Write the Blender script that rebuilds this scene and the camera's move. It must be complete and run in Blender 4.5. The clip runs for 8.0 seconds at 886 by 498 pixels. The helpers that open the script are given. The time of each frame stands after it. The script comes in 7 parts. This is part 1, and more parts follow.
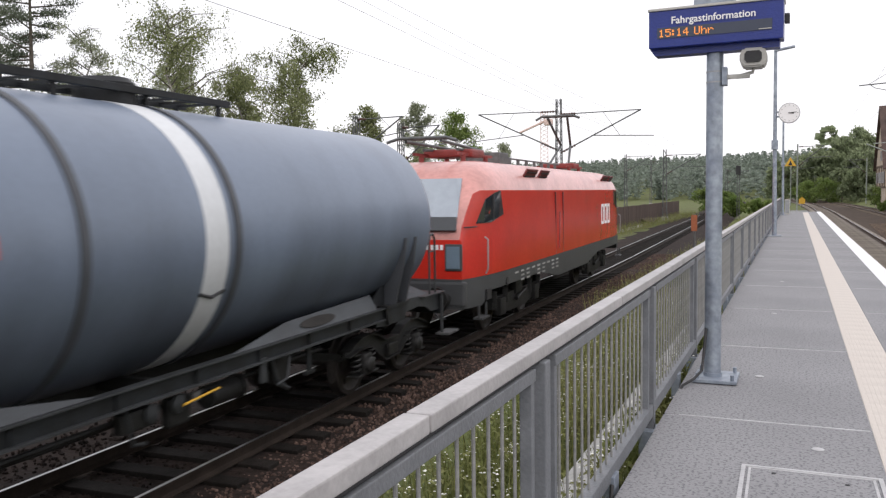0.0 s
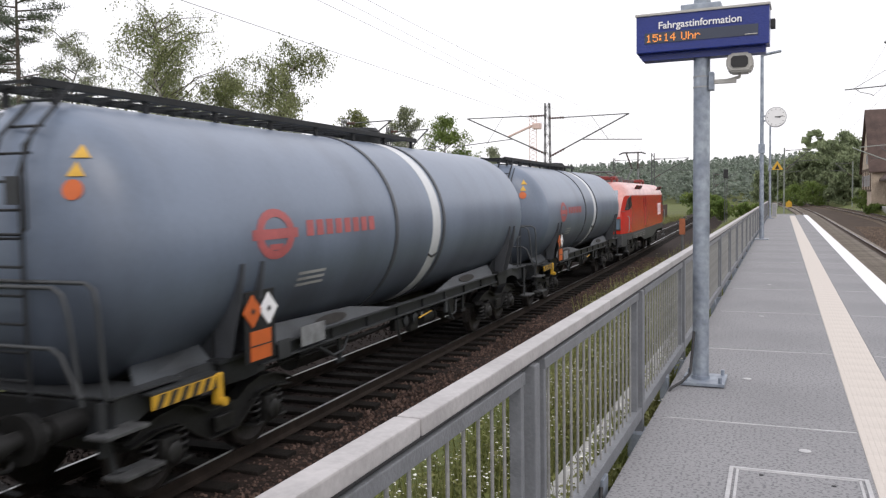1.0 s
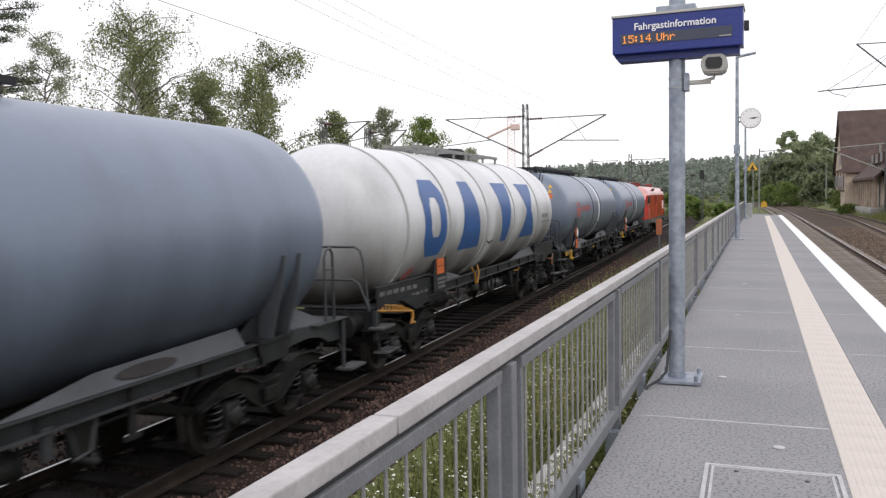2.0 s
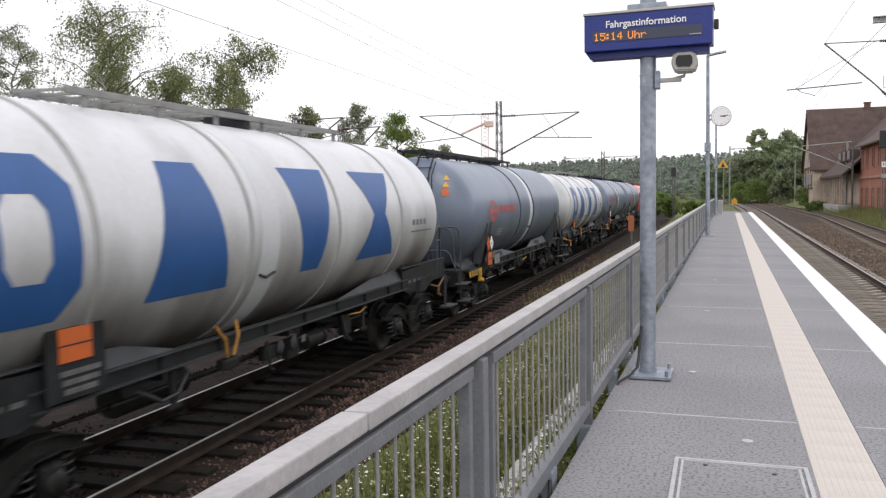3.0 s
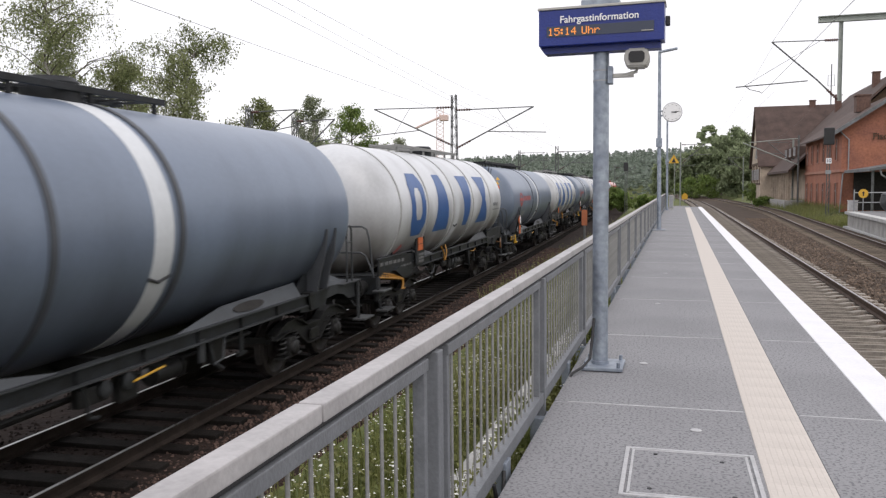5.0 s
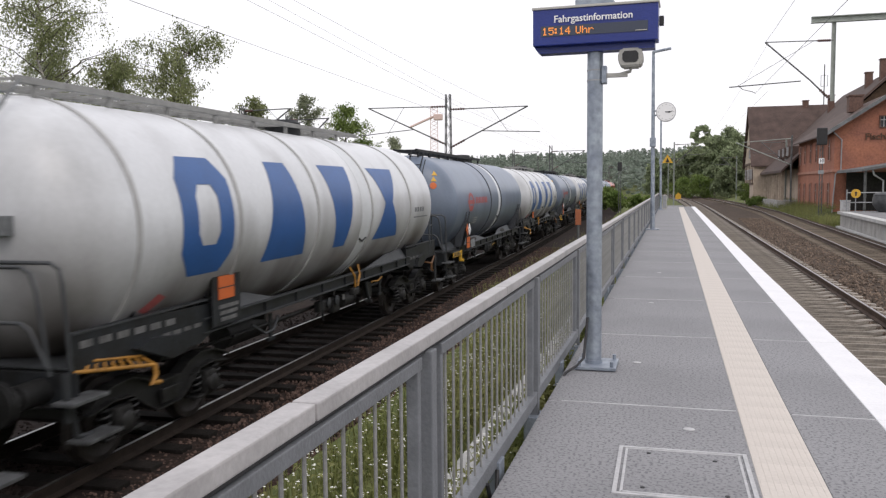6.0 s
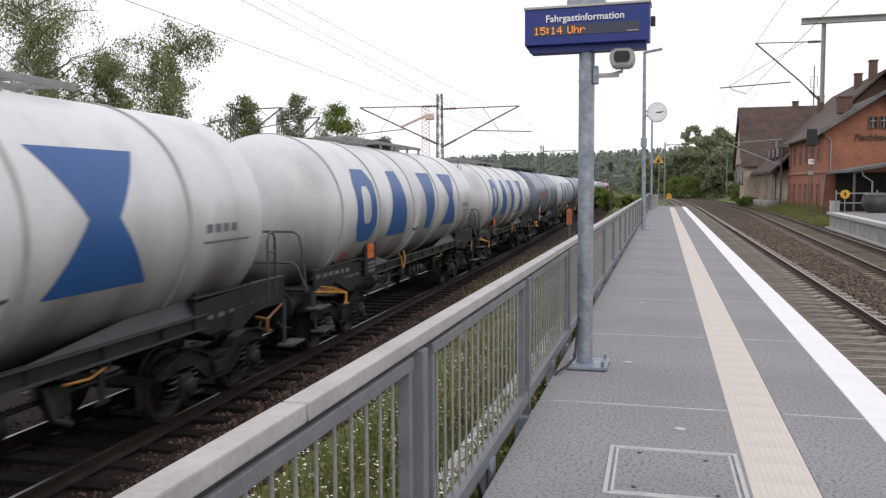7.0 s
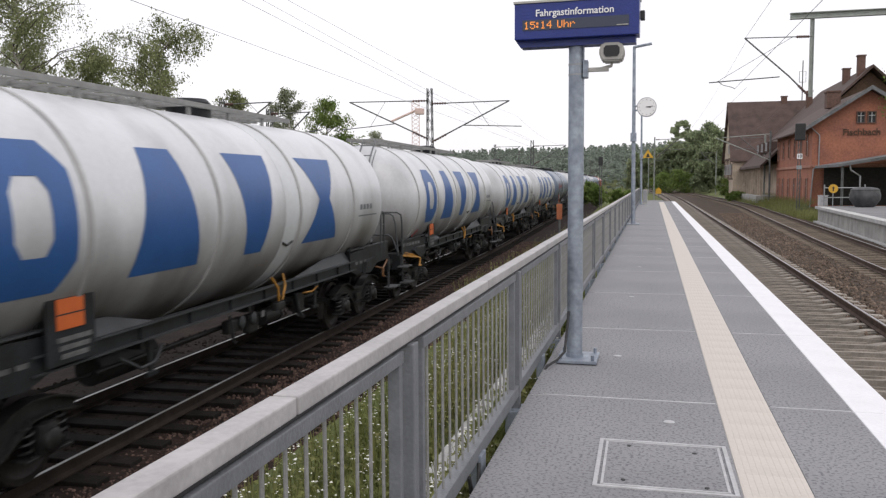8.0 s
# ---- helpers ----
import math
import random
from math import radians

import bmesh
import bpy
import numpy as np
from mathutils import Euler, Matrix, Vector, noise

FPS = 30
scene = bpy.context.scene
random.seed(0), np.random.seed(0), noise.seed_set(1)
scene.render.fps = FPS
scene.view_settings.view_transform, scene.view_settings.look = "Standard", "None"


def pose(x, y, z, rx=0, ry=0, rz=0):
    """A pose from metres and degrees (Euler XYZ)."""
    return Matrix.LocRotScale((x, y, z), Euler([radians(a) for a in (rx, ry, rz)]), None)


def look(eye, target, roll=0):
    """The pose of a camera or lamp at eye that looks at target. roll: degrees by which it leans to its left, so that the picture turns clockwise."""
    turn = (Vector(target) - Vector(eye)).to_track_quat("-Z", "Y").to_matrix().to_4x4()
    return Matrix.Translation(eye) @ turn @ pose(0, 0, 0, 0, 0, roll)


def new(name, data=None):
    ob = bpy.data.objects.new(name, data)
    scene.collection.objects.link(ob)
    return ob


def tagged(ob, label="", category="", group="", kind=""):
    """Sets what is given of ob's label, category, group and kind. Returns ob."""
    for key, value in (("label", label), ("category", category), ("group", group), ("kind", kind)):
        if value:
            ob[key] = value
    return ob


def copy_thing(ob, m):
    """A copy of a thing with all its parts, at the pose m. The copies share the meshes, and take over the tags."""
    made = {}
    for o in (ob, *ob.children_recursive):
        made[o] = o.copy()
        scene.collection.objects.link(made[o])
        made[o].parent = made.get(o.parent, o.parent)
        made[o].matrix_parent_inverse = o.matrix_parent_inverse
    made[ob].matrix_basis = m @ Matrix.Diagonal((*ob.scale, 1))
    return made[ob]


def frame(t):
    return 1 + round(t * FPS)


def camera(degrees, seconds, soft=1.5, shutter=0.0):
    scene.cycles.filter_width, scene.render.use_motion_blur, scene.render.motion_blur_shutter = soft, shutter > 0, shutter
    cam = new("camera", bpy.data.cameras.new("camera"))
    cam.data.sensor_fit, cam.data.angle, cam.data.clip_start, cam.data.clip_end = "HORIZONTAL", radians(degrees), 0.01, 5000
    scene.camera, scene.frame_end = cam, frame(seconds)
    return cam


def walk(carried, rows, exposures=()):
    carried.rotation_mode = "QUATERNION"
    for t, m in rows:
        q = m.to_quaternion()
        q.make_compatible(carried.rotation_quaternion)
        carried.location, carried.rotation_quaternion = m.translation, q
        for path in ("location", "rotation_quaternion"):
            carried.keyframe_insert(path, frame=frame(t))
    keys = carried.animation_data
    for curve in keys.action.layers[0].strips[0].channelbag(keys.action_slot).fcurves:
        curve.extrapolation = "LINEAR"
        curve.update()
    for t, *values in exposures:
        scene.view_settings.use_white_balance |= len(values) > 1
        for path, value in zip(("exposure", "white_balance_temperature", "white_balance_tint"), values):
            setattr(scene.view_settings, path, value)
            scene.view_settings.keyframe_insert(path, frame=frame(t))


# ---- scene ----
cam = camera(56.5, 8.0, soft=1.3, shutter=0.12)
# seconds, x, y, z, yaw, pitch, roll
PATH = [
    (0.0, -0.023, 0.021, 1.516, 23.08, -3.82, 0.78),
    (0.5, -0.020, 0.018, 1.519, 22.87, -3.84, 0.93),
    (1.0, -0.018, 0.004, 1.519, 22.32, -3.56, 0.87),
    (1.5, -0.014, -0.003, 1.516, 21.64, -3.45, 0.92),
    (3.0, -0.000, 0.000, 1.511, 19.03, -3.77, 0.87),
    (3.5, 0.001, -0.005, 1.509, 18.17, -3.76, 0.85),
    (4.0, 0.005, -0.013, 1.508, 17.36, -3.83, 0.88),
    (4.5, 0.001, -0.004, 1.506, 16.47, -4.14, 0.71),
    (6.0, 0.002, -0.005, 1.505, 15.50, -4.30, 0.46),
    (6.5, -0.001, 0.008, 1.501, 15.27, -4.32, 0.39),
    (7.0, -0.001, -0.001, 1.504, 14.90, -4.33, 0.31),
    (7.5, 0.002, 0.000, 1.503, 14.53, -4.50, 0.24),
    (8.0, 0.000, -0.000, 1.500, 14.22, -4.69, 0.35),
]
walk(cam, [(t, pose(x, y, z, 90 + p, r, a)) for t, x, y, z, a, p, r in PATH],
     [(0.0, 0.49, 6420, 12.5), (3.0, 0.49, 6420, 12.5), (4.5, 0.43, 6420, 12.5), (6.0, 0.36, 6420, 12.5), (8.0, 0.30, 6420, 12.5)])

# ---- light: a bright overcast sky with a soft high sun ----
world = bpy.data.worlds.new("overcast_sky")
scene.world = world
world.use_nodes = True
wn, wl = world.node_tree.nodes, world.node_tree.links
wn.clear()
sky = wn.new("ShaderNodeTexSky")
sky.sky_type = "NISHITA"
sky.sun_disc = False
sky.sun_elevation, sky.sun_rotation = radians(48), radians(150)
sky.dust_density, sky.air_density = 4.0, 1.0
veil = wn.new("ShaderNodeMixRGB")
veil.inputs["Fac"].default_value = 0.85
veil.inputs["Color2"].default_value = (9.9, 9.75, 9.85, 1)
clouds = wn.new("ShaderNodeTexNoise")
clouds.inputs["Scale"].default_value = 2.2
clouds.inputs["Detail"].default_value = 4
shade = wn.new("ShaderNodeMapRange")
shade.inputs["From Min"].default_value, shade.inputs["From Max"].default_value = 0.3, 0.7
shade.inputs["To Min"].default_value, shade.inputs["To Max"].default_value = 0.88, 1.06
mult = wn.new("ShaderNodeMixRGB")
mult.blend_type = "MULTIPLY"
mult.inputs["Fac"].default_value = 1
back = wn.new("ShaderNodeBackground")
back.inputs["Strength"].default_value = 0.105
wout = wn.new("ShaderNodeOutputWorld")
wl.new(sky.outputs[0], veil.inputs["Color1"])
wl.new(clouds.outputs[0], shade.inputs[0])
wl.new(veil.outputs[0], mult.inputs["Color1"])
wl.new(shade.outputs[0], mult.inputs["Color2"])
wl.new(mult.outputs[0], back.inputs[0])
wl.new(back.outputs[0], wout.inputs[0])
sun = new("sun", bpy.data.lights.new("sun", "SUN"))
sun.data.energy, sun.data.angle, sun.data.color = 0.6, radians(30), (1.0, 0.95, 0.88)
sun.matrix_world = look((30, -40, 60), (0, 0, 0))


# ---- materials ----
def mat(name, col, rough=0.6, metal=0.0, var=0.12, scale=6.0, fine=60.0, bump=0.15, tint=None, spec=0.5, island=0.0, rnd=0.0):
    """A procedural surface: base colour varied at two scales, with fine relief."""
    m = bpy.data.materials.new(name)
    m.use_nodes = True
    n, l = m.node_tree.nodes, m.node_tree.links
    b = n["Principled BSDF"]
    b.inputs["Roughness"].default_value, b.inputs["Metallic"].default_value = rough, metal
    b.inputs["Specular IOR Level"].default_value = spec
    co = n.new("ShaderNodeTexCoord")
    big, small = n.new("ShaderNodeTexNoise"), n.new("ShaderNodeTexNoise")
    big.inputs["Scale"].default_value, small.inputs["Scale"].default_value = scale, fine
    big.inputs["Detail"].default_value, small.inputs["Detail"].default_value = 5, 3
    l.new(co.outputs["Object"], big.inputs["Vector"])
    l.new(co.outputs["Object"], small.inputs["Vector"])
    r = n.new("ShaderNodeMapRange")
    r.inputs["From Min"].default_value, r.inputs["From Max"].default_value = 0.3, 0.7
    l.new(big.outputs[0], r.inputs[0])
    mix = n.new("ShaderNodeMixRGB")
    t = tint or tuple(c * (1 - 2.2 * var) for c in col)
    mix.inputs["Color1"].default_value, mix.inputs["Color2"].default_value = (*col, 1), (*t, 1)
    l.new(r.outputs[0], mix.inputs["Fac"])
    r2 = n.new("ShaderNodeMapRange")
    r2.inputs["From Min"].default_value, r2.inputs["From Max"].default_value = 0.25, 0.75
    r2.inputs["To Min"].default_value, r2.inputs["To Max"].default_value = 1 - var, 1 + var
    l.new(small.outputs[0], r2.inputs[0])
    mul = n.new("ShaderNodeMixRGB")
    mul.blend_type = "MULTIPLY"
    mul.inputs["Fac"].default_value = 1
    l.new(mix.outputs[0], mul.inputs["Color1"])
    l.new(r2.outputs[0], mul.inputs["Color2"])
    last = mul
    if island or rnd:
        src = n.new("ShaderNodeNewGeometry").outputs["Random Per Island"] if island else n.new("ShaderNodeObjectInfo").outputs["Random"]
        a = island or rnd
        r3 = n.new("ShaderNodeMapRange")
        r3.inputs["To Min"].default_value, r3.inputs["To Max"].default_value = 1 - a, 1 + a
        l.new(src, r3.inputs[0])
        m3 = n.new("ShaderNodeMixRGB")
        m3.blend_type = "MULTIPLY"
        m3.inputs["Fac"].default_value = 1
        l.new(mul.outputs[0], m3.inputs["Color1"])
        l.new(r3.outputs[0], m3.inputs["Color2"])
        last = m3
    l.new(last.outputs[0], b.inputs["Base Color"])
    if bump:
        bp = n.new("ShaderNodeBump")
        bp.inputs["Strength"].default_value, bp.inputs["Distance"].default_value = bump, 0.02
        l.new(small.outputs[0], bp.inputs["Height"])
        l.new(bp.outputs[0], b.inputs["Normal"])
    return m


def glow(name, col, power):
    m = mat(name, col, 0.5, bump=0)
    b = m.node_tree.nodes["Principled BSDF"]
    b.inputs["Emission Color"].default_value, b.inputs["Emission Strength"].default_value = (*col, 1), power
    return m


def foliage(name, col, col2):
    """Leaves: two greens mixed leaf by leaf, with light coming through the blade."""
    m = mat(name, col, 0.55, var=0.2, scale=0.6, fine=3, bump=0, tint=col2, island=0.35, spec=0.3)
    n, l = m.node_tree.nodes, m.node_tree.links
    b = n["Principled BSDF"]
    src = b.inputs["Base Color"].links[0].from_socket
    tr = n.new("ShaderNodeBsdfTranslucent")
    l.new(src, tr.inputs["Color"])
    mx = n.new("ShaderNodeMixShader")
    mx.inputs["Fac"].default_value = 0.5
    l.new(b.outputs[0], mx.inputs[1])
    l.new(tr.outputs[0], mx.inputs[2])
    l.new(mx.outputs[0], n["Material Output"].inputs["Surface"])
    return m


def streaked(name, col, grime_shade, rough, amount, below):
    """Painted tank: clean above; rain streaks, grime and painted-in shade grow over the underside."""
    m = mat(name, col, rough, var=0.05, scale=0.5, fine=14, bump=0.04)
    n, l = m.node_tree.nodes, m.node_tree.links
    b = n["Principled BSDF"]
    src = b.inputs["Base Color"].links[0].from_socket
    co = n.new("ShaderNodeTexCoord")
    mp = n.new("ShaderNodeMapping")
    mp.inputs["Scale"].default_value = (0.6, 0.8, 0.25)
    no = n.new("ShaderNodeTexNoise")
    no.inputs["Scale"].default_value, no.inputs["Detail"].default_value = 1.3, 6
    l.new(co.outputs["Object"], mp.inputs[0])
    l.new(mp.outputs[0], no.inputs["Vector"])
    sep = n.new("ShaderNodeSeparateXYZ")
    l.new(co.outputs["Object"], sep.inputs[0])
    # Height mask: colour darkens towards the belly, painted-in shade along with grime.
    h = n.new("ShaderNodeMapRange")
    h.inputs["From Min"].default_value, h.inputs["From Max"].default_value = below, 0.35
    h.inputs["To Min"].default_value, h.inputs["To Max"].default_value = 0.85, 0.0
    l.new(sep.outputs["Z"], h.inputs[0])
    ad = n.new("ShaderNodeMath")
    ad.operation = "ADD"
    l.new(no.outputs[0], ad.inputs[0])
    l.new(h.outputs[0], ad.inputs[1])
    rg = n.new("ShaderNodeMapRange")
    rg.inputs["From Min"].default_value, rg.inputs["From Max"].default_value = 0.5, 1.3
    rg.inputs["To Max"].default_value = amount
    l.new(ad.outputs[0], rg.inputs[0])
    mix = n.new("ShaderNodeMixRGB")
    mix.inputs["Color2"].default_value = (*grime_shade, 1)
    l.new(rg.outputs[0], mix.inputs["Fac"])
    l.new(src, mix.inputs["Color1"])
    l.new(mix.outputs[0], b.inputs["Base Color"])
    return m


def speckled(name, base, dark, scale, cover, rough=0.85):
    """Cast paving with exposed dark aggregate."""
    m = mat(name, base, rough, var=0.10, scale=0.7, fine=45, bump=0.12)
    n, l = m.node_tree.nodes, m.node_tree.links
    b = n["Principled BSDF"]
    src = b.inputs["Base Color"].links[0].from_socket
    co = n.new("ShaderNodeTexCoord")
    no = n.new("ShaderNodeTexNoise")
    no.inputs["Scale"].default_value, no.inputs["Detail"].default_value = scale, 2.5
    l.new(co.outputs["Object"], no.inputs["Vector"])
    rg = n.new("ShaderNodeMapRange")
    rg.inputs["From Min"].default_value, rg.inputs["From Max"].default_value = cover, cover + 0.05
    rg.inputs["To Max"].default_value = 0.75
    l.new(no.outputs[0], rg.inputs[0])
    mix = n.new("ShaderNodeMixRGB")
    mix.inputs["Color2"].default_value = (*dark, 1)
    l.new(rg.outputs[0], mix.inputs["Fac"])
    l.new(src, mix.inputs["Color1"])
    l.new(mix.outputs[0], b.inputs["Base Color"])
    return m


M = {}
M["paving"] = speckled("speckled_paving", (0.255, 0.255, 0.265), (0.10, 0.102, 0.112), 52, 0.545)
M["joint"] = mat("pale_joint", (0.48, 0.48, 0.49), 0.9)
M["tactile"] = mat("cream_tactile_tile", (0.56, 0.515, 0.47), 0.8, var=0.05, scale=2, fine=40)
M["white_line"] = mat("white_road_paint", (0.74, 0.74, 0.76), 0.7, var=0.04, scale=3, fine=30)
M["concrete"] = mat("weathered_concrete", (0.42, 0.41, 0.39), 0.9, var=0.18, scale=1.4, fine=25, bump=0.3)
M["rail_paint"] = mat("weathered_grey_coating", (0.42, 0.405, 0.405), 0.55, metal=0.2, var=0.10, scale=5, fine=50, bump=0.1)
M["dark_coat"] = mat("grey_painted_steel", (0.185, 0.195, 0.21), 0.5, metal=0.3, var=0.1, scale=8, fine=70)
M["bar_coat"] = mat("galvanised_bar", (0.30, 0.30, 0.29), 0.5, metal=0.4, var=0.12, scale=9, fine=80)
M["galv"] = mat("galvanised_steel", (0.33, 0.37, 0.42), 0.42, metal=0.45, var=0.22, scale=7, fine=22, bump=0.08, tint=(0.20, 0.23, 0.28))
M["sign_blue"] = mat("blue_enamel", (0.012, 0.028, 0.20), 0.35, var=0.05)
M["sign_dark"] = mat("dark_display_glass", (0.035, 0.045, 0.075), 0.25, var=0.05, bump=0)
M["led"] = glow("amber_led", (0.75, 0.26, 0.05), 0.55)
M["white"] = mat("white_lettering", (0.82, 0.82, 0.84), 0.6, var=0.02, bump=0)
M["beige"] = mat("beige_plastic", (0.46, 0.45, 0.42), 0.5, var=0.06)
M["black"] = mat("black_rubber", (0.02, 0.02, 0.022), 0.6, var=0.1)
M["rail_steel"] = mat("rusty_rail_side", (0.04, 0.03, 0.025), 0.75, metal=0.2, var=0.2, scale=5, fine=40, spec=0.2)
M["rail_head"] = mat("worn_rail_head", (0.45, 0.45, 0.46), 0.28, metal=1.0, var=0.1, scale=3, fine=30, bump=0)
# Dark old timber, deepened further: shade under the train put into the colour.
M["wood_sleeper"] = mat("tarred_shaded_timber", (0.021, 0.018, 0.016), 0.85, var=0.22, scale=6, fine=40, bump=0.4, rnd=0.2, spec=0.12)
M["grey_sleeper"] = mat("weathered_timber_sleeper", (0.20, 0.165, 0.13), 0.9, var=0.25, scale=5, fine=40, bump=0.4, rnd=0.2, spec=0.12)
M["conc_sleeper"] = mat("aged_concrete_sleeper", (0.335, 0.30, 0.26), 0.9, var=0.2, scale=4, fine=30, bump=0.3, rnd=0.12)
# Bed brown taken near black: the train's shade put into the colour.
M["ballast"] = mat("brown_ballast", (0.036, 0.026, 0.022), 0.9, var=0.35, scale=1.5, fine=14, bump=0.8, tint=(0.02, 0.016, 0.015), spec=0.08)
M["stone"] = mat("ballast_stone", (0.105, 0.070, 0.058), 0.9, var=0.2, scale=3, fine=50, bump=0.4, island=0.6, spec=0.15)
# Darker copy of the stone for between the rails, train shade painted in.
M["stone_dark"] = mat("oily_shaded_stone", (0.034, 0.026, 0.023), 0.9, var=0.2, scale=3, fine=50, bump=0.4, island=0.6, spec=0.1)
M["stone_gap"] = mat("brown_gap_stone", (0.075, 0.056, 0.045), 0.9, var=0.2, scale=3, fine=50, bump=0.4, island=0.5, spec=0.15)
M["print_grey"] = mat("dirty_print", (0.14, 0.14, 0.14), 0.7, var=0.25, scale=6)
M["cradle_grey"] = mat("dull_grey_cradle", (0.037, 0.041, 0.045), 0.6, var=0.25, scale=2)
M["pale_kerb"] = mat("pale_kerb_concrete", (0.52, 0.52, 0.51), 0.85, var=0.12, scale=2, fine=30)
M["rail_rust"] = mat("brown_rail_side", (0.105, 0.07, 0.052), 0.75, metal=0.2, var=0.25, scale=5, fine=40, spec=0.25)
M["stone_grey"] = mat("grey_ballast_stone", (0.17, 0.125, 0.094), 0.9, var=0.2, scale=3, fine=50, bump=0.4, island=0.45)
M["ballast_grey"] = mat("grey_brown_ballast", (0.082, 0.062, 0.048), 0.9, var=0.35, scale=1.2, fine=14, bump=0.8, tint=(0.055, 0.043, 0.035), spec=0.1)
M["grass"] = foliage("weed_green", (0.15, 0.185, 0.05), (0.27, 0.26, 0.11))
M["flower"] = mat("white_petal", (0.75, 0.75, 0.68), 0.7, var=0.04, bump=0)
M["birch_leaf"] = foliage("birch_leaf", (0.18, 0.21, 0.09), (0.26, 0.28, 0.14))
M["birch_leaf_light"] = foliage("pale_birch_leaf", (0.25, 0.28, 0.18), (0.31, 0.33, 0.23))
M["pine_leaf"] = foliage("pine_needle", (0.10, 0.125, 0.09), (0.14, 0.16, 0.11))
M["bush_leaf"] = foliage("bush_leaf", (0.13, 0.20, 0.05), (0.21, 0.26, 0.08))
# Far greens lifted pale and grey: distance haze put into the leaf colour.
M["far_wood"] = foliage("hazy_far_wood", (0.23, 0.275, 0.235), (0.27, 0.31, 0.255))
# Lifted above leaf green to stand in for misty brightness at the bend.
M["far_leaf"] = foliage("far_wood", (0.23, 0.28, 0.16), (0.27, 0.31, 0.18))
M["bark"] = mat("bark", (0.13, 0.11, 0.09), 0.9, var=0.3, scale=3, fine=20, bump=0.5)
M["birch_bark"] = mat("birch_bark", (0.42, 0.40, 0.36), 0.85, var=0.3, scale=3, fine=14, bump=0.3, tint=(0.10, 0.09, 0.08))
# The grey belly's dark tone is shade put into the paint colour.
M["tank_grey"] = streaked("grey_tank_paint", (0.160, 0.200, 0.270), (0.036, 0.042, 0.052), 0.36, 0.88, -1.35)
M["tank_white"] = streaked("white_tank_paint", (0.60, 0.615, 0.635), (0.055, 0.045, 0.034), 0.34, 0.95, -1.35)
M["band_dark"] = mat("dark_grey_hoop", (0.055, 0.06, 0.07), 0.5, var=0.1, scale=3)
M["band_white"] = streaked("pale_band_paint", (0.60, 0.62, 0.64), (0.2, 0.2, 0.19), 0.5, 0.5, -1.5)
M["hoop_white"] = mat("dirty_white_hoop", (0.40, 0.40, 0.395), 0.5, var=0.15, scale=2)
M["frame_steel"] = mat("dirty_grey_underframe", (0.023, 0.026, 0.030), 0.5, var=0.22, scale=2.5, fine=25, tint=(0.012, 0.012, 0.012), spec=0.22)
M["bogie_steel"] = mat("grimy_bogie_iron", (0.021, 0.021, 0.021), 0.55, var=0.3, scale=4, fine=30, bump=0.3, spec=0.3)
M["wheel_steel"] = mat("wheel_iron", (0.05, 0.043, 0.04), 0.6, metal=0.5, var=0.25, scale=5, fine=30)
M["iron_grey"] = mat("worn_iron", (0.034, 0.034, 0.034), 0.5, metal=0.3, var=0.3, scale=6, fine=40, spec=0.4)
M["tread_grey"] = mat("checkered_step_steel", (0.12, 0.125, 0.13), 0.55, metal=0.3, var=0.25, scale=8)
M["rail_dark"] = mat("dark_tubular_rail", (0.05, 0.055, 0.06), 0.45, var=0.2, scale=6)
M["ladder_grey"] = mat("grey_ladder_paint", (0.16, 0.17, 0.175), 0.5, var=0.2, scale=5)
M["board_grey"] = mat("pale_data_board", (0.24, 0.25, 0.26), 0.6, var=0.2, scale=6)
M["tank_apron"] = mat("dusty_blue_grey_plate", (0.066, 0.075, 0.085), 0.6, var=0.2, scale=2, tint=(0.04, 0.043, 0.047))
M["ochre"] = mat("dull_ochre_paint", (0.44, 0.21, 0.03), 0.6, var=0.25, scale=6)
M["faded_orange"] = mat("faded_orange_board", (0.38, 0.12, 0.05), 0.7, var=0.2, scale=5)
M["rust_orange"] = mat("rusty_orange_paint", (0.20, 0.09, 0.03), 0.6, var=0.25, scale=6)
M["tread"] = mat("bright_wheel_tread", (0.4, 0.4, 0.4), 0.3, metal=1, var=0.1)
M["blue_mark"] = mat("blue_marking_paint", (0.018, 0.088, 0.28), 0.42, var=0.08, scale=2, fine=20, bump=0)
M["red_mark"] = mat("faded_red_marking", (0.42, 0.10, 0.10), 0.5, var=0.12, scale=3, fine=20, bump=0)
M["orange"] = mat("orange_plate", (0.55, 0.115, 0.02), 0.5, var=0.06)
M["yellow"] = mat("yellow_paint", (0.62, 0.36, 0.03), 0.5, var=0.1)
M["loco_red"] = mat("locomotive_red", (0.55, 0.030, 0.018), 0.2, var=0.07, scale=1.2, fine=12, bump=0.02)
# Roof red lifted to pale pink: the sky's sheen put into the colour.
M["loco_roof"] = mat("sky_paled_red_roof", (0.62, 0.30, 0.27), 0.25, var=0.12, scale=1.2, fine=10, bump=0.03)
M["panto_red"] = mat("dull_red_insulator", (0.26, 0.035, 0.03), 0.5, var=0.2, scale=4)
M["loco_grey"] = mat("locomotive_skirt_grey", (0.055, 0.058, 0.062), 0.5, var=0.12, scale=2)
# Pale part-metal base puts the sky's reflection into the windscreen's colour.
M["glass"] = mat("sky_pale_glass", (0.34, 0.38, 0.42), 0.06, metal=0.55, var=0.05, bump=0, spec=0.8)
M["loco_glass"] = mat("dark_cab_glass", (0.022, 0.027, 0.032), 0.05, var=0.05, bump=0, spec=0.7)
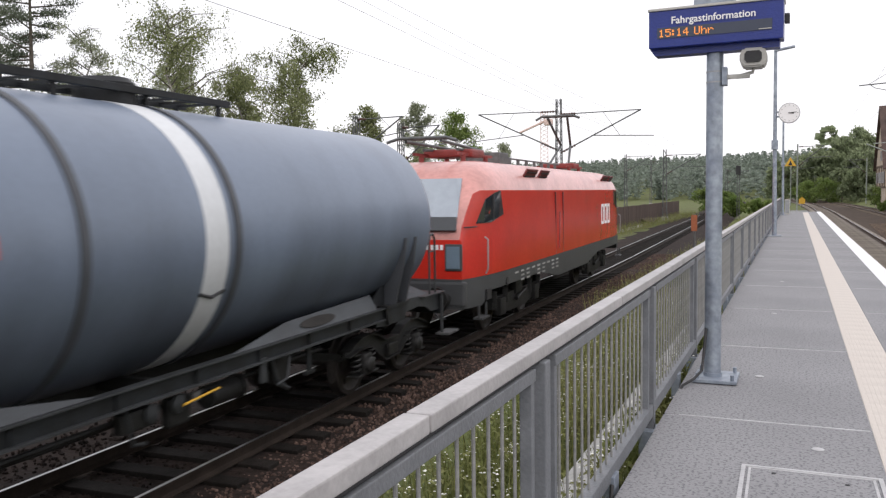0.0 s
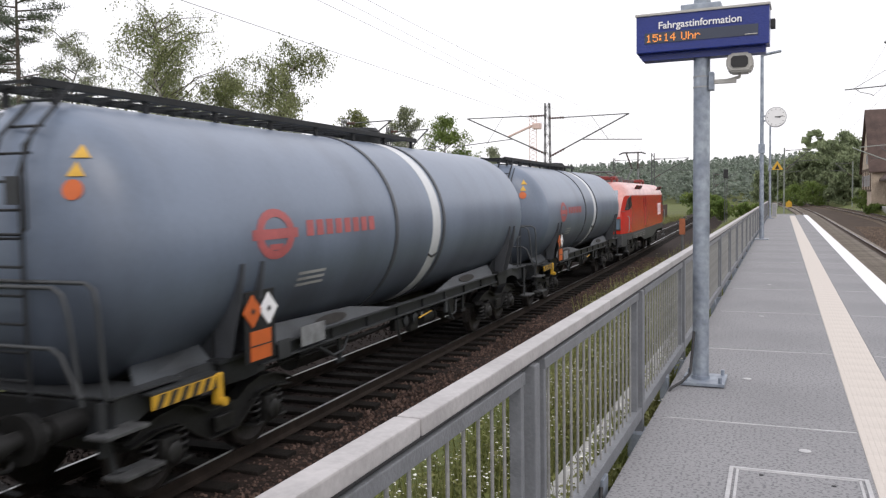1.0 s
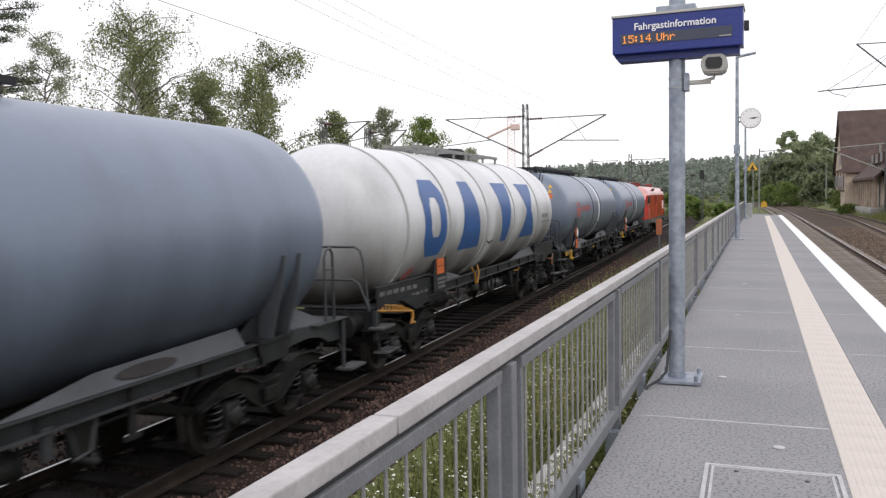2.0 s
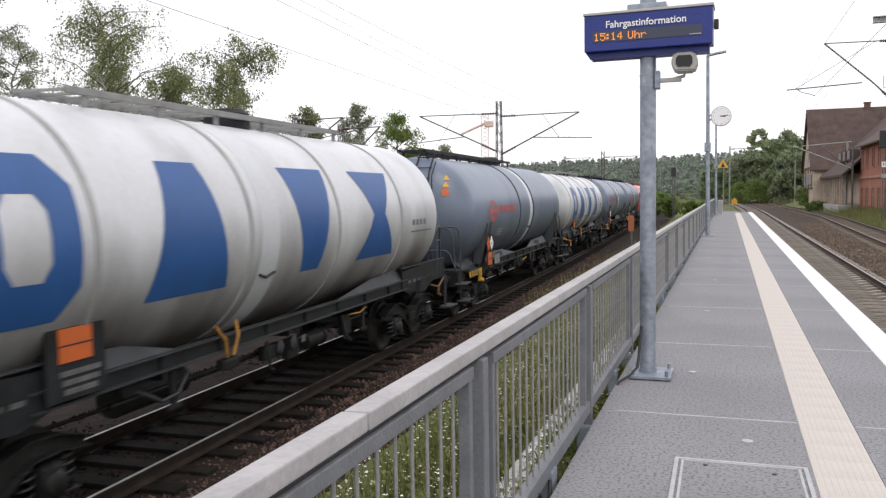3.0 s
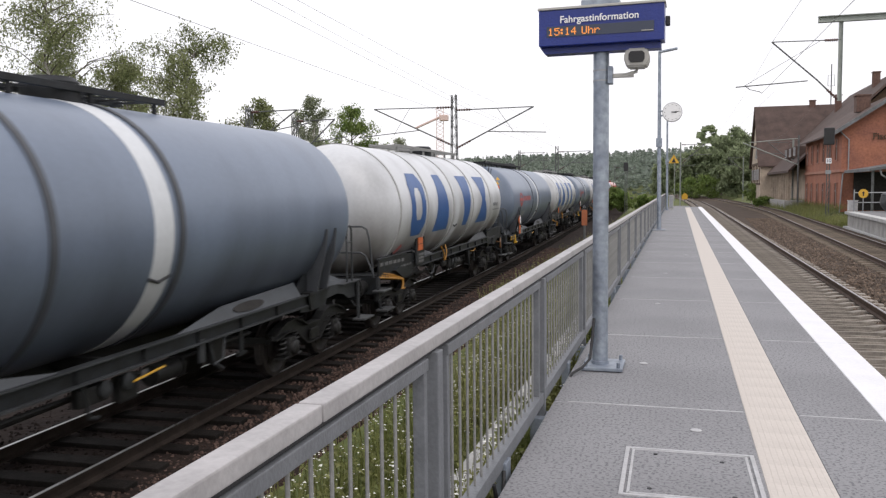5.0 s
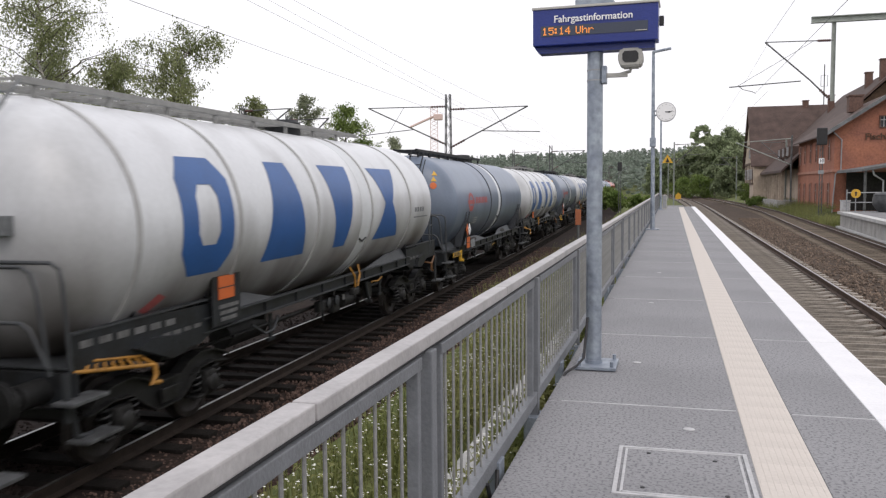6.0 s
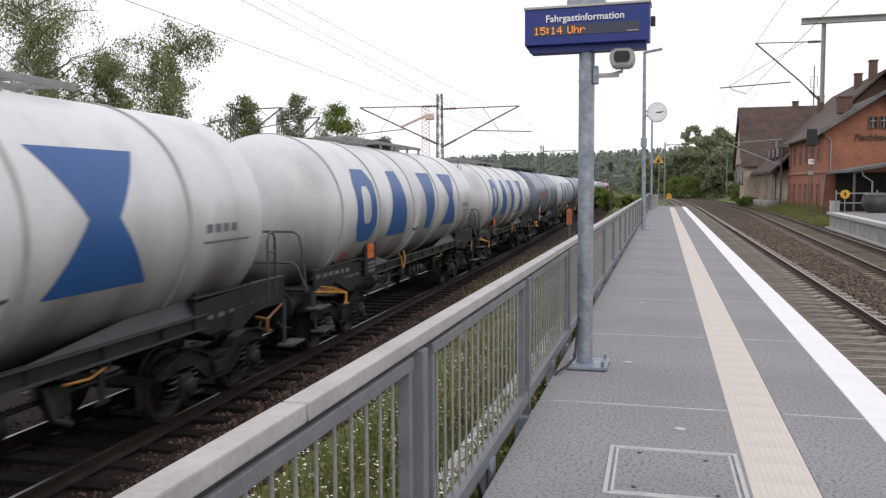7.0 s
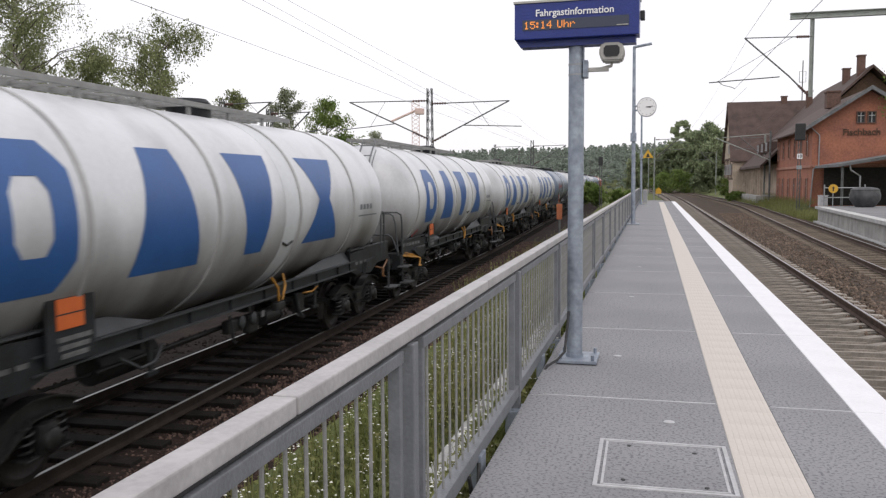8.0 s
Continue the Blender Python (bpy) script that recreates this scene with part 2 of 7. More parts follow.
M["lamp_glass"] = mat("bluish_lamp_glass", (0.22, 0.30, 0.38), 0.1, metal=0.3, var=0.05, bump=0)
M["grille"] = mat("louvre_dark", (0.14, 0.02, 0.02), 0.6)
M["insulator"] = mat("brown_insulator", (0.09, 0.035, 0.025), 0.3)
M["mast"] = mat("mast_grey", (0.14, 0.145, 0.145), 0.6, metal=0.3, var=0.2)
M["mast_pale"] = mat("pale_green_mast", (0.34, 0.37, 0.34), 0.6, var=0.12)
M["wire"] = mat("catenary_copper", (0.10, 0.095, 0.09), 0.5, metal=0.5, bump=0)
M["clock_face"] = mat("clock_white", (0.80, 0.80, 0.80), 0.4, var=0.02, bump=0)
M["brick"] = mat("orange_brick", (0.37, 0.15, 0.09), 0.9, var=0.22, scale=0.8, fine=7, bump=0.3, tint=(0.27, 0.115, 0.08))
M["chimney_brick"] = mat("sooty_brick", (0.16, 0.095, 0.075), 0.9, var=0.2)
M["brick_pale"] = mat("weathered_pink_brick", (0.42, 0.22, 0.16), 0.9, var=0.2, scale=0.6, fine=9, bump=0.3, tint=(0.33, 0.16, 0.115))
M["plaster"] = mat("stained_plaster", (0.56, 0.46, 0.36), 0.9, var=0.2, scale=0.7, fine=8, bump=0.2)
M["timber"] = mat("dark_timber", (0.11, 0.065, 0.04), 0.8, var=0.2)
M["roof_brown"] = mat("brown_roof_tile", (0.098, 0.064, 0.054), 0.85, var=0.2, scale=0.9, fine=6, bump=0.5, rnd=0.12)
M["roof_slate"] = mat("grey_slate", (0.17, 0.175, 0.18), 0.7, var=0.2, scale=0.9, fine=6, bump=0.3)
M["window_dark"] = mat("dark_window_pane", (0.03, 0.032, 0.036), 0.12, var=0.1, bump=0)
# Near-black that stands in for shade in the canopy and the plate openings.
M["dark_void"] = mat("void_shade", (0.035, 0.032, 0.03), 0.9, var=0.2)
M["gutter"] = mat("zinc_gutter", (0.34, 0.35, 0.36), 0.5, metal=0.5, var=0.1)
M["rust_fence"] = mat("rusty_brown_boards", (0.085, 0.055, 0.045), 0.85, var=0.2, scale=0.8, fine=8, rnd=0.15)
M["crane_red"] = mat("pale_red_crane", (0.72, 0.55, 0.50), 0.7)
M["ground"] = mat("meadow_ground", (0.12, 0.145, 0.055), 0.95, var=0.3, scale=0.08, fine=1.5, bump=0.4, tint=(0.10, 0.105, 0.05), spec=0.1)
M["tub_grey"] = mat("weathered_grey_tub", (0.075, 0.078, 0.082), 0.6, var=0.25, scale=3)
M["asphalt"] = mat("pale_asphalt", (0.20, 0.20, 0.205), 0.9, var=0.12, scale=0.8, fine=40)


# ---- mesh helpers ----
def box(bm, c, s, m=None, bevel=0.0):
    """A box of size s round c (in the space of m), with bevelled edges if asked."""
    g = bmesh.ops.create_cube(bm, size=1.0, matrix=(m or Matrix()) @ Matrix.Translation(c) @ Matrix.Diagonal((*s, 1)))
    if bevel:
        es = list({e for v in g["verts"] for e in v.link_edges})
        bmesh.ops.bevel(bm, geom=es, offset=bevel, segments=2, affect="EDGES", profile=0.6)


def rod(bm, a, b, r, r2=None, n=10, caps=True):
    """A round bar from a to b."""
    a, b = Vector(a), Vector(b)
    d = b - a
    m = Matrix.Translation((a + b) / 2) @ d.to_track_quat("Z", "Y").to_matrix().to_4x4()
    bmesh.ops.create_cone(bm, cap_ends=caps, segments=n, radius1=r, radius2=r if r2 is None else r2, depth=d.length, matrix=m)


def tube(bm, pts, r, n=8):
    """A bent round bar swept through the points as one skin."""
    pts = [Vector(p) for p in pts]
    rings = []
    up = None
    for i, p in enumerate(pts):
        d = (pts[min(i + 1, len(pts) - 1)] - pts[max(i - 1, 0)]).normalized()
        if up is None:
            up = d.orthogonal().normalized()
        up = (up - d * up.dot(d)).normalized()
        side = d.cross(up)
        rings.append([bm.verts.new(p + (up * math.cos(6.28318 * k / n) + side * math.sin(6.28318 * k / n)) * r) for k in range(n)])
    for a, c in zip(rings, rings[1:]):
        for k in range(n):
            bm.faces.new((a[k], a[(k + 1) % n], c[(k + 1) % n], c[k]))
    bm.faces.new(rings[0])
    bm.faces.new(rings[-1][::-1])


def prism(bm, outline, depth, m=None):
    """A flat outline (x, z) pushed along y by depth."""
    m = m or Matrix()
    lo = [bm.verts.new(m @ Vector((x, -depth / 2, z))) for x, z in outline]
    hi = [bm.verts.new(m @ Vector((x, depth / 2, z))) for x, z in outline]
    k = len(outline)
    bm.faces.new(lo)
    bm.faces.new(hi[::-1])
    for i in range(k):
        bm.faces.new((lo[i], hi[i], hi[(i + 1) % k], lo[(i + 1) % k]))


def lathe(bm, prof, axis="Y", n=48, m=None):
    """Turns a profile of (along, radius) round an axis."""
    m = m or Matrix()
    rings = []
    for a, r in prof:
        ring = []
        for i in range(n):
            c, s = math.cos(2 * math.pi * i / n) * r, math.sin(2 * math.pi * i / n) * r
            p = {"Y": (c, a, s), "X": (a, c, s), "Z": (c, s, a)}[axis]
            ring.append(bm.verts.new(m @ Vector(p)))
        rings.append(ring)
    for p, q in zip(rings, rings[1:]):
        for i in range(n):
            bm.faces.new((p[i], p[(i + 1) % n], q[(i + 1) % n], q[i]))
    bm.faces.new(rings[0])
    bm.faces.new(rings[-1][::-1])


def finish(bm, name, material, smooth=None):
    bmesh.ops.recalc_face_normals(bm, faces=bm.faces[:])
    me = bpy.data.meshes.new(name)
    if smooth:
        for f in bm.faces:
            f.smooth = True
        for e in bm.edges:
            if len(e.link_faces) == 2 and e.calc_face_angle(0) > radians(smooth):
                e.smooth = False
    bm.to_mesh(me)
    bm.free()
    me.materials.append(material)
    return me


def part(name, bm, material, parent, label="", smooth=None, at=None):
    ob = new(name, finish(bm, name, material, smooth))
    if parent:
        ob.parent = parent
    if at is not None:
        ob.matrix_basis = at
    return tagged(ob, label)


def twin(name, mesh, parent, at):
    """One more piece that shares a mesh."""
    ob = new(name, mesh)
    ob.parent = parent
    ob.matrix_basis = at
    return ob


def thing(name, label, category, at=None, group="", kind=""):
    ob = new(name)
    ob.empty_display_size = 0.2
    if at is not None:
        ob.matrix_basis = at
    return tagged(ob, label, category, group, kind)


def solid(name, bm, material, label, category, at=None, group="", kind="", smooth=None):
    ob = new(name, finish(bm, name, material, smooth))
    if at is not None:
        ob.matrix_basis = at
    return tagged(ob, label, category, group, kind)


def lettering(name, body, size, material, parent, at, depth=0.002, label=""):
    """Writing in the built-in font, turned into a mesh."""
    cu = bpy.data.curves.new(name, "FONT")
    cu.body, cu.size, cu.extrude, cu.align_x, cu.align_y = body, size, depth, "CENTER", "CENTER"
    cu.offset = size * 0.012
    tmp = new(name, cu)
    me = bpy.data.meshes.new_from_object(tmp)
    bpy.data.objects.remove(tmp)
    me.materials.append(material)
    ob = new(name, me)
    ob.parent = parent
    ob.matrix_basis = at
    return tagged(ob, label)


# ---- the lie of the tracks ----
RAIL_L, RAIL_R = -1.55, -0.96       # heights of the rail heads
SPEED = 22.78


def left_axis(y):
    return -6.74 - 0.0345 * y


def dip(y):
    """Lowers the left track a little beyond the platform's middle, fitted to the camera's view."""
    return -0.16 * min(1.0, max(0.0, (y - 12) / 28))


def right_axis(y):
    return 3.08 - (2.5e-4 * (y - 90) ** 2 if y > 90 else 0)


def second_axis(y):
    return 6.92 + 0.033 * (min(max(y, 25), 80) - 25) - (3.2e-4 * (y - 80) ** 2 if y > 80 else 0)


def heading(fn, y):
    return math.degrees(math.atan2(-(fn(y + 0.5) - fn(y - 0.5)), 1.0))


# ---- ground ----
def ground_height(x, y):
    """The lie of the land: platform bank, the two track beds, the grassy bank by the station and wooded hills far off."""
    if x < -3.6:
        z = -2.0
    elif x < -1.3:
        z = -1.45 + (x + 3.6) * 0.12
    elif x < 2.0:
        z = -1.3
    elif x < 9.6:
        z = -1.32
    else:
        z = -1.25 + min(1.0, (x - 9.6) * 0.3) * (0.9 if y > 70 else 0.0)
    far = max(0.0, y - 320)
    z += min(far * 0.052, 31) * (0.8 + 0.3 * math.sin(x * 0.004 + 1.2))
    side = max(0.0, abs(x) - 260)
    return z + min(side * 0.03, 14)


def sheet():
    xs = [-2600, -1500, -900, -600, -420, -300, -220, -160, -110, -70, -45, -30, -20, -14, -11, -9.6, -8, -6, -4.6, -3.6, -2.6, -1.9, -1.3,
          -0.9, 2.0, 2.1, 4, 6, 8, 9.6, 10.6, 11.8, 13, 16, 22, 32, 46, 70, 110, 160, 220, 300, 420, 600, 900, 1500, 2600]
    ys = [-900, -400, -180, -90, -50] + list(range(-30, 122, 4)) + [130, 145, 165, 190, 220, 260, 320, 380, 450, 540, 640, 760, 900, 1200, 1800, 3200]
    bm = bmesh.new()
    grid = [[bm.verts.new((x, y, ground_height(x, y))) for x in xs] for y in ys]
    for a, b in zip(grid, grid[1:]):
        for i in range(len(xs) - 1):
            bm.faces.new((a[i], a[i + 1], b[i + 1], b[i]))
    return solid("ground", bm, M["ground"], "rough green and brown trackside ground", "ground", kind="structure", smooth=180)


sheet()


def strip(name, fn, drop, zs, y0, y1, step, material, label, cat):
    """A bed that follows a track: profile of (offset, height) swept along it."""
    bm = bmesh.new()
    rows = []
    y = y0
    while y <= y1 + 0.01:
        rows.append([bm.verts.new((fn(y) + o, y, z + (drop(y) if drop else 0) + random.uniform(-0.02, 0.02))) for o, z in zs])
        y += step
    for a, b in zip(rows, rows[1:]):
        for i in range(len(zs) - 1):
            bm.faces.new((a[i], a[i + 1], b[i + 1], b[i]))
    return solid(name, bm, material, label, cat, kind="structure", smooth=180)


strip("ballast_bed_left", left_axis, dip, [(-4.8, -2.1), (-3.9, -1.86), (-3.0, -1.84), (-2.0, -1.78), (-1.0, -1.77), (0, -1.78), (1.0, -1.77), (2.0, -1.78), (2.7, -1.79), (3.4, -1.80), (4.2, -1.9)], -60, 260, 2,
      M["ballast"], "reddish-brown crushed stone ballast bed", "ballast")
strip("ballast_bed_right", right_axis, 0, [(-1.45, -1.27), (-1.0, -1.28), (0, -1.28), (1.0, -1.27), (1.6, -1.18), (2.2, -1.19), (3.4, -1.22)], -40, 260, 2,
      M["ballast_grey"], "grey-brown crushed stone ballast bed", "ballast")
strip("ballast_bed_second", second_axis, 0, [(-2.9, -1.23), (-1.75, -1.19), (-1.0, -1.16), (0, -1.17), (1.0, -1.16), (1.7, -1.17), (2.6, -1.4)], -40, 260, 2,
      M["ballast_grey"], "brown crushed stone ballast bed beside the station", "ballast")


def stones(name, fn, zone, count, y0, y1, size, z0, material, label):
    """Loose stones: small uneven lumps scattered thickly."""
    vs, fs = [], []
    bmt = bmesh.new()
    bmesh.ops.create_icosphere(bmt, subdivisions=1, radius=1)
    base = [v.co.copy() for v in bmt.verts]
    tri = [[v.index for v in f.verts] for f in bmt.faces]
    bmt.free()
    rng = random.Random(len(name))
    for i in range(count):
        y = y0 + (y1 - y0) * rng.random() ** 1.5
        x = fn(y) + rng.uniform(*zone)
        s = size * rng.uniform(0.55, 1.25)
        q = Euler((rng.random() * 6, rng.random() * 6, rng.random() * 6)).to_matrix()
        sc = Vector((s * rng.uniform(0.7, 1.3), s * rng.uniform(0.6, 1.0), s * rng.uniform(0.5, 0.9)))
        k = len(vs)
        for c in base:
            p = q @ Vector((c.x * sc.x, c.y * sc.y, c.z * sc.z)) * rng.uniform(0.8, 1.15)
            vs.append((x + p.x, y + p.y, z0 + (dip(y) if fn is left_axis else 0) + rng.uniform(-0.01, 0.0) + p.z))
        fs += [[a + k for a in t] for t in tri]
    me = bpy.data.meshes.new(name)
    me.from_pydata(vs, [], fs)
    me.materials.append(material)
    return tagged(new(name, me), label, "ballast", kind="stuff")


stones("ballast_stones", left_axis, (0.9, 3.9), 26000, 2.5, 46, 0.031, -1.768, M["stone"], "loose reddish-brown ballast stones beside the track")
stones("track_stones", left_axis, (-2.4, 1.0), 11000, 4, 42, 0.033, -1.775, M["stone_dark"], "loose brown ballast stones between sleepers, train shade in their colour")
stones("sleeper_gap_stones", right_axis, (-1.4, 1.5), 7000, 4, 50, 0.034, -1.265, M["stone_gap"], "loose brown ballast stones between concrete sleepers")
stones("station_ballast_stones", second_axis, (-3.3, -0.9), 9000, 9, 70, 0.042, -1.16, M["stone_grey"], "loose brown ballast stones between the station tracks")


# ---- tracks ----
def rail_mesh(name, fn, off, z, y0, y1, step):
    """A rail: foot, web and head swept along the track; the head's top is a strip of its own."""
    prof = [(-0.07, -0.16), (0.07, -0.16), (0.07, -0.145), (0.012, -0.12), (0.012, -0.045), (0.036, -0.035), (0.036, -0.004),
            (-0.036, -0.004), (-0.036, -0.035), (-0.012, -0.045), (-0.012, -0.12), (-0.07, -0.145)]
    bm, head = bmesh.new(), bmesh.new()
    rows, tops = [], []
    y = y0
    while y <= y1 + 0.01:
        x, zz = fn(y) + off, z + (dip(y) if fn is left_axis else 0)
        rows.append([bm.verts.new((x + a, y, zz + b)) for a, b in prof])
        tops.append([head.verts.new((x + a, y, zz + b)) for a, b in ((-0.018, -0.003), (-0.014, 0.0), (0.022, 0.0), (0.026, -0.003))])
        y += step
    k = len(prof)
    for a, b in zip(rows, rows[1:]):
        for i in range(k):
            bm.faces.new((a[i], a[(i + 1) % k], b[(i + 1) % k], b[i]))
    for a, b in zip(tops, tops[1:]):
        for i in range(3):
            head.faces.new((a[i], a[i + 1], b[i + 1], b[i]))
    return bm, head


def track(name, fn, z, y0, y1, y2, timber, pitch, label):
    t = thing(name, label, "railway track", kind="structure")
    for side in (-0.755, 0.755):
        bm, head = rail_mesh("rail", fn, side, z, y0, y2, 3.0)
        r = part("rail", bm, M["rail_steel" if fn is left_axis else "rail_rust"], t)
        part("rail_head", head, M["rail_head"], r, "polished rail head")
    bm = bmesh.new()
    if timber:
        box(bm, (0, 0, -0.075), (2.5, 0.25, 0.15), bevel=0.012)
    else:
        prism(bm, [(-1.3, -0.2), (1.3, -0.2), (1.3, -0.02), (0.95, 0.0), (0.55, 0.0), (0.3, -0.05), (-0.3, -0.05), (-0.55, 0.0), (-0.95, 0.0), (-1.3, -0.02)], 0.27)
        bmesh.ops.bevel(bm, geom=bm.edges[:], offset=0.03, segments=2, affect="EDGES")
    sleeper_kind = "conc_sleeper" if not timber else ("grey_sleeper" if fn is second_axis else "wood_sleeper")
    me = finish(bm, "sleeper", M[sleeper_kind])
    y, n = y0 + 0.3, 0
    far_v, far_f = [], []
    while y < y2:
        m = pose(fn(y), y, z - 0.163 + (dip(y) if fn is left_axis else 0), 0, 0, heading(fn, y) + random.uniform(-0.6, 0.6))
        if y < y1:
            twin("sleeper", me, t, m)
        else:
            k = len(far_v)
            far_v += [tuple(m @ v.co) for v in me.vertices]
            far_f += [[a + k for a in p.vertices] for p in me.polygons]
        y += pitch
        n += 1
    fm = bpy.data.meshes.new("far_sleepers")
    fm.from_pydata(far_v, [], far_f)
    fm.materials.append(M[sleeper_kind])
    f = new("far_sleepers", fm)
    f.parent = t
    tagged(f, kind="stuff")
    return t


track("track_left", left_axis, RAIL_L, -24, 100, 230, True, 0.65, "old railway track on dark timber sleepers")
track("track_right", right_axis, RAIL_R, -12, 110, 230, False, 0.62, "railway track on pale concrete sleepers beside the platform")
track("track_second", second_axis, RAIL_R, -12, 110, 230, True, 0.65, "second railway track on weathered sleepers by the station")


# ---- platform ----
P_L, P_R, P_END = -0.83, 1.565, 59.0
platform = thing("platform", "long grey railway platform with tactile strip and white edge line", "platform", kind="structure")
bm = bmesh.new()
box(bm, ((P_L + P_R) / 2 - 0.03, 23.4, -0.75), (P_R - P_L - 0.12, 71.4, 1.35), bevel=0.02)
part("platform_wall", bm, M["concrete"], platform, "weathered concrete side wall")
SLAB = 2.73
slab_meshes = {}
for x0, x1 in ((P_L, 0.44), (0.765, 1.277)):
    bm = bmesh.new()
    box(bm, (0, 0, -0.05), (x1 - x0 - 0.004, SLAB - 0.022, 0.1), bevel=0.004)
    slab_meshes[x0, x1] = finish(bm, "paving_slab", M["paving"])
bm = bmesh.new()
box(bm, (0, 0, -0.05), (0.278, SLAB - 0.006, 0.1), bevel=0.006)
edge_mesh = finish(bm, "edge_slab", M["white_line"])
bm = bmesh.new()
box(bm, (0, 0, -0.05), (0.32, 0.2995, 0.1))
for i in range(10):
    box(bm, (-0.144 + i * 0.032, 0, 0.0), (0.014, 0.30, 0.003))
tac_mesh = finish(bm, "tactile_tile", M["tactile"])
bm = bmesh.new()
box(bm, ((P_L + P_R) / 2, 23.4, -0.0545), (P_R - P_L - 0.02, 71.3, 0.10))
part("joint_bed", bm, M["joint"], platform, "pale mortar between the slabs")
y = 5.71 - SLAB * 6.5
while y < P_END:
    for (x0, x1), me in slab_meshes.items():
        twin("paving_slab", me, platform, pose((x0 + x1) / 2, y, random.uniform(-0.001, 0.001)))
    for xa, xb in ((P_L + 0.1, 0.43), (0.775, 1.267)):
        bm = bmesh.new()
        box(bm, ((xa + xb) / 2, y + SLAB / 2, 0.0), (xb - xa, 0.018, 0.004))
        part("joint_line", bm, M["joint"], platform)
    twin("edge_slab", edge_mesh, platform, pose(1.418, y, 0.0015))
    y += SLAB
y = -12.0
far_v, far_f = [], []
while y < P_END - 0.5:
    if -1 < y < 56:
        twin("tactile_tile", tac_mesh, platform, pose(0.602, y, 0.002))
    else:
        kk = len(far_v)
        far_v += [(v.co.x + 0.602, v.co.y + y, v.co.z + 0.002) for v in tac_mesh.vertices]
        far_f += [[a + kk for a in p.vertices] for p in tac_mesh.polygons]
    y += 0.30
fm = bpy.data.meshes.new("far_tactile_tiles")
fm.from_pydata(far_v, [], far_f)
fm.materials.append(M["tactile"])
tagged(new("far_tactile_tiles", fm), kind="stuff").parent = platform
bm = bmesh.new()
box(bm, (0.1, 74, -0.3), (2.0, 30, 0.5), pose(0, 0, 0, -0.35), bevel=0.02)
solid("ramp", bm, M["asphalt"], "pale asphalt ramp at the platform's end", "ramp", kind="structure")
# inspection hatch let into the paving
hatch = thing("hatch", "square steel-edged inspection hatch flush with the paving", "hatch", pose(0.075, 4.39, 0.002, 0, 0, 0.5))
bm = bmesh.new()
for s in (-1, 1):
    box(bm, (s * 0.335, 0, 0.001), (0.022, 0.76, 0.008))
    box(bm, (0, s * 0.37, 0.001), (0.65, 0.022, 0.008))
part("hatch_frame", bm, M["joint"], hatch, "pale steel frame")
bm = bmesh.new()
for s in (-1, 1):
    box(bm, (s * 0.302, 0, 0.001), (0.014, 0.70, 0.007))
    box(bm, (0, s * 0.343, 0.001), (0.60, 0.014, 0.007))
part("lid_edge", bm, M["joint"], hatch)
bm = bmesh.new()
box(bm, (0, 0, -0.002), (0.59, 0.67, 0.008))
part("hatch_lid", bm, M["paving"], hatch)
for x, yy in ((-0.2, -0.27), (0.2, -0.30), (-0.18, 0.28), (0.17, 0.22)):
    bm = bmesh.new()
    rod(bm, (x, yy, 0.0), (x, yy, 0.006), 0.012)
    part("lifting_hole", bm, M["black"], hatch)
# small pale studs set in the paving
for i, (x, yy) in enumerate([(-0.27, 7.1), (0.12, 5.2), (-0.24, 10.8), (-0.2, 14.6), (0.16, 18.6)]):
    bm = bmesh.new()
    lathe(bm, [(0, 0.035), (0.004, 0.035), (0.007, 0.025)], "Z", 14)
    solid("paving_stud", bm, M["joint"], "small pale round stud set in the paving", "stud", pose(x, yy, 0.001), group="paving studs")


# ---- railing ----
RX = -0.90


def railing_panel():
    t = thing("railing_panel", "grey steel railing panel with upright bars and box handrail", "railing", group="platform railing panels")
    bm = bmesh.new()
    box(bm, (-0.012, 1.445, 0.926), (0.075, 2.542, 0.05), bevel=0.006)
    part("handrail", bm, M["rail_paint"], t, "broad pale grey box handrail")
    bm = bmesh.new()
    box(bm, (0.004, -0.048, 0.862), (0.05, 2.276, 0.045), bevel=0.004)
    part("top_bar", bm, M["dark_coat"], t)
    # Black strip stands for the shade in the gap below the handrail.
    bm = bmesh.new()
    box(bm, (0.0, 0, 0.894), (0.03, 2.54, 0.014))
    part("gap_strip", bm, M["black"], t)
    bm = bmesh.new()
    box(bm, (0.004, 0, 0.072), (0.06, 2.545, 0.08), bevel=0.005)
    part("bottom_bar", bm, M["dark_coat"], t)
    for y in (-1.165, 1.07):
        bm = bmesh.new()
        box(bm, (0, y, 0.47), (0.045, 0.04, 0.75), bevel=0.004)
        part("panel_upright", bm, M["dark_coat"], t)
    bm = bmesh.new()
    box(bm, (0.004, 1.212, 0.30), (0.07, 0.07, 1.18), bevel=0.005)
    p = part("post", bm, M["dark_coat"], t, "square steel post")
    bm = bmesh.new()
    box(bm, (0.0, 1.212, -0.16), (0.1, 0.2, 0.22), bevel=0.006)
    part("bracket", bm, M["galv"], p, "galvanised fixing bracket")
    bm = bmesh.new()
    rod(bm, (0, 0, 0.09), (0, 0, 0.85), 0.0065, n=8)
    me = finish(bm, "bar", M["bar_coat"], 40)
    for i in range(16):
        twin("bar", me, t, pose(0, -1.04 + i * 0.131, 0))
    bm = bmesh.new()
    box(bm, (0.02, -0.1, -0.04), (0.06, 0.12, 0.2), bevel=0.006)
    part("middle_bracket", bm, M["galv"], t)
    return t


first = railing_panel()
first.matrix_basis = pose(RX, 1.753, 0)
y = 1.753 - 2.55 * 3
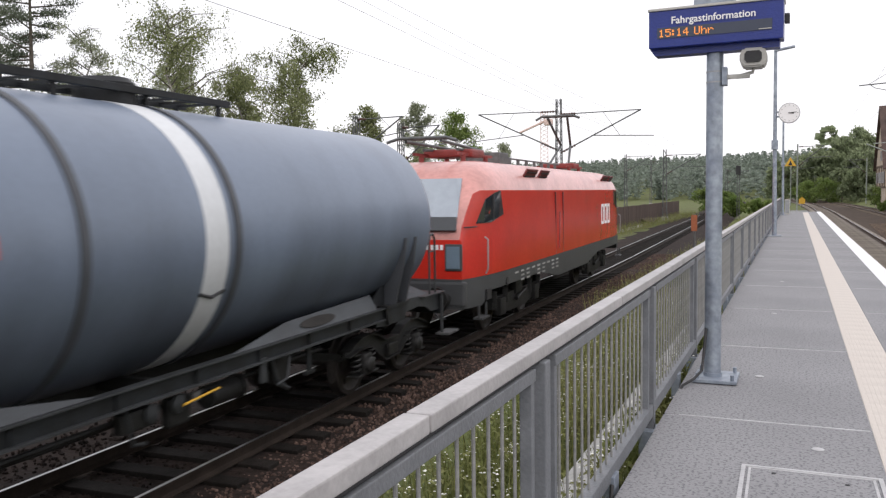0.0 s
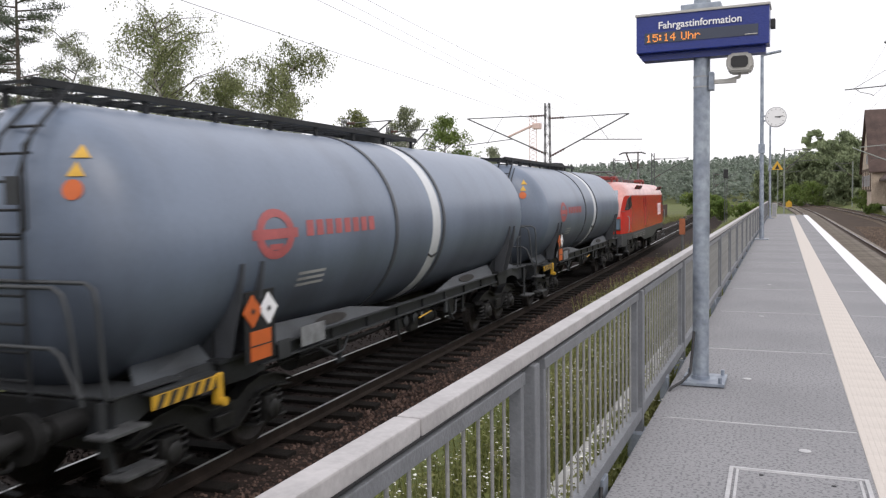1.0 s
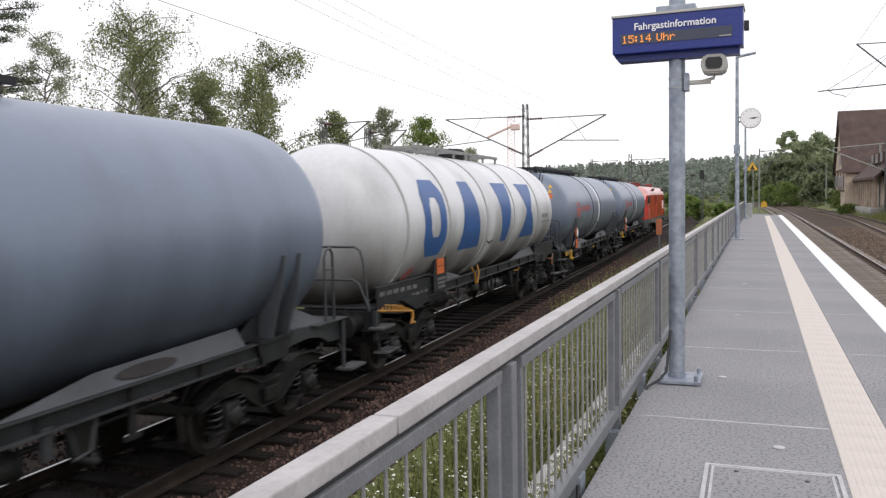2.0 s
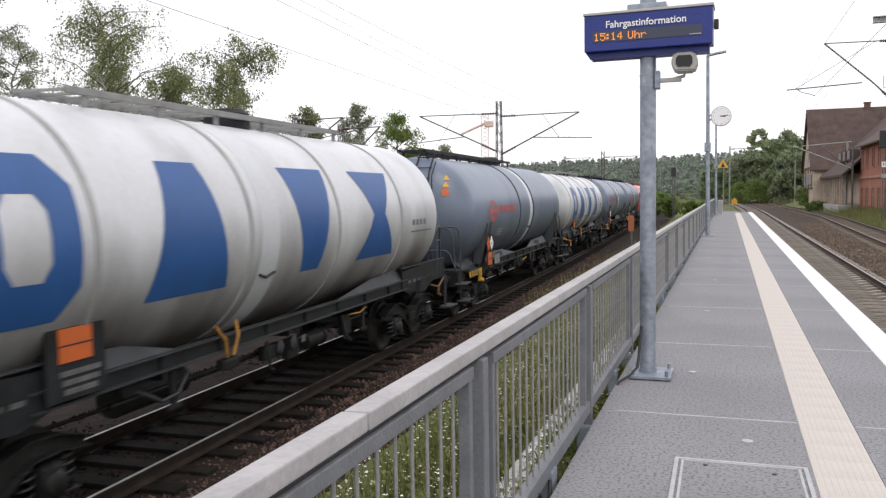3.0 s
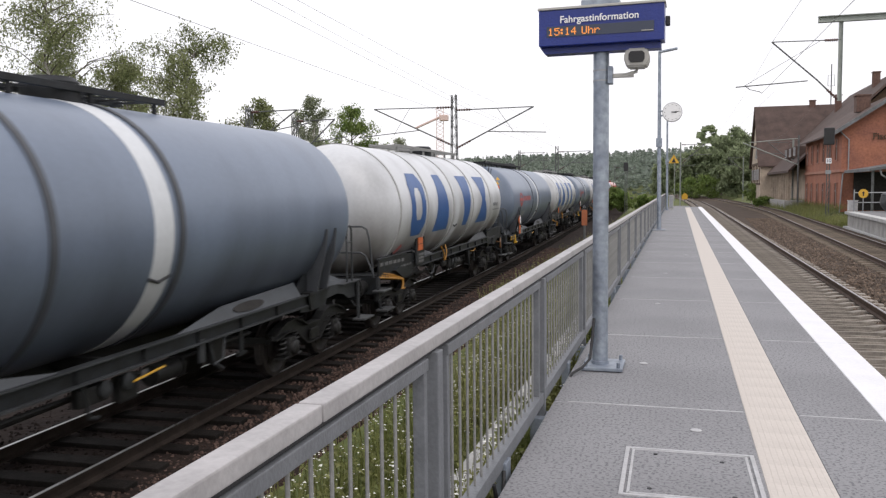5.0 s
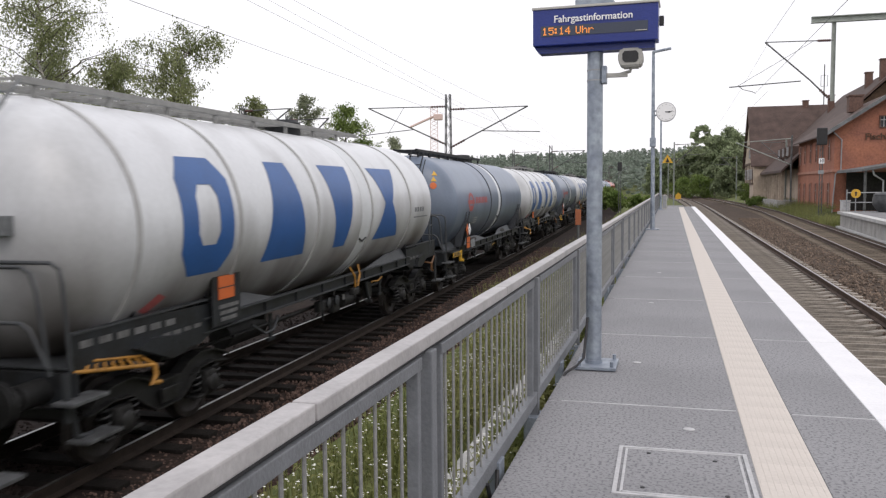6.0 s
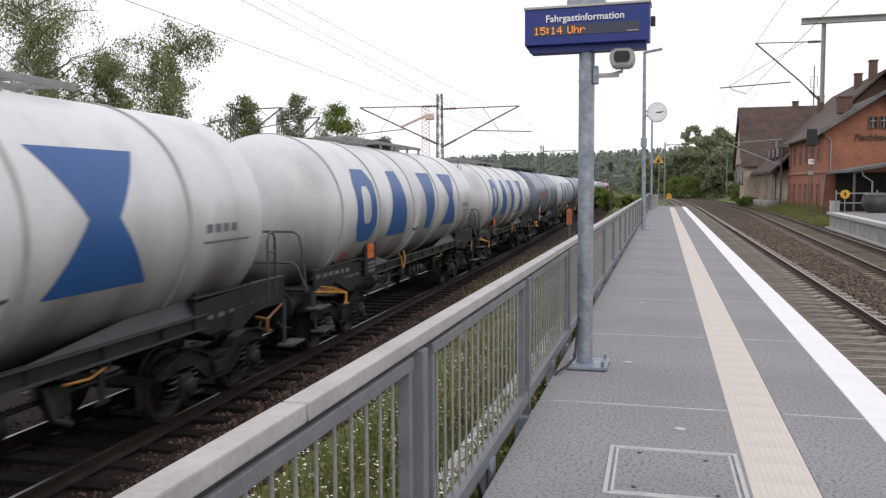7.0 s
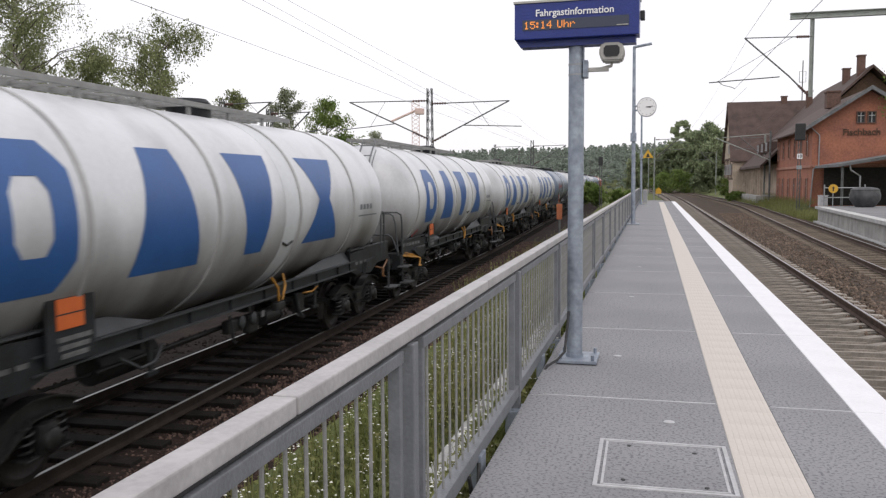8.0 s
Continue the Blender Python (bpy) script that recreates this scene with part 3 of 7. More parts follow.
while y < 59:
    if abs(y - 1.753) > 0.1:
        copy_thing(first, pose(RX, y, 0, 0, 0, random.uniform(-0.1, 0.1)))
    y += 2.55
# concrete footing strip below the railing, on the track side
bm = bmesh.new()
for i in range(40):
    box(bm, (-1.74, -6 + i * 2.0, -1.2), (0.34, 1.98, 0.3), bevel=0.015)
solid("kerb_strip", bm, M["pale_kerb"], "pale concrete kerb strip between weeds", "kerb", kind="structure")
for i, (pts) in enumerate([[(-0.66, 6.82, 0.42), (-0.67, 6.77, 0.25), (-0.68, 6.72, 0.10), (-0.73, 6.62, 0.05), (-0.80, 6.5, 0.02), (-0.87, 6.4, -0.12)],
                           [(-0.86, 4.12, 0.03), (-0.85, 4.06, -0.08), (-0.845, 3.99, -0.14), (-0.85, 3.92, -0.08), (-0.86, 3.88, 0.04)]]):
    bm = bmesh.new()
    tube(bm, pts, 0.011)
    solid("cable", bm, M["black"], "thin black cable looped beside the railing", "cable", smooth=60)


# ---- information post ----
def info_post():
    t = thing("information_post", "galvanised post carrying a blue passenger display", "information display", pose(-0.615, 6.89, 0))
    bm = bmesh.new()
    rod(bm, (0, 0, 0.02), (0, 0, 3.6), 0.064, n=28)
    part("pole", bm, M["galv"], t, smooth=40)
    bm = bmesh.new()
    box(bm, (0.03, 0.0, 0.02), (0.33, 0.40, 0.025), bevel=0.004)
    part("base_plate", bm, M["galv"], t)
    bm = bmesh.new()
    rod(bm, (0, 0, 0.03), (0, 0, 0.06), 0.072, n=24)
    part("base_collar", bm, M["galv"], t, smooth=40)
    for x in (-0.1, 0.16):
        for yy in (-0.16, 0.16):
            bm = bmesh.new()
            rod(bm, (x, yy, 0.03), (x, yy, 0.075), 0.016, n=6)
            part("bolt", bm, M["galv"], t)
    sg = pose(0.0, -0.12, 0, 0, 0, -1.5)
    bm = bmesh.new()
    box(bm, (0.005, 0.06, 2.78), (0.985, 0.20, 0.285), bevel=0.006)
    case = part("display_case", bm, M["sign_blue"], t, "deep blue display case", at=sg)
    bm = bmesh.new()
    prism(bm, [(-0.45, 2.585), (0.47, 2.585), (0.47, 2.64), (-0.49, 2.64)], 0.14, Matrix.Translation((0, 0.10, 0)))
    part("lower_case", bm, M["sign_blue"], case)
    bm = bmesh.new()
    box(bm, (0.005, 0.07, 2.932), (1.0, 0.24, 0.02), bevel=0.004)
    part("case_roof", bm, M["beige"], case, "pale grey cover")
    bm = bmesh.new()
    box(bm, (0.0, 0.06, 2.965), (0.30, 0.16, 0.05), bevel=0.01)
    part("case_clamp", bm, M["galv"], case)
    bm = bmesh.new()
    box(bm, (0.0, -0.043, 2.748), (0.84, 0.004, 0.082))
    part("display_window", bm, M["sign_dark"], case)
    lettering("title", "Fahrgastinformation", 0.077, M["white"], case, pose(-0.005, -0.047, 2.838, 90))
    # dot-matrix time
    glyph = {"1": "00100 01100 00100 00100 00100 00100 01110", "5": "11111 10000 11110 00001 00001 10001 01110", "4": "00010 00110 01010 10010 11111 00010 00010",
             ":": "000 110 110 000 110 110 000", " ": "000 000 000 000 000 000 000", "U": "10001 10001 10001 10001 10001 10001 01110",
             "h": "10000 10000 10110 11001 10001 10001 10001", "r": "00000 00000 10110 11001 10000 10000 10000"}
    x = -0.405
    for ch in "15:14 Uhr":
        rowsg = glyph[ch].split()
        if ch != " ":
            bm = bmesh.new()
            for r, line in enumerate(rowsg):
                for cc, v in enumerate(line):
                    if v == "1":
                        box(bm, (x + cc * 0.0084, -0.047, 2.772 - r * 0.0084), (0.0074, 0.004, 0.0074))
            part("digit", bm, M["led"], case, "amber dot-matrix character")
        x += (len(rowsg[0]) + 1) * 0.0084
    bm = bmesh.new()
    box(bm, (0.37, -0.047, 2.716), (0.09, 0.003, 0.006))
    part("status_bar", bm, M["beige"], case)
    bm = bmesh.new()
    box(bm, (0.52, 0.04, 2.79), (0.035, 0.07, 0.07), bevel=0.006)
    part("hinge", bm, M["black"], case)
    # loudspeaker on its arm
    bm = bmesh.new()
    prism(bm, [(-0.098, -0.03), (-0.07, -0.072), (0.07, -0.072), (0.098, -0.03), (0.098, 0.035), (0.07, 0.072), (-0.07, 0.072), (-0.098, 0.035)], 0.2, pose(0.285, -0.02, 2.52))
    bmesh.ops.bevel(bm, geom=bm.edges[:], offset=0.012, segments=2, affect="EDGES")
    sp = part("loudspeaker", bm, M["beige"], t, "beige horn loudspeaker", smooth=40)
    bm = bmesh.new()
    prism(bm, [(-0.062, -0.02), (-0.045, -0.042), (0.045, -0.042), (0.062, -0.02), (0.062, 0.024), (0.045, 0.044), (-0.045, 0.044), (-0.062, 0.024)], 0.02, pose(0.285, -0.122, 2.523))
    part("speaker_mouth", bm, M["black"], sp, "dark speaker mouth")
    bm = bmesh.new()
    tube(bm, [(0.06, -0.02, 2.39), (0.2, -0.02, 2.40), (0.28, -0.02, 2.42), (0.285, -0.02, 2.46)], 0.014)
    box(bm, (0.16, -0.02, 2.394), (0.2, 0.03, 0.035), bevel=0.005)
    part("speaker_arm", bm, M["beige"], t, smooth=40)
    bm = bmesh.new()
    box(bm, (0.075, -0.01, 2.40), (0.04, 0.1, 0.14), bevel=0.006)
    part("arm_plate", bm, M["galv"], t)
    for z in (2.36, 2.44):
        bm = bmesh.new()
        lathe(bm, [(z - 0.006, 0.067), (z + 0.006, 0.067)], "Z", 24)
        part("clamp_band", bm, M["gutter"], t)
    return t


info_post()


# ---- the goods train ----
AX_Z, RAD = 2.62, 1.49      # tank axis above the rail, tank radius
WHEEL_R = 0.485


def wrapped(bm, quads, radius, n=8):
    """Flat four-cornered patches (along, arc height) laid round the tank's side that faces the platform."""
    for q in quads:
        grid = []
        for i in range(n + 1):
            row = []
            for j in range(n + 1):
                u, v = i / n, j / n
                a = (q[0][0] * (1 - u) + q[1][0] * u, q[0][1] * (1 - u) + q[1][1] * u)
                b = (q[3][0] * (1 - u) + q[2][0] * u, q[3][1] * (1 - u) + q[2][1] * u)
                p = (a[0] * (1 - v) + b[0] * v, a[1] * (1 - v) + b[1] * v)
                th = p[1] / radius
                row.append(bm.verts.new((math.cos(th) * radius, p[0], math.sin(th) * radius)))
            grid.append(row)
        for a, b in zip(grid, grid[1:]):
            for j in range(n):
                bm.faces.new((a[j], a[j + 1], b[j + 1], b[j]))


def bogie(parent, y):
    """Two-axle freight bogie: sagging flanged side frames, axle boxes between coil springs, bolster; wheelsets turn."""
    b = bmesh.new()
    box(b, (0, 0, 0.62), (1.9, 0.34, 0.22), bevel=0.02)
    box(b, (0, 0, 0.82), (0.8, 0.5, 0.16), bevel=0.03)
    for e in (-1.42, 1.42):
        box(b, (0, e, 0.66), (1.9, 0.08, 0.1))
    for e in (-0.5, 0.5):
        box(b, (e, 0, 0.66), (0.08, 2.86, 0.08))
    bg = part("bogie", b, M["bogie_steel"], parent, "grimy two-axle bogie", at=pose(0, y, 0), smooth=30)
    top = [(-1.5, 0.76), (-1.35, 0.83), (-1.1, 0.90), (-0.75, 0.92), (-0.5, 0.86), (-0.25, 0.74), (0.25, 0.74), (0.5, 0.86), (0.75, 0.92), (1.1, 0.90), (1.35, 0.83), (1.5, 0.76)]
    low = [(-1.5, 0.68), (-1.35, 0.70), (-1.1, 0.74), (-0.75, 0.72), (-0.5, 0.56), (-0.25, 0.42), (0.25, 0.42), (0.5, 0.56), (0.75, 0.72), (1.1, 0.74), (1.35, 0.70), (1.5, 0.68)]
    for s in (-1, 1):
        b = bmesh.new()
        prism(b, top + low[::-1], 0.04, pose(s * 1.0, 0, 0, 0, 0, 90))
        side = part("side_frame", b, M["bogie_steel"], bg, "sagging side frame")
        b = bmesh.new()
        for edge in (top, low):
            for p, q in zip(edge, edge[1:]):
                d = math.hypot(q[0] - p[0], q[1] - p[1])
                box(b, (0, 0, 0), (0.17, d + 0.01, 0.018), pose(s * 1.02, (p[0] + q[0]) / 2, (p[1] + q[1]) / 2, math.degrees(math.atan2(q[1] - p[1], q[0] - p[0]))))
        part("frame_flange", b, M["iron_grey"], bg, "worn flange along the side frame")
        for ax in (-0.95, 0.95):
            b = bmesh.new()
            box(b, (s * 1.03, ax, 0.49), (0.22, 0.27, 0.34), bevel=0.04)
            lathe(b, [(s * 1.13, 0.13), (s * 1.18, 0.12), (s * 1.20, 0.09), (s * 1.205, 0.001)], "X", 16, Matrix.Translation((0, ax, 0.485)))
            part("axle_box", b, M["iron_grey"], bg, "cast axle box with a round cover", smooth=35)
            for d in (-0.25, 0.25):
                b = bmesh.new()
                pts = [(s * 1.03 + 0.075 * math.cos(a), ax + d + 0.075 * math.sin(a), 0.36 + a * 0.0125) for a in np.linspace(0, 8 * math.pi, 50)]
                tube(b, pts, 0.016, n=5)
                box(b, (s * 1.03, ax + d, 0.345), (0.2, 0.2, 0.03), bevel=0.008)
                part("coil_spring", b, M["iron_grey"], bg, "coil spring beside the axle box", smooth=60)
        b = bmesh.new()
        box(b, (s * 1.09, 0, 0.56), (0.05, 0.34, 0.18), bevel=0.015)
        part("damper_plate", b, M["iron_grey"], bg)
        for ax in (-0.42, 0.42, -1.46, 1.46):
            b = bmesh.new()
            box(b, (s * 0.76, ax, 0.45), (0.09, 0.06, 0.34), bevel=0.015)
            part("brake_block", b, M["wheel_steel"], bg)
    for ax in (-0.95, 0.95):
        wheelset(bg, ax, WHEEL_R)
    return bg


def wheelset(parent, y, r):
    b = bmesh.new()
    rod(b, (-1.05, 0, 0), (1.05, 0, 0), 0.08, n=12)
    for s in (-1, 1):
        prof = [(s * 0.685, r + 0.028), (s * 0.712, r + 0.028), (s * 0.722, r + 0.004), (s * 0.82, r), (s * 0.825, r - 0.07), (s * 0.80, r - 0.10),
                (s * 0.775, 0.22), (s * 0.83, 0.14), (s * 0.83, 0.0001)]
        lathe(b, prof, "X", 32)
        for k in range(3):
            a = k * 2.094
            box(b, (s * 0.806, math.cos(a) * r * 0.6, math.sin(a) * r * 0.6), (0.02, 0.07, 0.07))
    return part("wheelset", b, M["wheel_steel"], parent, at=pose(0, y, r), smooth=35)


def buffers(parent, y, s):
    for x in (-0.875, 0.875):
        b = bmesh.new()
        rod(b, (x, y - s * 0.62, 1.05), (x, y - s * 0.25, 1.05), 0.13, n=16)
        rod(b, (x, y - s * 0.3, 1.05), (x, y - s * 0.04, 1.05), 0.085, n=16)
        lathe(b, [(y - s * 0.05, 0.225), (y - s * 0.015, 0.225), (y, 0.12)], "Y", 20, Matrix.Translation((x, 0, 1.05)))
        part("buffer", b, M["bogie_steel"], parent, "dark round buffer", smooth=35)
    b = bmesh.new()
    tube(b, [(0, y - s * 0.62, 1.0), (0, y - s * 0.3, 0.98), (0, y - s * 0.05, 0.9)], 0.045)
    tube(b, [(0.25, y - s * 0.6, 0.95), (0.3, y - s * 0.35, 0.6), (0.2, y - s * 0.02, 0.62)], 0.03)
    part("coupling", b, M["bogie_steel"], parent, "screw coupling with brake hose")


def tank_wagon(white, ladder=False):
    L = 16.115
    end = L / 2
    t = thing("tank_wagon", "white tank wagon with large blue marks, brown grime and painted shade below" if white else "blue-grey tank wagon with a white band and red emblem",
              "tank wagon", group="white tank wagons" if white else "grey tank wagons")
    y0, y1 = -end + (0.47 if white else 0.55), end - 1.17
    D, roundness = (0.95, 0.66) if white else (0.7, 0.62)
    prof = []
    for k in range(9):
        a = math.pi / 2 * k / 8
        prof.append((y0 + D * (1 - math.sin(a)), max(0.001, RAD * math.cos(a) ** roundness)))
    prof = prof[::-1] + [(y0 + D + (y1 - y0 - 2 * D) * k / 12, RAD) for k in range(1, 12)]
    for k in range(9):
        a = math.pi / 2 * k / 8
        prof.append((y1 - D * (1 - math.sin(a)), max(0.001, RAD * math.cos(a) ** roundness)))
    b = bmesh.new()
    lathe(b, prof, "Y", 72)
    at = pose(0, 0, AX_Z)
    tank = part("tank", b, M["tank_white" if white else "tank_grey"], t, "white tank with grime streaks, underside shade put into its paint" if white else "matt blue-grey tank", smooth=50, at=at)
    rings = (-6.6, -4.28, -1.53, 1.3 if ladder else 1.1, 4.1 if ladder else 3.9) if white else (-1.37, 0.78)
    for y in rings:
        b = bmesh.new()
        w = 0.035 if white else 0.05
        lathe(b, [(y - w, RAD - 0.01), (y - w, RAD + 0.02), (y + w, RAD + 0.02), (y + w, RAD - 0.01)], "Y", 72)
        part("hoop", b, M["hoop_white" if white else "band_dark"], tank, "stiffening hoop round the tank", smooth=30)
    if not white:
        b = bmesh.new()
        lathe(b, [(0.23, RAD - 0.01), (0.23, RAD + 0.006), (0.61, RAD + 0.006), (0.61, RAD - 0.01)], "Y", 72)
        part("white_band", b, M["band_white"], tank, "broad white band", smooth=30)
    r = RAD + 0.006
    if white:
        # four plain blue marks: ring, notched wedge, tapered bar, hourglass
        h = 0.77
        octagon = [(0.74, -0.46), (0.74, 0.46), (0.44, h), (-0.44, h), (-0.74, 0.46), (-0.74, -0.46), (-0.44, -h), (0.44, -h)]
        ring = [[octagon[k], octagon[(k + 1) % 8], (octagon[(k + 1) % 8][0] * 0.42, octagon[(k + 1) % 8][1] * 0.5), (octagon[k][0] * 0.42, octagon[k][1] * 0.5)] for k in range(8)]
        wedge = [[(-0.9, -h), (0.9, -h), (0.42, h), (-0.42, h)]]
        bar = [[(-0.33, -h), (0.33, -h), (0.8, h), (-0.8, h)]]
        glass_shape = [[(-1.0, -h), (1.0, -h), (0.3, 0.0), (-0.3, 0.0)], [(-0.3, 0.0), (0.3, 0.0), (1.0, h), (-1.0, h)]]
        for y, quads in ((-5.1, ring), (-2.72, wedge), (-0.32 if ladder else 0.26, bar), (2.45 if ladder else 2.8, glass_shape)):
            b = bmesh.new()
            wrapped(b, [[(p[0] * 0.85 + y, p[1] + 0.13) for p in q] for q in quads], r)
            bmesh.ops.remove_doubles(b, verts=b.verts[:], dist=0.0005)
            part("blue_mark", b, M["blue_mark"], tank, "large plain blue painted mark", smooth=180)
    else:
        b = bmesh.new()
        n = 20
        for k in range(n):
            a, c = 2 * math.pi * k / n, 2 * math.pi * (k + 1) / n
            wrapped(b, [[(-4.92 + math.cos(x) * rr, 0.06 + math.sin(x) * rr * 0.72) for x, rr in ((a, 0.28), (c, 0.28), (c, 0.42), (a, 0.42))]], r, 2)
        wrapped(b, [[(-5.42, 0.0), (-4.42, 0.0), (-4.42, 0.12), (-5.42, 0.12)], [(-5.07, -0.13), (-4.77, -0.13), (-4.77, -0.06), (-5.07, -0.06)]], r, 3)
        bmesh.ops.remove_doubles(b, verts=b.verts[:], dist=0.0005)
        part("red_emblem", b, M["red_mark"], tank, "faded red round emblem", smooth=180)
        for k in range(8):
            b = bmesh.new()
            wrapped(b, [[(-4.2 + k * 0.26, 0.0), (-4.02 + k * 0.26, 0.0), (-4.02 + k * 0.26, 0.2), (-4.2 + k * 0.26, 0.2)]], r, 2)
            part("red_bar", b, M["red_mark"], tank, smooth=180)
        b = bmesh.new()
        for k in range(3):
            wrapped(b, [[(-4.3, -0.66 + k * 0.08), (-3.6, -0.66 + k * 0.08), (-3.6, -0.62 + k * 0.08), (-4.3, -0.62 + k * 0.08)]], r, 3)
        part("small_print", b, M["hoop_white"], tank, smooth=180)
    if white:
        b = bmesh.new()
        for k in range(4):
            wrapped(b, [[(4.5 + k * 0.22, -0.14), (4.65 + k * 0.22, -0.14), (4.65 + k * 0.22, -0.03), (4.5 + k * 0.22, -0.03)]], r, 2)
        wrapped(b, [[(4.45, -0.28), (5.7, -0.28), (5.7, -0.25), (4.45, -0.25)]], r, 4)
        part("small_print", b, M["dark_coat"], tank, smooth=180)
        b = bmesh.new()
        wrapped(b, [[(-6.2, -1.02), (-6.0, -1.10), (-5.76, -0.88), (-5.96, -0.80)]], r, 3)
        part("hazard_diamond", b, M["red_mark"], tank, "red diamond hazard label", smooth=180)
    # hook under the band
    hy = (0.94 if ladder else -1.02) if white else 0.42
    if white:
        b = bmesh.new()
        lathe(b, [(hy - 0.25, RAD - 0.01), (hy - 0.25, RAD + 0.004), (hy + 0.22, RAD + 0.004), (hy + 0.22, RAD - 0.01)], "Y", 72)
        part("clean_band", b, M["band_white"], tank, "cleaner white band round the tank", smooth=30)
    b = bmesh.new()
    tube(b, [(math.cos(-0.37) * r, hy - 0.2, math.sin(-0.37) * r), (math.cos(-0.41) * r + 0.01, hy, math.sin(-0.41) * r), (math.cos(-0.37) * r, hy + 0.2, math.sin(-0.37) * r)], 0.02)
    part("hook", b, M["black"], tank)
    # walkway along the top: side rails, cross bars and feet
    wy0, wy1 = (-3.3 if not ladder else y0 + 0.6, 3.6) if white else (y0 + 0.2, 2.3)
    b = bmesh.new()
    k = wy0
    while k < wy1:
        box(b, (0, k, RAD + 0.13), (0.66, 0.05, 0.03))
        k += 0.35
    for s in (-0.34, 0.34):
        box(b, (s, (wy0 + wy1) / 2, RAD + 0.13), (0.06, wy1 - wy0, 0.08), bevel=0.006)
    k = wy0 + 0.3
    while k < wy1:
        for s in (-0.32, 0.32):
            box(b, (s, k, RAD + 0.02), (0.05, 0.06, 0.17))
        k += 1.3
    part("walkway", b, M["bar_coat" if white else "frame_steel"], tank, "grated catwalk on top of the tank")
    b = bmesh.new()
    lathe(b, [(RAD - 0.05, 0.34), (RAD + 0.2, 0.34), (RAD + 0.26, 0.28), (RAD + 0.28, 0.01)], "Z", 24, Matrix.Translation((0, 0.4 if white else 0.5, 0)))
    part("manhole", b, M["frame_steel"], tank, smooth=30)
    white_frame(t, end, y0) if white else grey_frame(t, end, y0)
    bogie(t, -end + 2.55)
    bogie(t, end - 2.55)
    buffers(t, end, 1)
    buffers(t, -end, -1)
    under_gear(t, white, 2.65 if ladder else 0.0)
    end_fittings(t, end, y0, white, ladder)
    return t


def dome_at(x, z, y0, D, roundness):
    """The spot on a rear dome at (x, z above the tank axis): its place and the turn that lies flat on it."""
    def depth(px, pz):
        c = (math.hypot(px, pz) / RAD) ** (1 / roundness)
        return y0 + D * (1 - math.sqrt(max(0.0, 1 - c * c)))
    y = depth(x, z)
    n = Vector(((depth(x + 0.01, z) - y) / 0.01, -1, (depth(x, z + 0.01) - y) / 0.01)).normalized()
    side = Vector((0, 0, 1)).cross(-n).normalized()
    up = (-n).cross(side)
    m = Matrix((side, -n, up)).transposed().to_4x4()
    m.translation = Vector((x, y, z)) + n * 0.006
    return m


def plate(bm, side, outline, x, thick):
    """An upright plate along the wagon: outline of (along, height) on the plane x, on one side."""
    prism(bm, outline, thick, pose(side * x, 0, 0, 0, 0, 90))


def sill_beam(t, s, ya, yb, z0, z1, material, label):
    """A channel: web with two flanges."""
    b = bmesh.new()
    box(b, (s * 1.19, (ya + yb) / 2, (z0 + z1) / 2), (0.02, yb - ya, z1 - z0))
    sill = part("side_sill", b, M[material], t, label)
    for z in (z0, z1):
        b = bmesh.new()
        box(b, (s * 1.20, (ya + yb) / 2, z), (0.11, yb - ya, 0.022), bevel=0.003)
        part("flange", b, M["cradle_grey"], sill)
    b = bmesh.new()
    k = ya + 0.7
    while k < yb - 0.3:
        box(b, (s * 1.215, k, (z0 + z1) / 2), (0.04, 0.014, z1 - z0 - 0.03))
        k += 1.15
    part("stiffener", b, M[material], sill)
    return sill


def floor_frame(t, end):
    """Centre sill, headstocks and cross members."""
    b = bmesh.new()
    box(b, (0, 0, 1.08), (0.5, 2 * end - 1.4, 0.26))
    part("centre_sill", b, M["bogie_steel"], t)
    for e in (-1, 1):
        b = bmesh.new()
        box(b, (0, e * (end - 0.66), 1.06), (2.5, 0.07, 0.36), bevel=0.01)
        part("headstock", b, M["frame_steel"], t, "dark headstock beam")
        b = bmesh.new()
        box(b, (0, e * (end - 2.55), 1.1), (2.2, 0.34, 0.22), bevel=0.01)
        part("cross_member", b, M["frame_steel"], t)
        b = bmesh.new()
        box(b, (0, e * (end - 0.95), 1.275), (2.35, 0.62, 0.025), bevel=0.004)
        part("end_deck", b, M["cradle_grey"], t, "worn steel end platform")
    for y in (-2.9, 0.0, 2.9):
        b = bmesh.new()
        box(b, (0, y, 1.15), (2.3, 0.08, 0.16))
        part("cross_member", b, M["bogie_steel"], t)


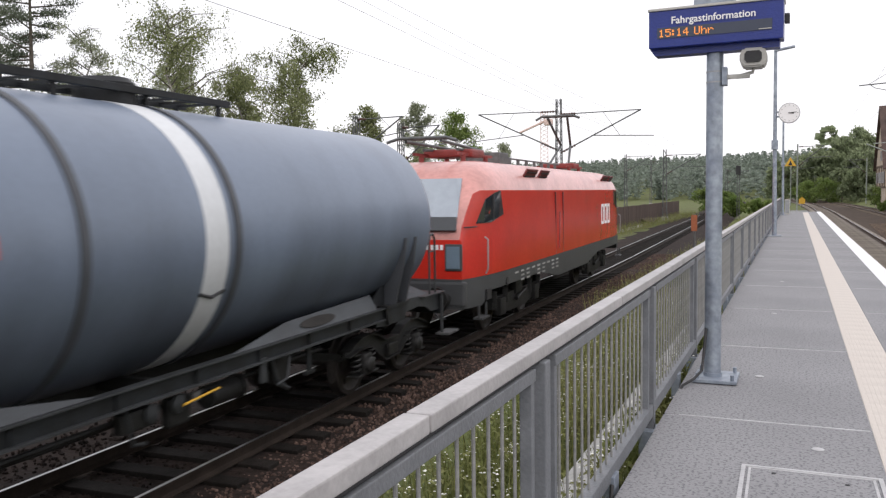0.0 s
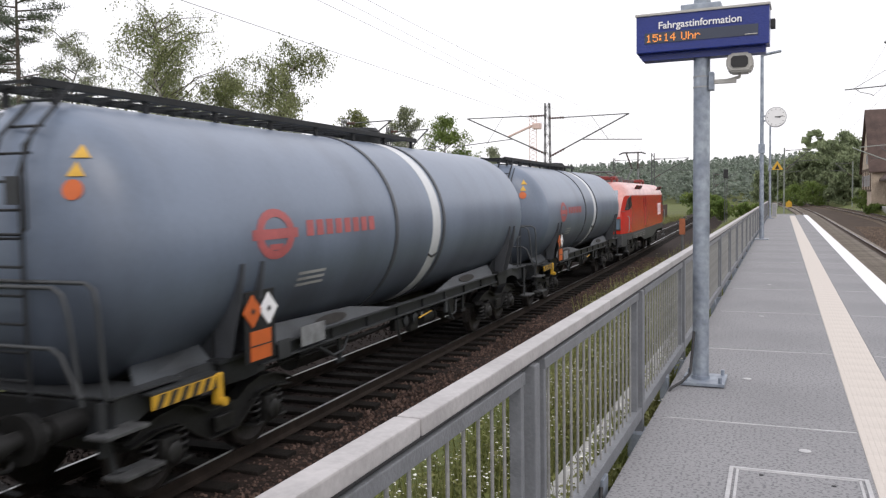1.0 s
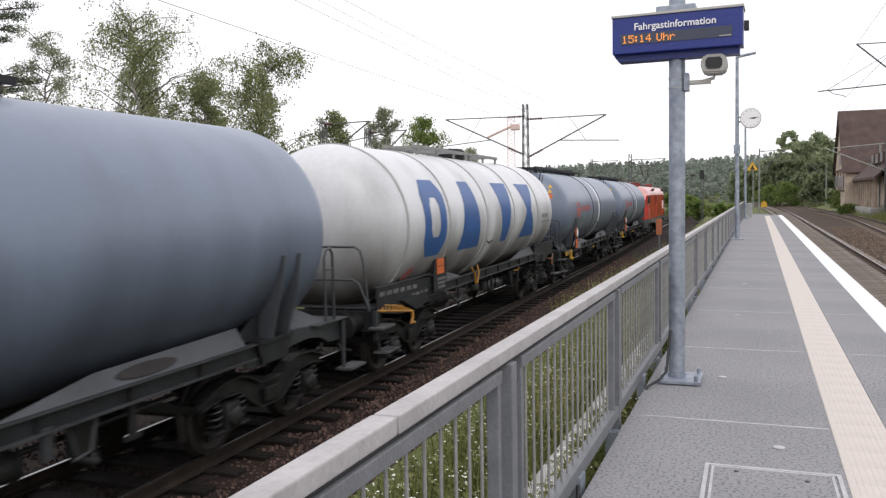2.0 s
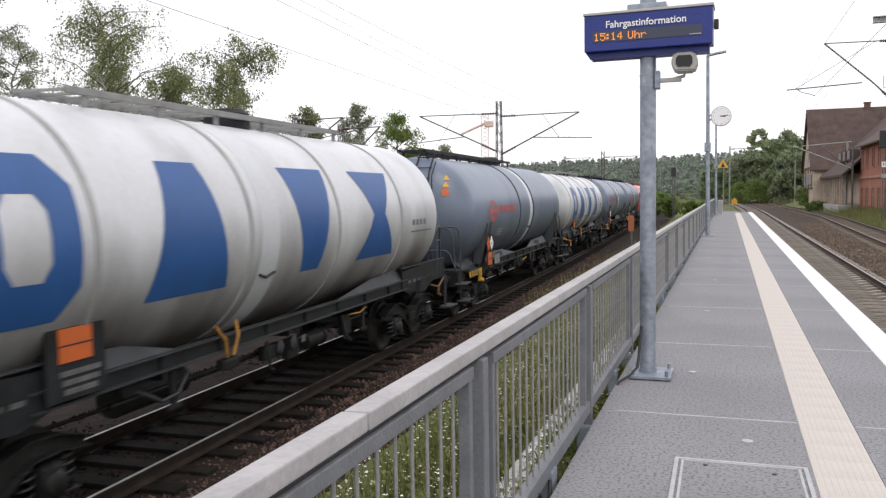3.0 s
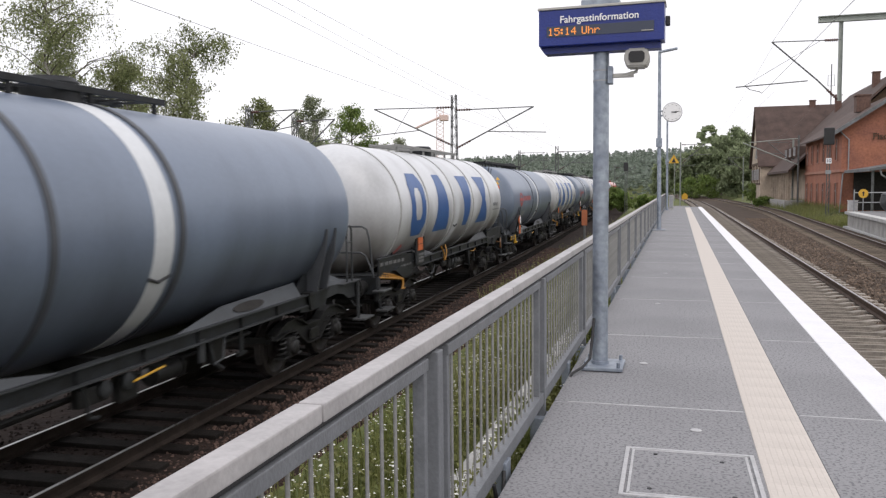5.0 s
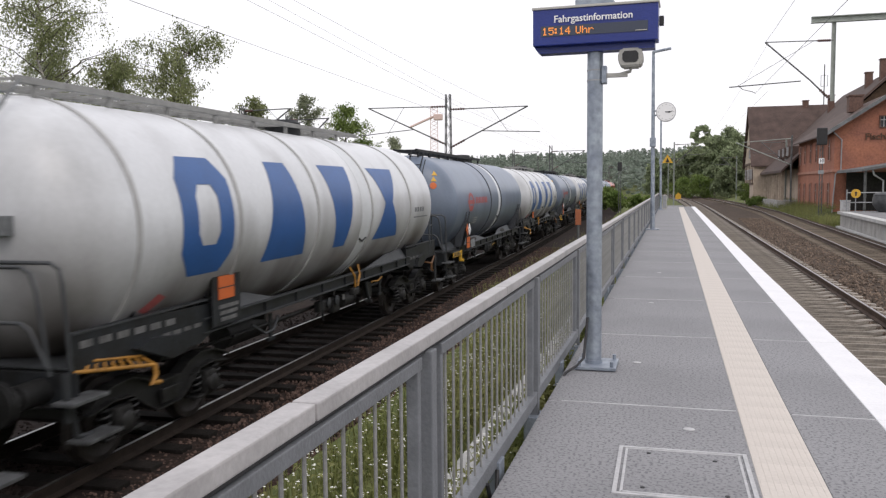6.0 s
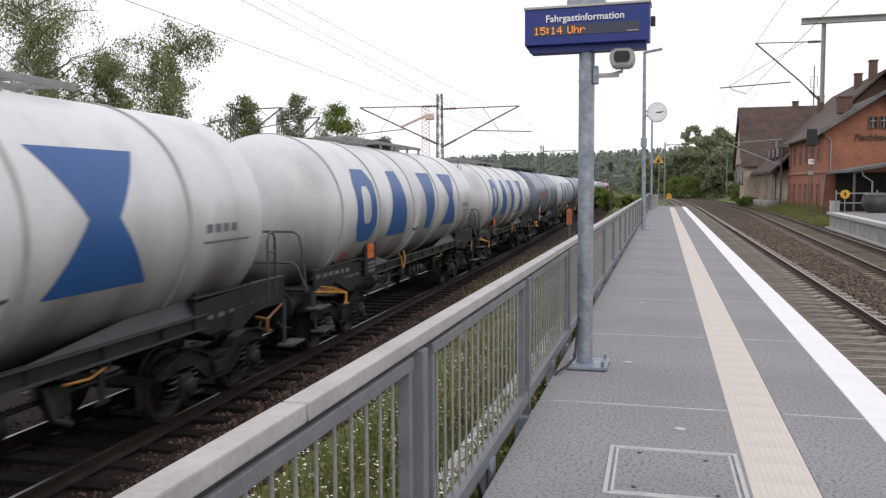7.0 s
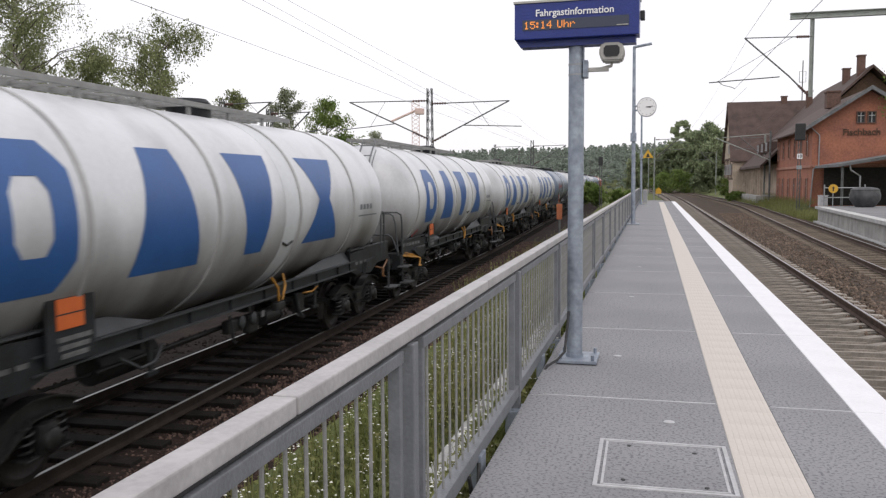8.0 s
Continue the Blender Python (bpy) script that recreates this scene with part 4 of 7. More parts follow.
def grey_frame(t, end, y0):
    """Slim channel sills, arched end plates over the bogies, saddles with tall tapered ribs."""
    floor_frame(t, end)
    for s in (-1, 1):
        sill_beam(t, s, -4.95, 4.95, 1.11, 1.29, "frame_steel", "slim dirty grey channel sill")
        for e in (-1, 1):
            b = bmesh.new()
            outline = [(4.75, 1.29), (4.75, 1.02), (5.2, 0.98), (5.55, 1.05), (5.9, 1.11), (6.4, 1.13), (6.75, 1.08), (7.0, 0.97), (7.42, 0.95), (7.42, 1.27), (6.6, 1.27), (6.2, 1.31), (5.9, 1.31)]
            plate(b, s, [(e * p, q) for p, q in outline], 1.17, 0.03)
            arch = part("arched_plate", b, M["cradle_grey"], t, "weathered grey end plate arched over the bogie")
            b = bmesh.new()
            box(b, (s * 1.19, e * 6.95, 1.283), (0.2, 0.98, 0.02))
            part("flange", b, M["cradle_grey"], arch)
            # conical apron below the tank's end
            b = bmesh.new()
            lo = [(1.17, 5.75, 1.27), (1.17, 7.0, 1.27)]
            hi = [(0.72, 6.6, 1.55), (0.95, 5.75, 1.50)]
            f = [b.verts.new((s * x, e * y, z)) for x, y, z in lo + hi]
            g = [b.verts.new((s * (x - 0.03), e * y, z - 0.01)) for x, y, z in lo + hi]
            b.faces.new(f)
            b.faces.new(g[::-1])
            for k in range(4):
                b.faces.new((f[k], f[(k + 1) % 4], g[(k + 1) % 4], g[k]))
            part("apron", b, M["tank_apron"], t, "dusty pale apron under the tank's end")
            # low cradle plate; a dark disc stands for the shade in its oval opening
            b = bmesh.new()
            lo = [(1.20, 1.0, 1.30), (1.20, 4.75, 1.30)]
            hi = [(1.07, 4.75, 1.52), (1.10, 2.3, 1.47)]
            f = [b.verts.new((s * x, e * y, z)) for x, y, z in lo + hi]
            g = [b.verts.new((s * (x - 0.02), e * y, z)) for x, y, z in lo + hi]
            b.faces.new(f)
            b.faces.new(g[::-1])
            for k in range(4):
                b.faces.new((f[k], f[(k + 1) % 4], g[(k + 1) % 4], g[k]))
            cradle = part("cradle_plate", b, M["tank_apron"], t, "dusty grey plate along the foot of the tank")
            b = bmesh.new()
            lathe(b, [(0.0, 0.001), (0.0, 0.09), (0.012, 0.09), (0.012, 0.001)], "Z", 20, pose(s * 1.158, e * 3.0, 1.385, 0, s * 59, 0) @ Matrix.Diagonal((0.8, 5.2, 1, 1)))
            part("plate_opening", b, M["dark_void"], cradle)
            # saddle: two tapered ribs on a foot box
            b = bmesh.new()
            box(b, (s * 1.12, e * 5.38, 1.30), (0.32, 0.86, 0.05), bevel=0.006)
            plate(b, s, [(e * 4.95, 1.28), (e * 5.8, 1.28), (e * 5.66, 1.02), (e * 5.05, 1.02)], 1.24, 0.025)
            plate(b, s, [(e * 4.6, 1.32), (e * 5.72, 1.32), (e * 5.66, 1.72), (e * 5.2, 1.72)], 1.10, 0.02)
            saddle = part("saddle", b, M["frame_steel"], t, "dark steel saddle under the tank")
            for y in (5.22, 5.62):
                b = bmesh.new()
                rim = [(s * 1.487 * math.cos(a), AX_Z + 1.487 * math.sin(a)) for a in np.linspace(-0.16, -0.92, 9)]
                pts = [(s * 1.30, 1.32), (s * 1.36, 1.60), (s * 1.45, 1.95), (s * 1.505, 2.38)] + rim + [(s * 0.9, 1.32)]
                prism(b, pts, 0.045, pose(0, e * y, 0))
                part("rib", b, M["band_dark"], saddle, "tall tapered saddle rib")
    # placards on the rear rib
    b = bmesh.new()
    box(b, (1.44, -5.24, 1.64), (0.02, 0.62, 0.82), bevel=0.006)
    board = part("placard_board", b, M["frame_steel"], t)
    b = bmesh.new()
    box(b, (1.456, -5.25, 1.42), (0.012, 0.42, 0.34), bevel=0.003)
    part("orange_plate", b, M["orange"], board, "orange hazard plate")
    b = bmesh.new()
    box(b, (1.464, -5.25, 1.42), (0.004, 0.42, 0.015))
    part("plate_line", b, M["black"], board)
    for d, mt, lb in ((-5.41, "orange", "orange diamond hazard label"), (-5.08, "white", "white diamond hazard label")):
        b = bmesh.new()
        box(b, (0, 0, 0), (0.012, 0.27, 0.27), bevel=0.003)
        dia = part("hazard_diamond", b, M[mt], board, lb, at=pose(1.458, d, 1.82, 45))
        b = bmesh.new()
        box(b, (0.009, 0.0, 0.0), (0.004, 0.06, 0.06))
        part("hazard_mark", b, M["black"], dia)
    b = bmesh.new()
    box(b, (1.29, -3.75, 1.30), (0.02, 0.62, 0.26), bevel=0.006)
    part("data_board", b, M["board_grey"], t, "pale grey data board")
    b = bmesh.new()
    box(b, (1.27, -4.45, 1.22), (0.02, 0.28, 0.24), bevel=0.006)
    part("data_board", b, M["cradle_grey"], t)


def white_frame(t, end, y0):
    """I-beam sills between deep dark end plates, rising plates under the tank."""
    floor_frame(t, end)
    for s in (-1, 1):
        sill_beam(t, s, -4.9, 4.9, 1.20, 1.38, "frame_steel", "slim dark channel sill")
        for e in (-1, 1):
            b = bmesh.new()
            plate(b, s, [(e * p, q) for p, q in ((4.6, 1.20), (5.0, 1.08), (5.7, 1.12), (6.6, 1.2), (7.42, 1.2), (7.42, 1.62), (6.8, 1.64), (4.6, 1.56))], 1.215, 0.025)
            deep = part("deep_plate", b, M["frame_steel"], t, "deep dark slate end plate with small print")
            b = bmesh.new()
            box(b, (s * 1.20, e * 6.0, 1.625), (0.09, 2.8, 0.02))
            part("flange", b, M["cradle_grey"], deep)
            b = bmesh.new()
            plate(b, s, [(e * 5.75, 1.05), (e * 6.45, 1.30), (e * 6.1, 1.36), (e * 5.5, 1.30), (e * 5.4, 1.08)], 1.265, 0.08)
            part("jacking_box", b, M["frame_steel"], deep)
            b = bmesh.new()
            lo = [(1.21, 1.55 if e > 0 else 2.75, 1.395), (1.21, 4.62, 1.395)]
            hi = [(1.08, 4.62, 1.60), (1.10, 3.3 if e > 0 else 3.5, 1.56)]
            f = [b.verts.new((s * x, e * y, z)) for x, y, z in lo + hi]
            g = [b.verts.new((s * (x - 0.02), e * y, z)) for x, y, z in lo + hi]
            b.faces.new(f)
            b.faces.new(g[::-1])
            for k in range(4):
                b.faces.new((f[k], f[(k + 1) % 4], g[(k + 1) % 4], g[k]))
            part("cradle_plate", b, M["cradle_grey"], t, "sloping slate plate along the foot of the tank")
            b = bmesh.new()
            for y in (4.7, 6.3):
                pts = [(-1.2, 1.24), (1.2, 1.24)] + [(1.5 * math.cos(a), AX_Z + 1.5 * math.sin(a)) for a in np.linspace(-0.66, -2.48, 14)]
                if s > 0:
                    prism(b, pts, 0.03, pose(0, e * y, 0))
            if s > 0:
                part("saddle", b, M["frame_steel"], t, "steel saddle under the tank")
            else:
                b.free()
    # board with the orange plate and the data lines
    b = bmesh.new()
    box(b, (1.30, -4.40, 1.59), (0.025, 0.76, 0.68), bevel=0.008)
    board = part("placard_board", b, M["frame_steel"], t)
    b = bmesh.new()
    box(b, (1.319, -4.42, 1.755), (0.012, 0.42, 0.31), bevel=0.003)
    part("orange_plate", b, M["orange"], board, "orange hazard plate")
    b = bmesh.new()
    box(b, (1.327, -4.42, 1.755), (0.004, 0.42, 0.014))
    part("plate_line", b, M["black"], board)
    for k in range(3):
        b = bmesh.new()
        box(b, (1.316, -4.36, 1.50 - k * 0.085), (0.006, 0.52 - 0.05 * k, 0.05))
        part("data_bar", b, M["print_grey"], board)
    b = bmesh.new()
    for k in range(6):
        box(b, (1.231, -7.2 + k * 0.31, 1.50 - 0.006 * k), (0.006, 0.2, 0.075))
    for k in range(4):
        box(b, (1.231, -5.75 + k * 0.24, 1.33), (0.006, 0.16, 0.05))
    for k in range(5):
        box(b, (1.231, 5.0 + k * 0.3, 1.32), (0.006, 0.15, 0.06))
    tagged(part("frame_print", b, M["print_grey"], t), kind="stuff")


def under_gear(t, white, shift):
    """Brake rigging, air pipes, reservoirs and levers slung below the frame."""
    b = bmesh.new()
    tube(b, [(0.9, -3.5, 0.9), (0.9, 3.5, 0.9)], 0.03)
    tube(b, [(0.5, -4.2, 0.78), (0.5, -1.0, 0.72), (0.5, 4.2, 0.78)], 0.025)
    part("brake_rod", b, M["bogie_steel"], t, "long brake pull rods", smooth=40)
    b = bmesh.new()
    rod(b, (0.25, -2.7, 0.72), (0.25, -1.4, 0.72), 0.2, n=18)
    part("air_reservoir", b, M["bogie_steel"], t, "round air reservoir", smooth=40)
    b = bmesh.new()
    rod(b, (0.9, 0.9, 0.82), (0.9, 1.45, 0.82), 0.13, n=16)
    rod(b, (0.9, 1.45, 0.82), (0.9, 1.5, 0.82), 0.15, n=16)
    part("brake_cylinder", b, M["bogie_steel"], t, smooth=40)
    for y, z, ln, h in ((-0.4, 0.92, 0.5, 0.2), (0.2, 0.86, 0.34, 0.3), (2.15, 0.9, 0.3, 0.34)):
        b = bmesh.new()
        box(b, (1.06, y, z), (0.12, ln, h), bevel=0.03)
        part("gear_box", b, M["bogie_steel"], t)
    for y in (-0.25, 0.15):
        b = bmesh.new()
        lathe(b, [(1.12, 0.09), (1.15, 0.10), (1.17, 0.06), (1.175, 0.001)], "X", 16, Matrix.Translation((0, y, 0.95)))
        part("gauge", b, M["cradle_grey"], t, "round brake changeover dial", smooth=40)
    b = bmesh.new()
    box(b, (1.19, 0.38, 0.98), (0.01, 0.12, 0.1))
    part("white_tag", b, M["print_grey"], t)
    for pts, rad in (([(1.12, 1.9, 1.1), (1.14, 2.0, 0.75), (1.1, 2.3, 0.62), (0.9, 2.5, 0.62)], 0.03),
                     ([(1.12, -0.6, 1.1), (1.12, -0.5, 0.7), (1.0, -0.2, 0.62)], 0.022),
                     ([(1.16, -3.4, 1.06), (1.18, -3.0, 0.86), (1.18, -2.7, 0.88), (1.16, -2.5, 1.06)], 0.022)):
        b = bmesh.new()
        tube(b, pts, rad)
        part("air_pipe", b, M["cradle_grey"], t, "bent air pipe", smooth=50)
    for y in (-2.75, 2.75):
        b = bmesh.new()
        box(b, (1.15, y, 0.93), (0.03, 0.1, 0.42), bevel=0.006)
        box(b, (1.15, y, 0.74), (0.05, 0.24, 0.05), bevel=0.006)
        part("hanger", b, M["frame_steel"], t)
    b = bmesh.new()
    if white:
        tube(b, [(1.23, shift - 2.0, 1.52), (1.28, shift - 1.86, 1.34), (1.27, shift - 1.82, 1.12)], 0.022)
        tube(b, [(1.23, shift - 1.55, 1.54), (1.28, shift - 1.57, 1.36), (1.27, shift - 1.68, 1.12)], 0.022)
        part("yellow_lever", b, M["ochre"], t, "pair of dull yellow change levers", smooth=50)
        b = bmesh.new()
        box(b, (1.22, shift - 1.74, 1.03), (0.12, 0.34, 0.14), bevel=0.03)
        part("lever_box", b, M["bogie_steel"], t)
        b = bmesh.new()
        tube(b, [(1.18, 2.1, 1.08), (1.2, 2.5, 1.06), (1.2, 2.75, 1.12)], 0.016)
        part("valve_handle", b, M["ochre"], t)
    else:
        tube(b, [(1.24, 0.7, 1.0), (1.25, 0.1, 0.96)], 0.014)
        part("yellow_lever", b, M["yellow"], t, "yellow brake change lever")
        b = bmesh.new()
        box(b, (1.2, 1.6, 1.0), (0.05, 0.12, 0.3), bevel=0.01)
        tube(b, [(1.2, 2.2, 1.08), (1.22, 2.1, 0.8), (1.2, 1.9, 0.76)], 0.02)
        part("drain_lever", b, M["cradle_grey"], t)


def end_fittings(t, end, y0, white, ladder):
    """Steps, handrails, hoop, shunter's bracket and, where there is one, the ladder."""
    for s in (-1, 1):
        # rear corner: two treads on a hanger
        b = bmesh.new()
        box(b, (s * 1.25, -7.55, 1.02), (0.06, 0.06, 0.50))
        tube(b, [(s * 1.25, -7.5, 0.95), (s * 1.25, -7.42, 0.6), (s * 1.25, -7.2, 0.56)], 0.03)
        hang = part("step_hanger", b, M["cradle_grey"], t, "bent step hanger")
        for y, z in ((-7.40, 0.98), (-7.20, 0.55)):
            b = bmesh.new()
            box(b, (s * 1.30, y, z), (0.26, 0.56, 0.035), bevel=0.005)
            part("tread", b, M["tread_grey"], hang, "worn checkered tread")
        # front corner: hanger, tread, hoop to hold on to
        b = bmesh.new()
        box(b, (s * 1.27, 7.30, 0.86), (0.04, 0.05, 0.76))
        hang = part("step_hanger", b, M["cradle_grey"], t)
        b = bmesh.new()
        box(b, (s * 1.30, 7.50, 0.52), (0.26, 0.56, 0.035), bevel=0.005)
        part("tread", b, M["tread_grey"], hang)
        b = bmesh.new()
        tube(b, [(s * 1.22, 6.85, 1.27), (s * 1.24, 6.80, 2.22), (s * 1.24, 6.86, 2.34), (s * 1.24, 6.97, 2.36), (s * 1.24, 7.06, 2.28), (s * 1.22, 7.12, 1.27)], 0.02)
        tube(b, [(s * 1.24, 6.82, 2.05), (s * 1.24, 7.08, 2.05)], 0.014)
        part("hoop_handle", b, M["rail_dark"], t, "tall bent grab hoop", smooth=60)
        # corner of the shunter's side
        b = bmesh.new()
        tube(b, [(s * 0.95, 7.62, 0.9), (s * 1.05, 7.72, 0.72), (s * 1.2, 7.70, 0.72)], 0.014)
        part("shunter_grip", b, M["rail_dark"], t, smooth=60)
    if white:
        b = bmesh.new()
        tube(b, [(1.22, -7.4, 1.24), (1.42, -6.3, 1.10), (1.22, -6.25, 1.16)], 0.022)
        tube(b, [(1.22, -7.1, 1.3), (1.22, -6.25, 1.18)], 0.018)
        for k in range(7):
            q = k / 7
            rod(b, (1.23, -7.2 + q * 0.95, 1.27 - q * 0.1), (1.25 + q * 0.16, -7.25 + q * 0.9, 1.22 - q * 0.11), 0.016, n=6)
        tube(b, [(1.42, -6.3, 1.10), (1.42, -6.28, 0.98), (1.42, -6.36, 0.90), (1.42, -6.2, 0.88)], 0.03)
        part("shunter_bracket", b, M["ochre"], t, "yellow folding shunter's bracket with a hook", smooth=50)
        b = bmesh.new()
        tube(b, [(1.22, 7.4, 1.2), (1.40, 6.4, 1.08), (1.22, 6.35, 1.12)], 0.022)
        tube(b, [(1.40, 6.4, 1.08), (1.40, 6.38, 0.92), (1.40, 6.5, 0.88)], 0.03)
        part("shunter_bracket", b, M["rust_orange"], t, "rusty orange shunter's bracket", smooth=50)
    else:
        b = bmesh.new()
        box(b, (1.36, -6.45, 1.14), (0.02, 1.1, 0.14), pose(0, 0, 0, 0, 0, -0.0), bevel=0.004)
        ed = part("edge_board", b, M["yellow"], t, "yellow and black striped edge board")
        b = bmesh.new()
        for k in range(6):
            prism(b, [(-0.52 + k * 0.18, 1.074), (-0.44 + k * 0.18, 1.074), (-0.36 + k * 0.18, 1.206), (-0.44 + k * 0.18, 1.206)], 0.006, pose(1.373, -6.45, 0, 0, 0, 90))
        part("black_stripes", b, M["black"], ed)
        b = bmesh.new()
        box(b, (1.35, -5.95, 1.06), (0.09, 0.1, 0.34), bevel=0.02)
        rod(b, (1.35, -5.95, 0.92), (1.45, -5.95, 0.92), 0.05, n=10)
        part("board_bracket", b, M["yellow"], ed, "yellow cast bracket")
        b = bmesh.new()
        box(b, (1.28, -6.45, 1.225), (0.16, 1.1, 0.02))
        part("foot_shelf", b, M["cradle_grey"], t)
    # cross rails of the end platform
    b = bmesh.new()
    for s in (-1, 1):
        tube(b, [(0, -7.82, 2.34), (s * 1.02, -7.82, 2.34), (s * 1.12, -7.82, 2.28), (s * 1.16, -7.80, 2.1), (s * 1.22, -7.74, 1.28)], 0.021)
        tube(b, [(0, -7.82, 1.80), (s * 0.98, -7.82, 1.80), (s * 1.08, -7.82, 1.74), (s * 1.22, -7.76, 1.36)], 0.021)
    part("end_rail", b, M["rail_dark"], t, "bent tubular rail across the end platform", smooth=60)
    if ladder:
        b = bmesh.new()
        for s in (-1, 1):
            tube(b, [(0, -7.58, 2.36), (s * 1.15, -7.58, 2.36), (s * 1.25, -7.58, 2.30), (s * 1.27, -7.57, 2.15), (s * 1.27, -7.5, 1.28)], 0.021)
        part("end_rail", b, M["rail_dark"], t, smooth=60)
        x0, x1 = (0.12, 0.44) if white else (0.12, 0.50)
        ya = y0 - 0.13
        b = bmesh.new()
        for d in (x0, x1):
            tube(b, [(d + (0.12 if d == x1 else -0.06), ya - 0.1, 1.28), (d + (0.05 if d == x1 else -0.02), ya - 0.04, 2.2), (d, ya, 2.45), (d, ya, 3.35), (d, ya + 0.16, 3.72), (d, y0 + 0.55, 4.22)], 0.021)
        lad = part("ladder", b, M["ladder_grey" if white else "frame_steel"], t, "steel end ladder", smooth=60)
        for k in range(11):
            z = 1.45 + k * 0.262
            y = ya - 0.04 if z < 2.3 else ya if z < 3.35 else ya + (z - 3.35) * 0.62
            b = bmesh.new()
            rod(b, (x0 - 0.01, y, z), (x1 + 0.02, y, z), 0.014, n=8)
            part("rung", b, M["ladder_grey" if white else "frame_steel"], lad)
        b = bmesh.new()
        tube(b, [(x0 - 0.13, ya + 0.30, 3.95), (x0 - 0.13, ya - 0.06, 3.6), (x0 - 0.13, ya - 0.06, 2.86), (x0 - 0.06, ya - 0.06, 2.80),
                 (x1 + 0.06, ya - 0.06, 2.80), (x1 + 0.13, ya - 0.06, 2.86), (x1 + 0.13, ya - 0.06, 3.6), (x1 + 0.13, ya + 0.30, 3.95)], 0.015)
        part("ladder_guard", b, M["ladder_grey" if white else "frame_steel"], lad, "bent guard rail round the ladder", smooth=60)
        D, rn = (0.95, 0.66) if white else (0.7, 0.62)
        if white:
            b = bmesh.new()
            box(b, (x1 - 0.06, ya - 0.05, 3.38), (0.17, 0.02, 0.42), bevel=0.004)
            p = part("warning_panel", b, M["rust_orange"], lad, "weathered warning panel on the ladder")
            b = bmesh.new()
            prism(b, [(-0.05, 0), (0.05, 0), (0, 0.11)], 0.006, pose(x1 - 0.06, ya - 0.064, 3.45))
            prism(b, [(-0.05, 0), (0.05, 0), (0, 0.11)], 0.006, pose(x1 - 0.06, ya - 0.064, 3.31))
            part("warning_mark", b, M["yellow"], p)
            b = bmesh.new()
            box(b, (0, -0.06, 0), (0.19, 0.14, 0.2), bevel=0.01)
            part("small_box", b, M["ladder_grey"], t, "small grey steel box on the tank's end", at=Matrix.Translation((0, 0, AX_Z)) @ dome_at(0.62, 0.1, y0, D, rn))
        else:
            for z, mt, shape in ((0.92, "yellow", 3), (0.75, "yellow", 3), (0.58, "orange", 16)):
                b = bmesh.new()
                pts = [(0.10 * math.sin(2 * math.pi * k / shape), 0.10 * math.cos(2 * math.pi * k / shape)) for k in range(shape)]
                prism(b, pts, 0.004)
                part("warning_sticker", b, M[mt], t, at=Matrix.Translation((0, 0, AX_Z)) @ dome_at(0.87, z, y0, D, rn))
            b = bmesh.new()
            box(b, (x1 - 0.04, ya - 0.05, 3.2), (0.16, 0.02, 0.26), bevel=0.004)
            part("warning_panel", b, M["cradle_grey"], lad)


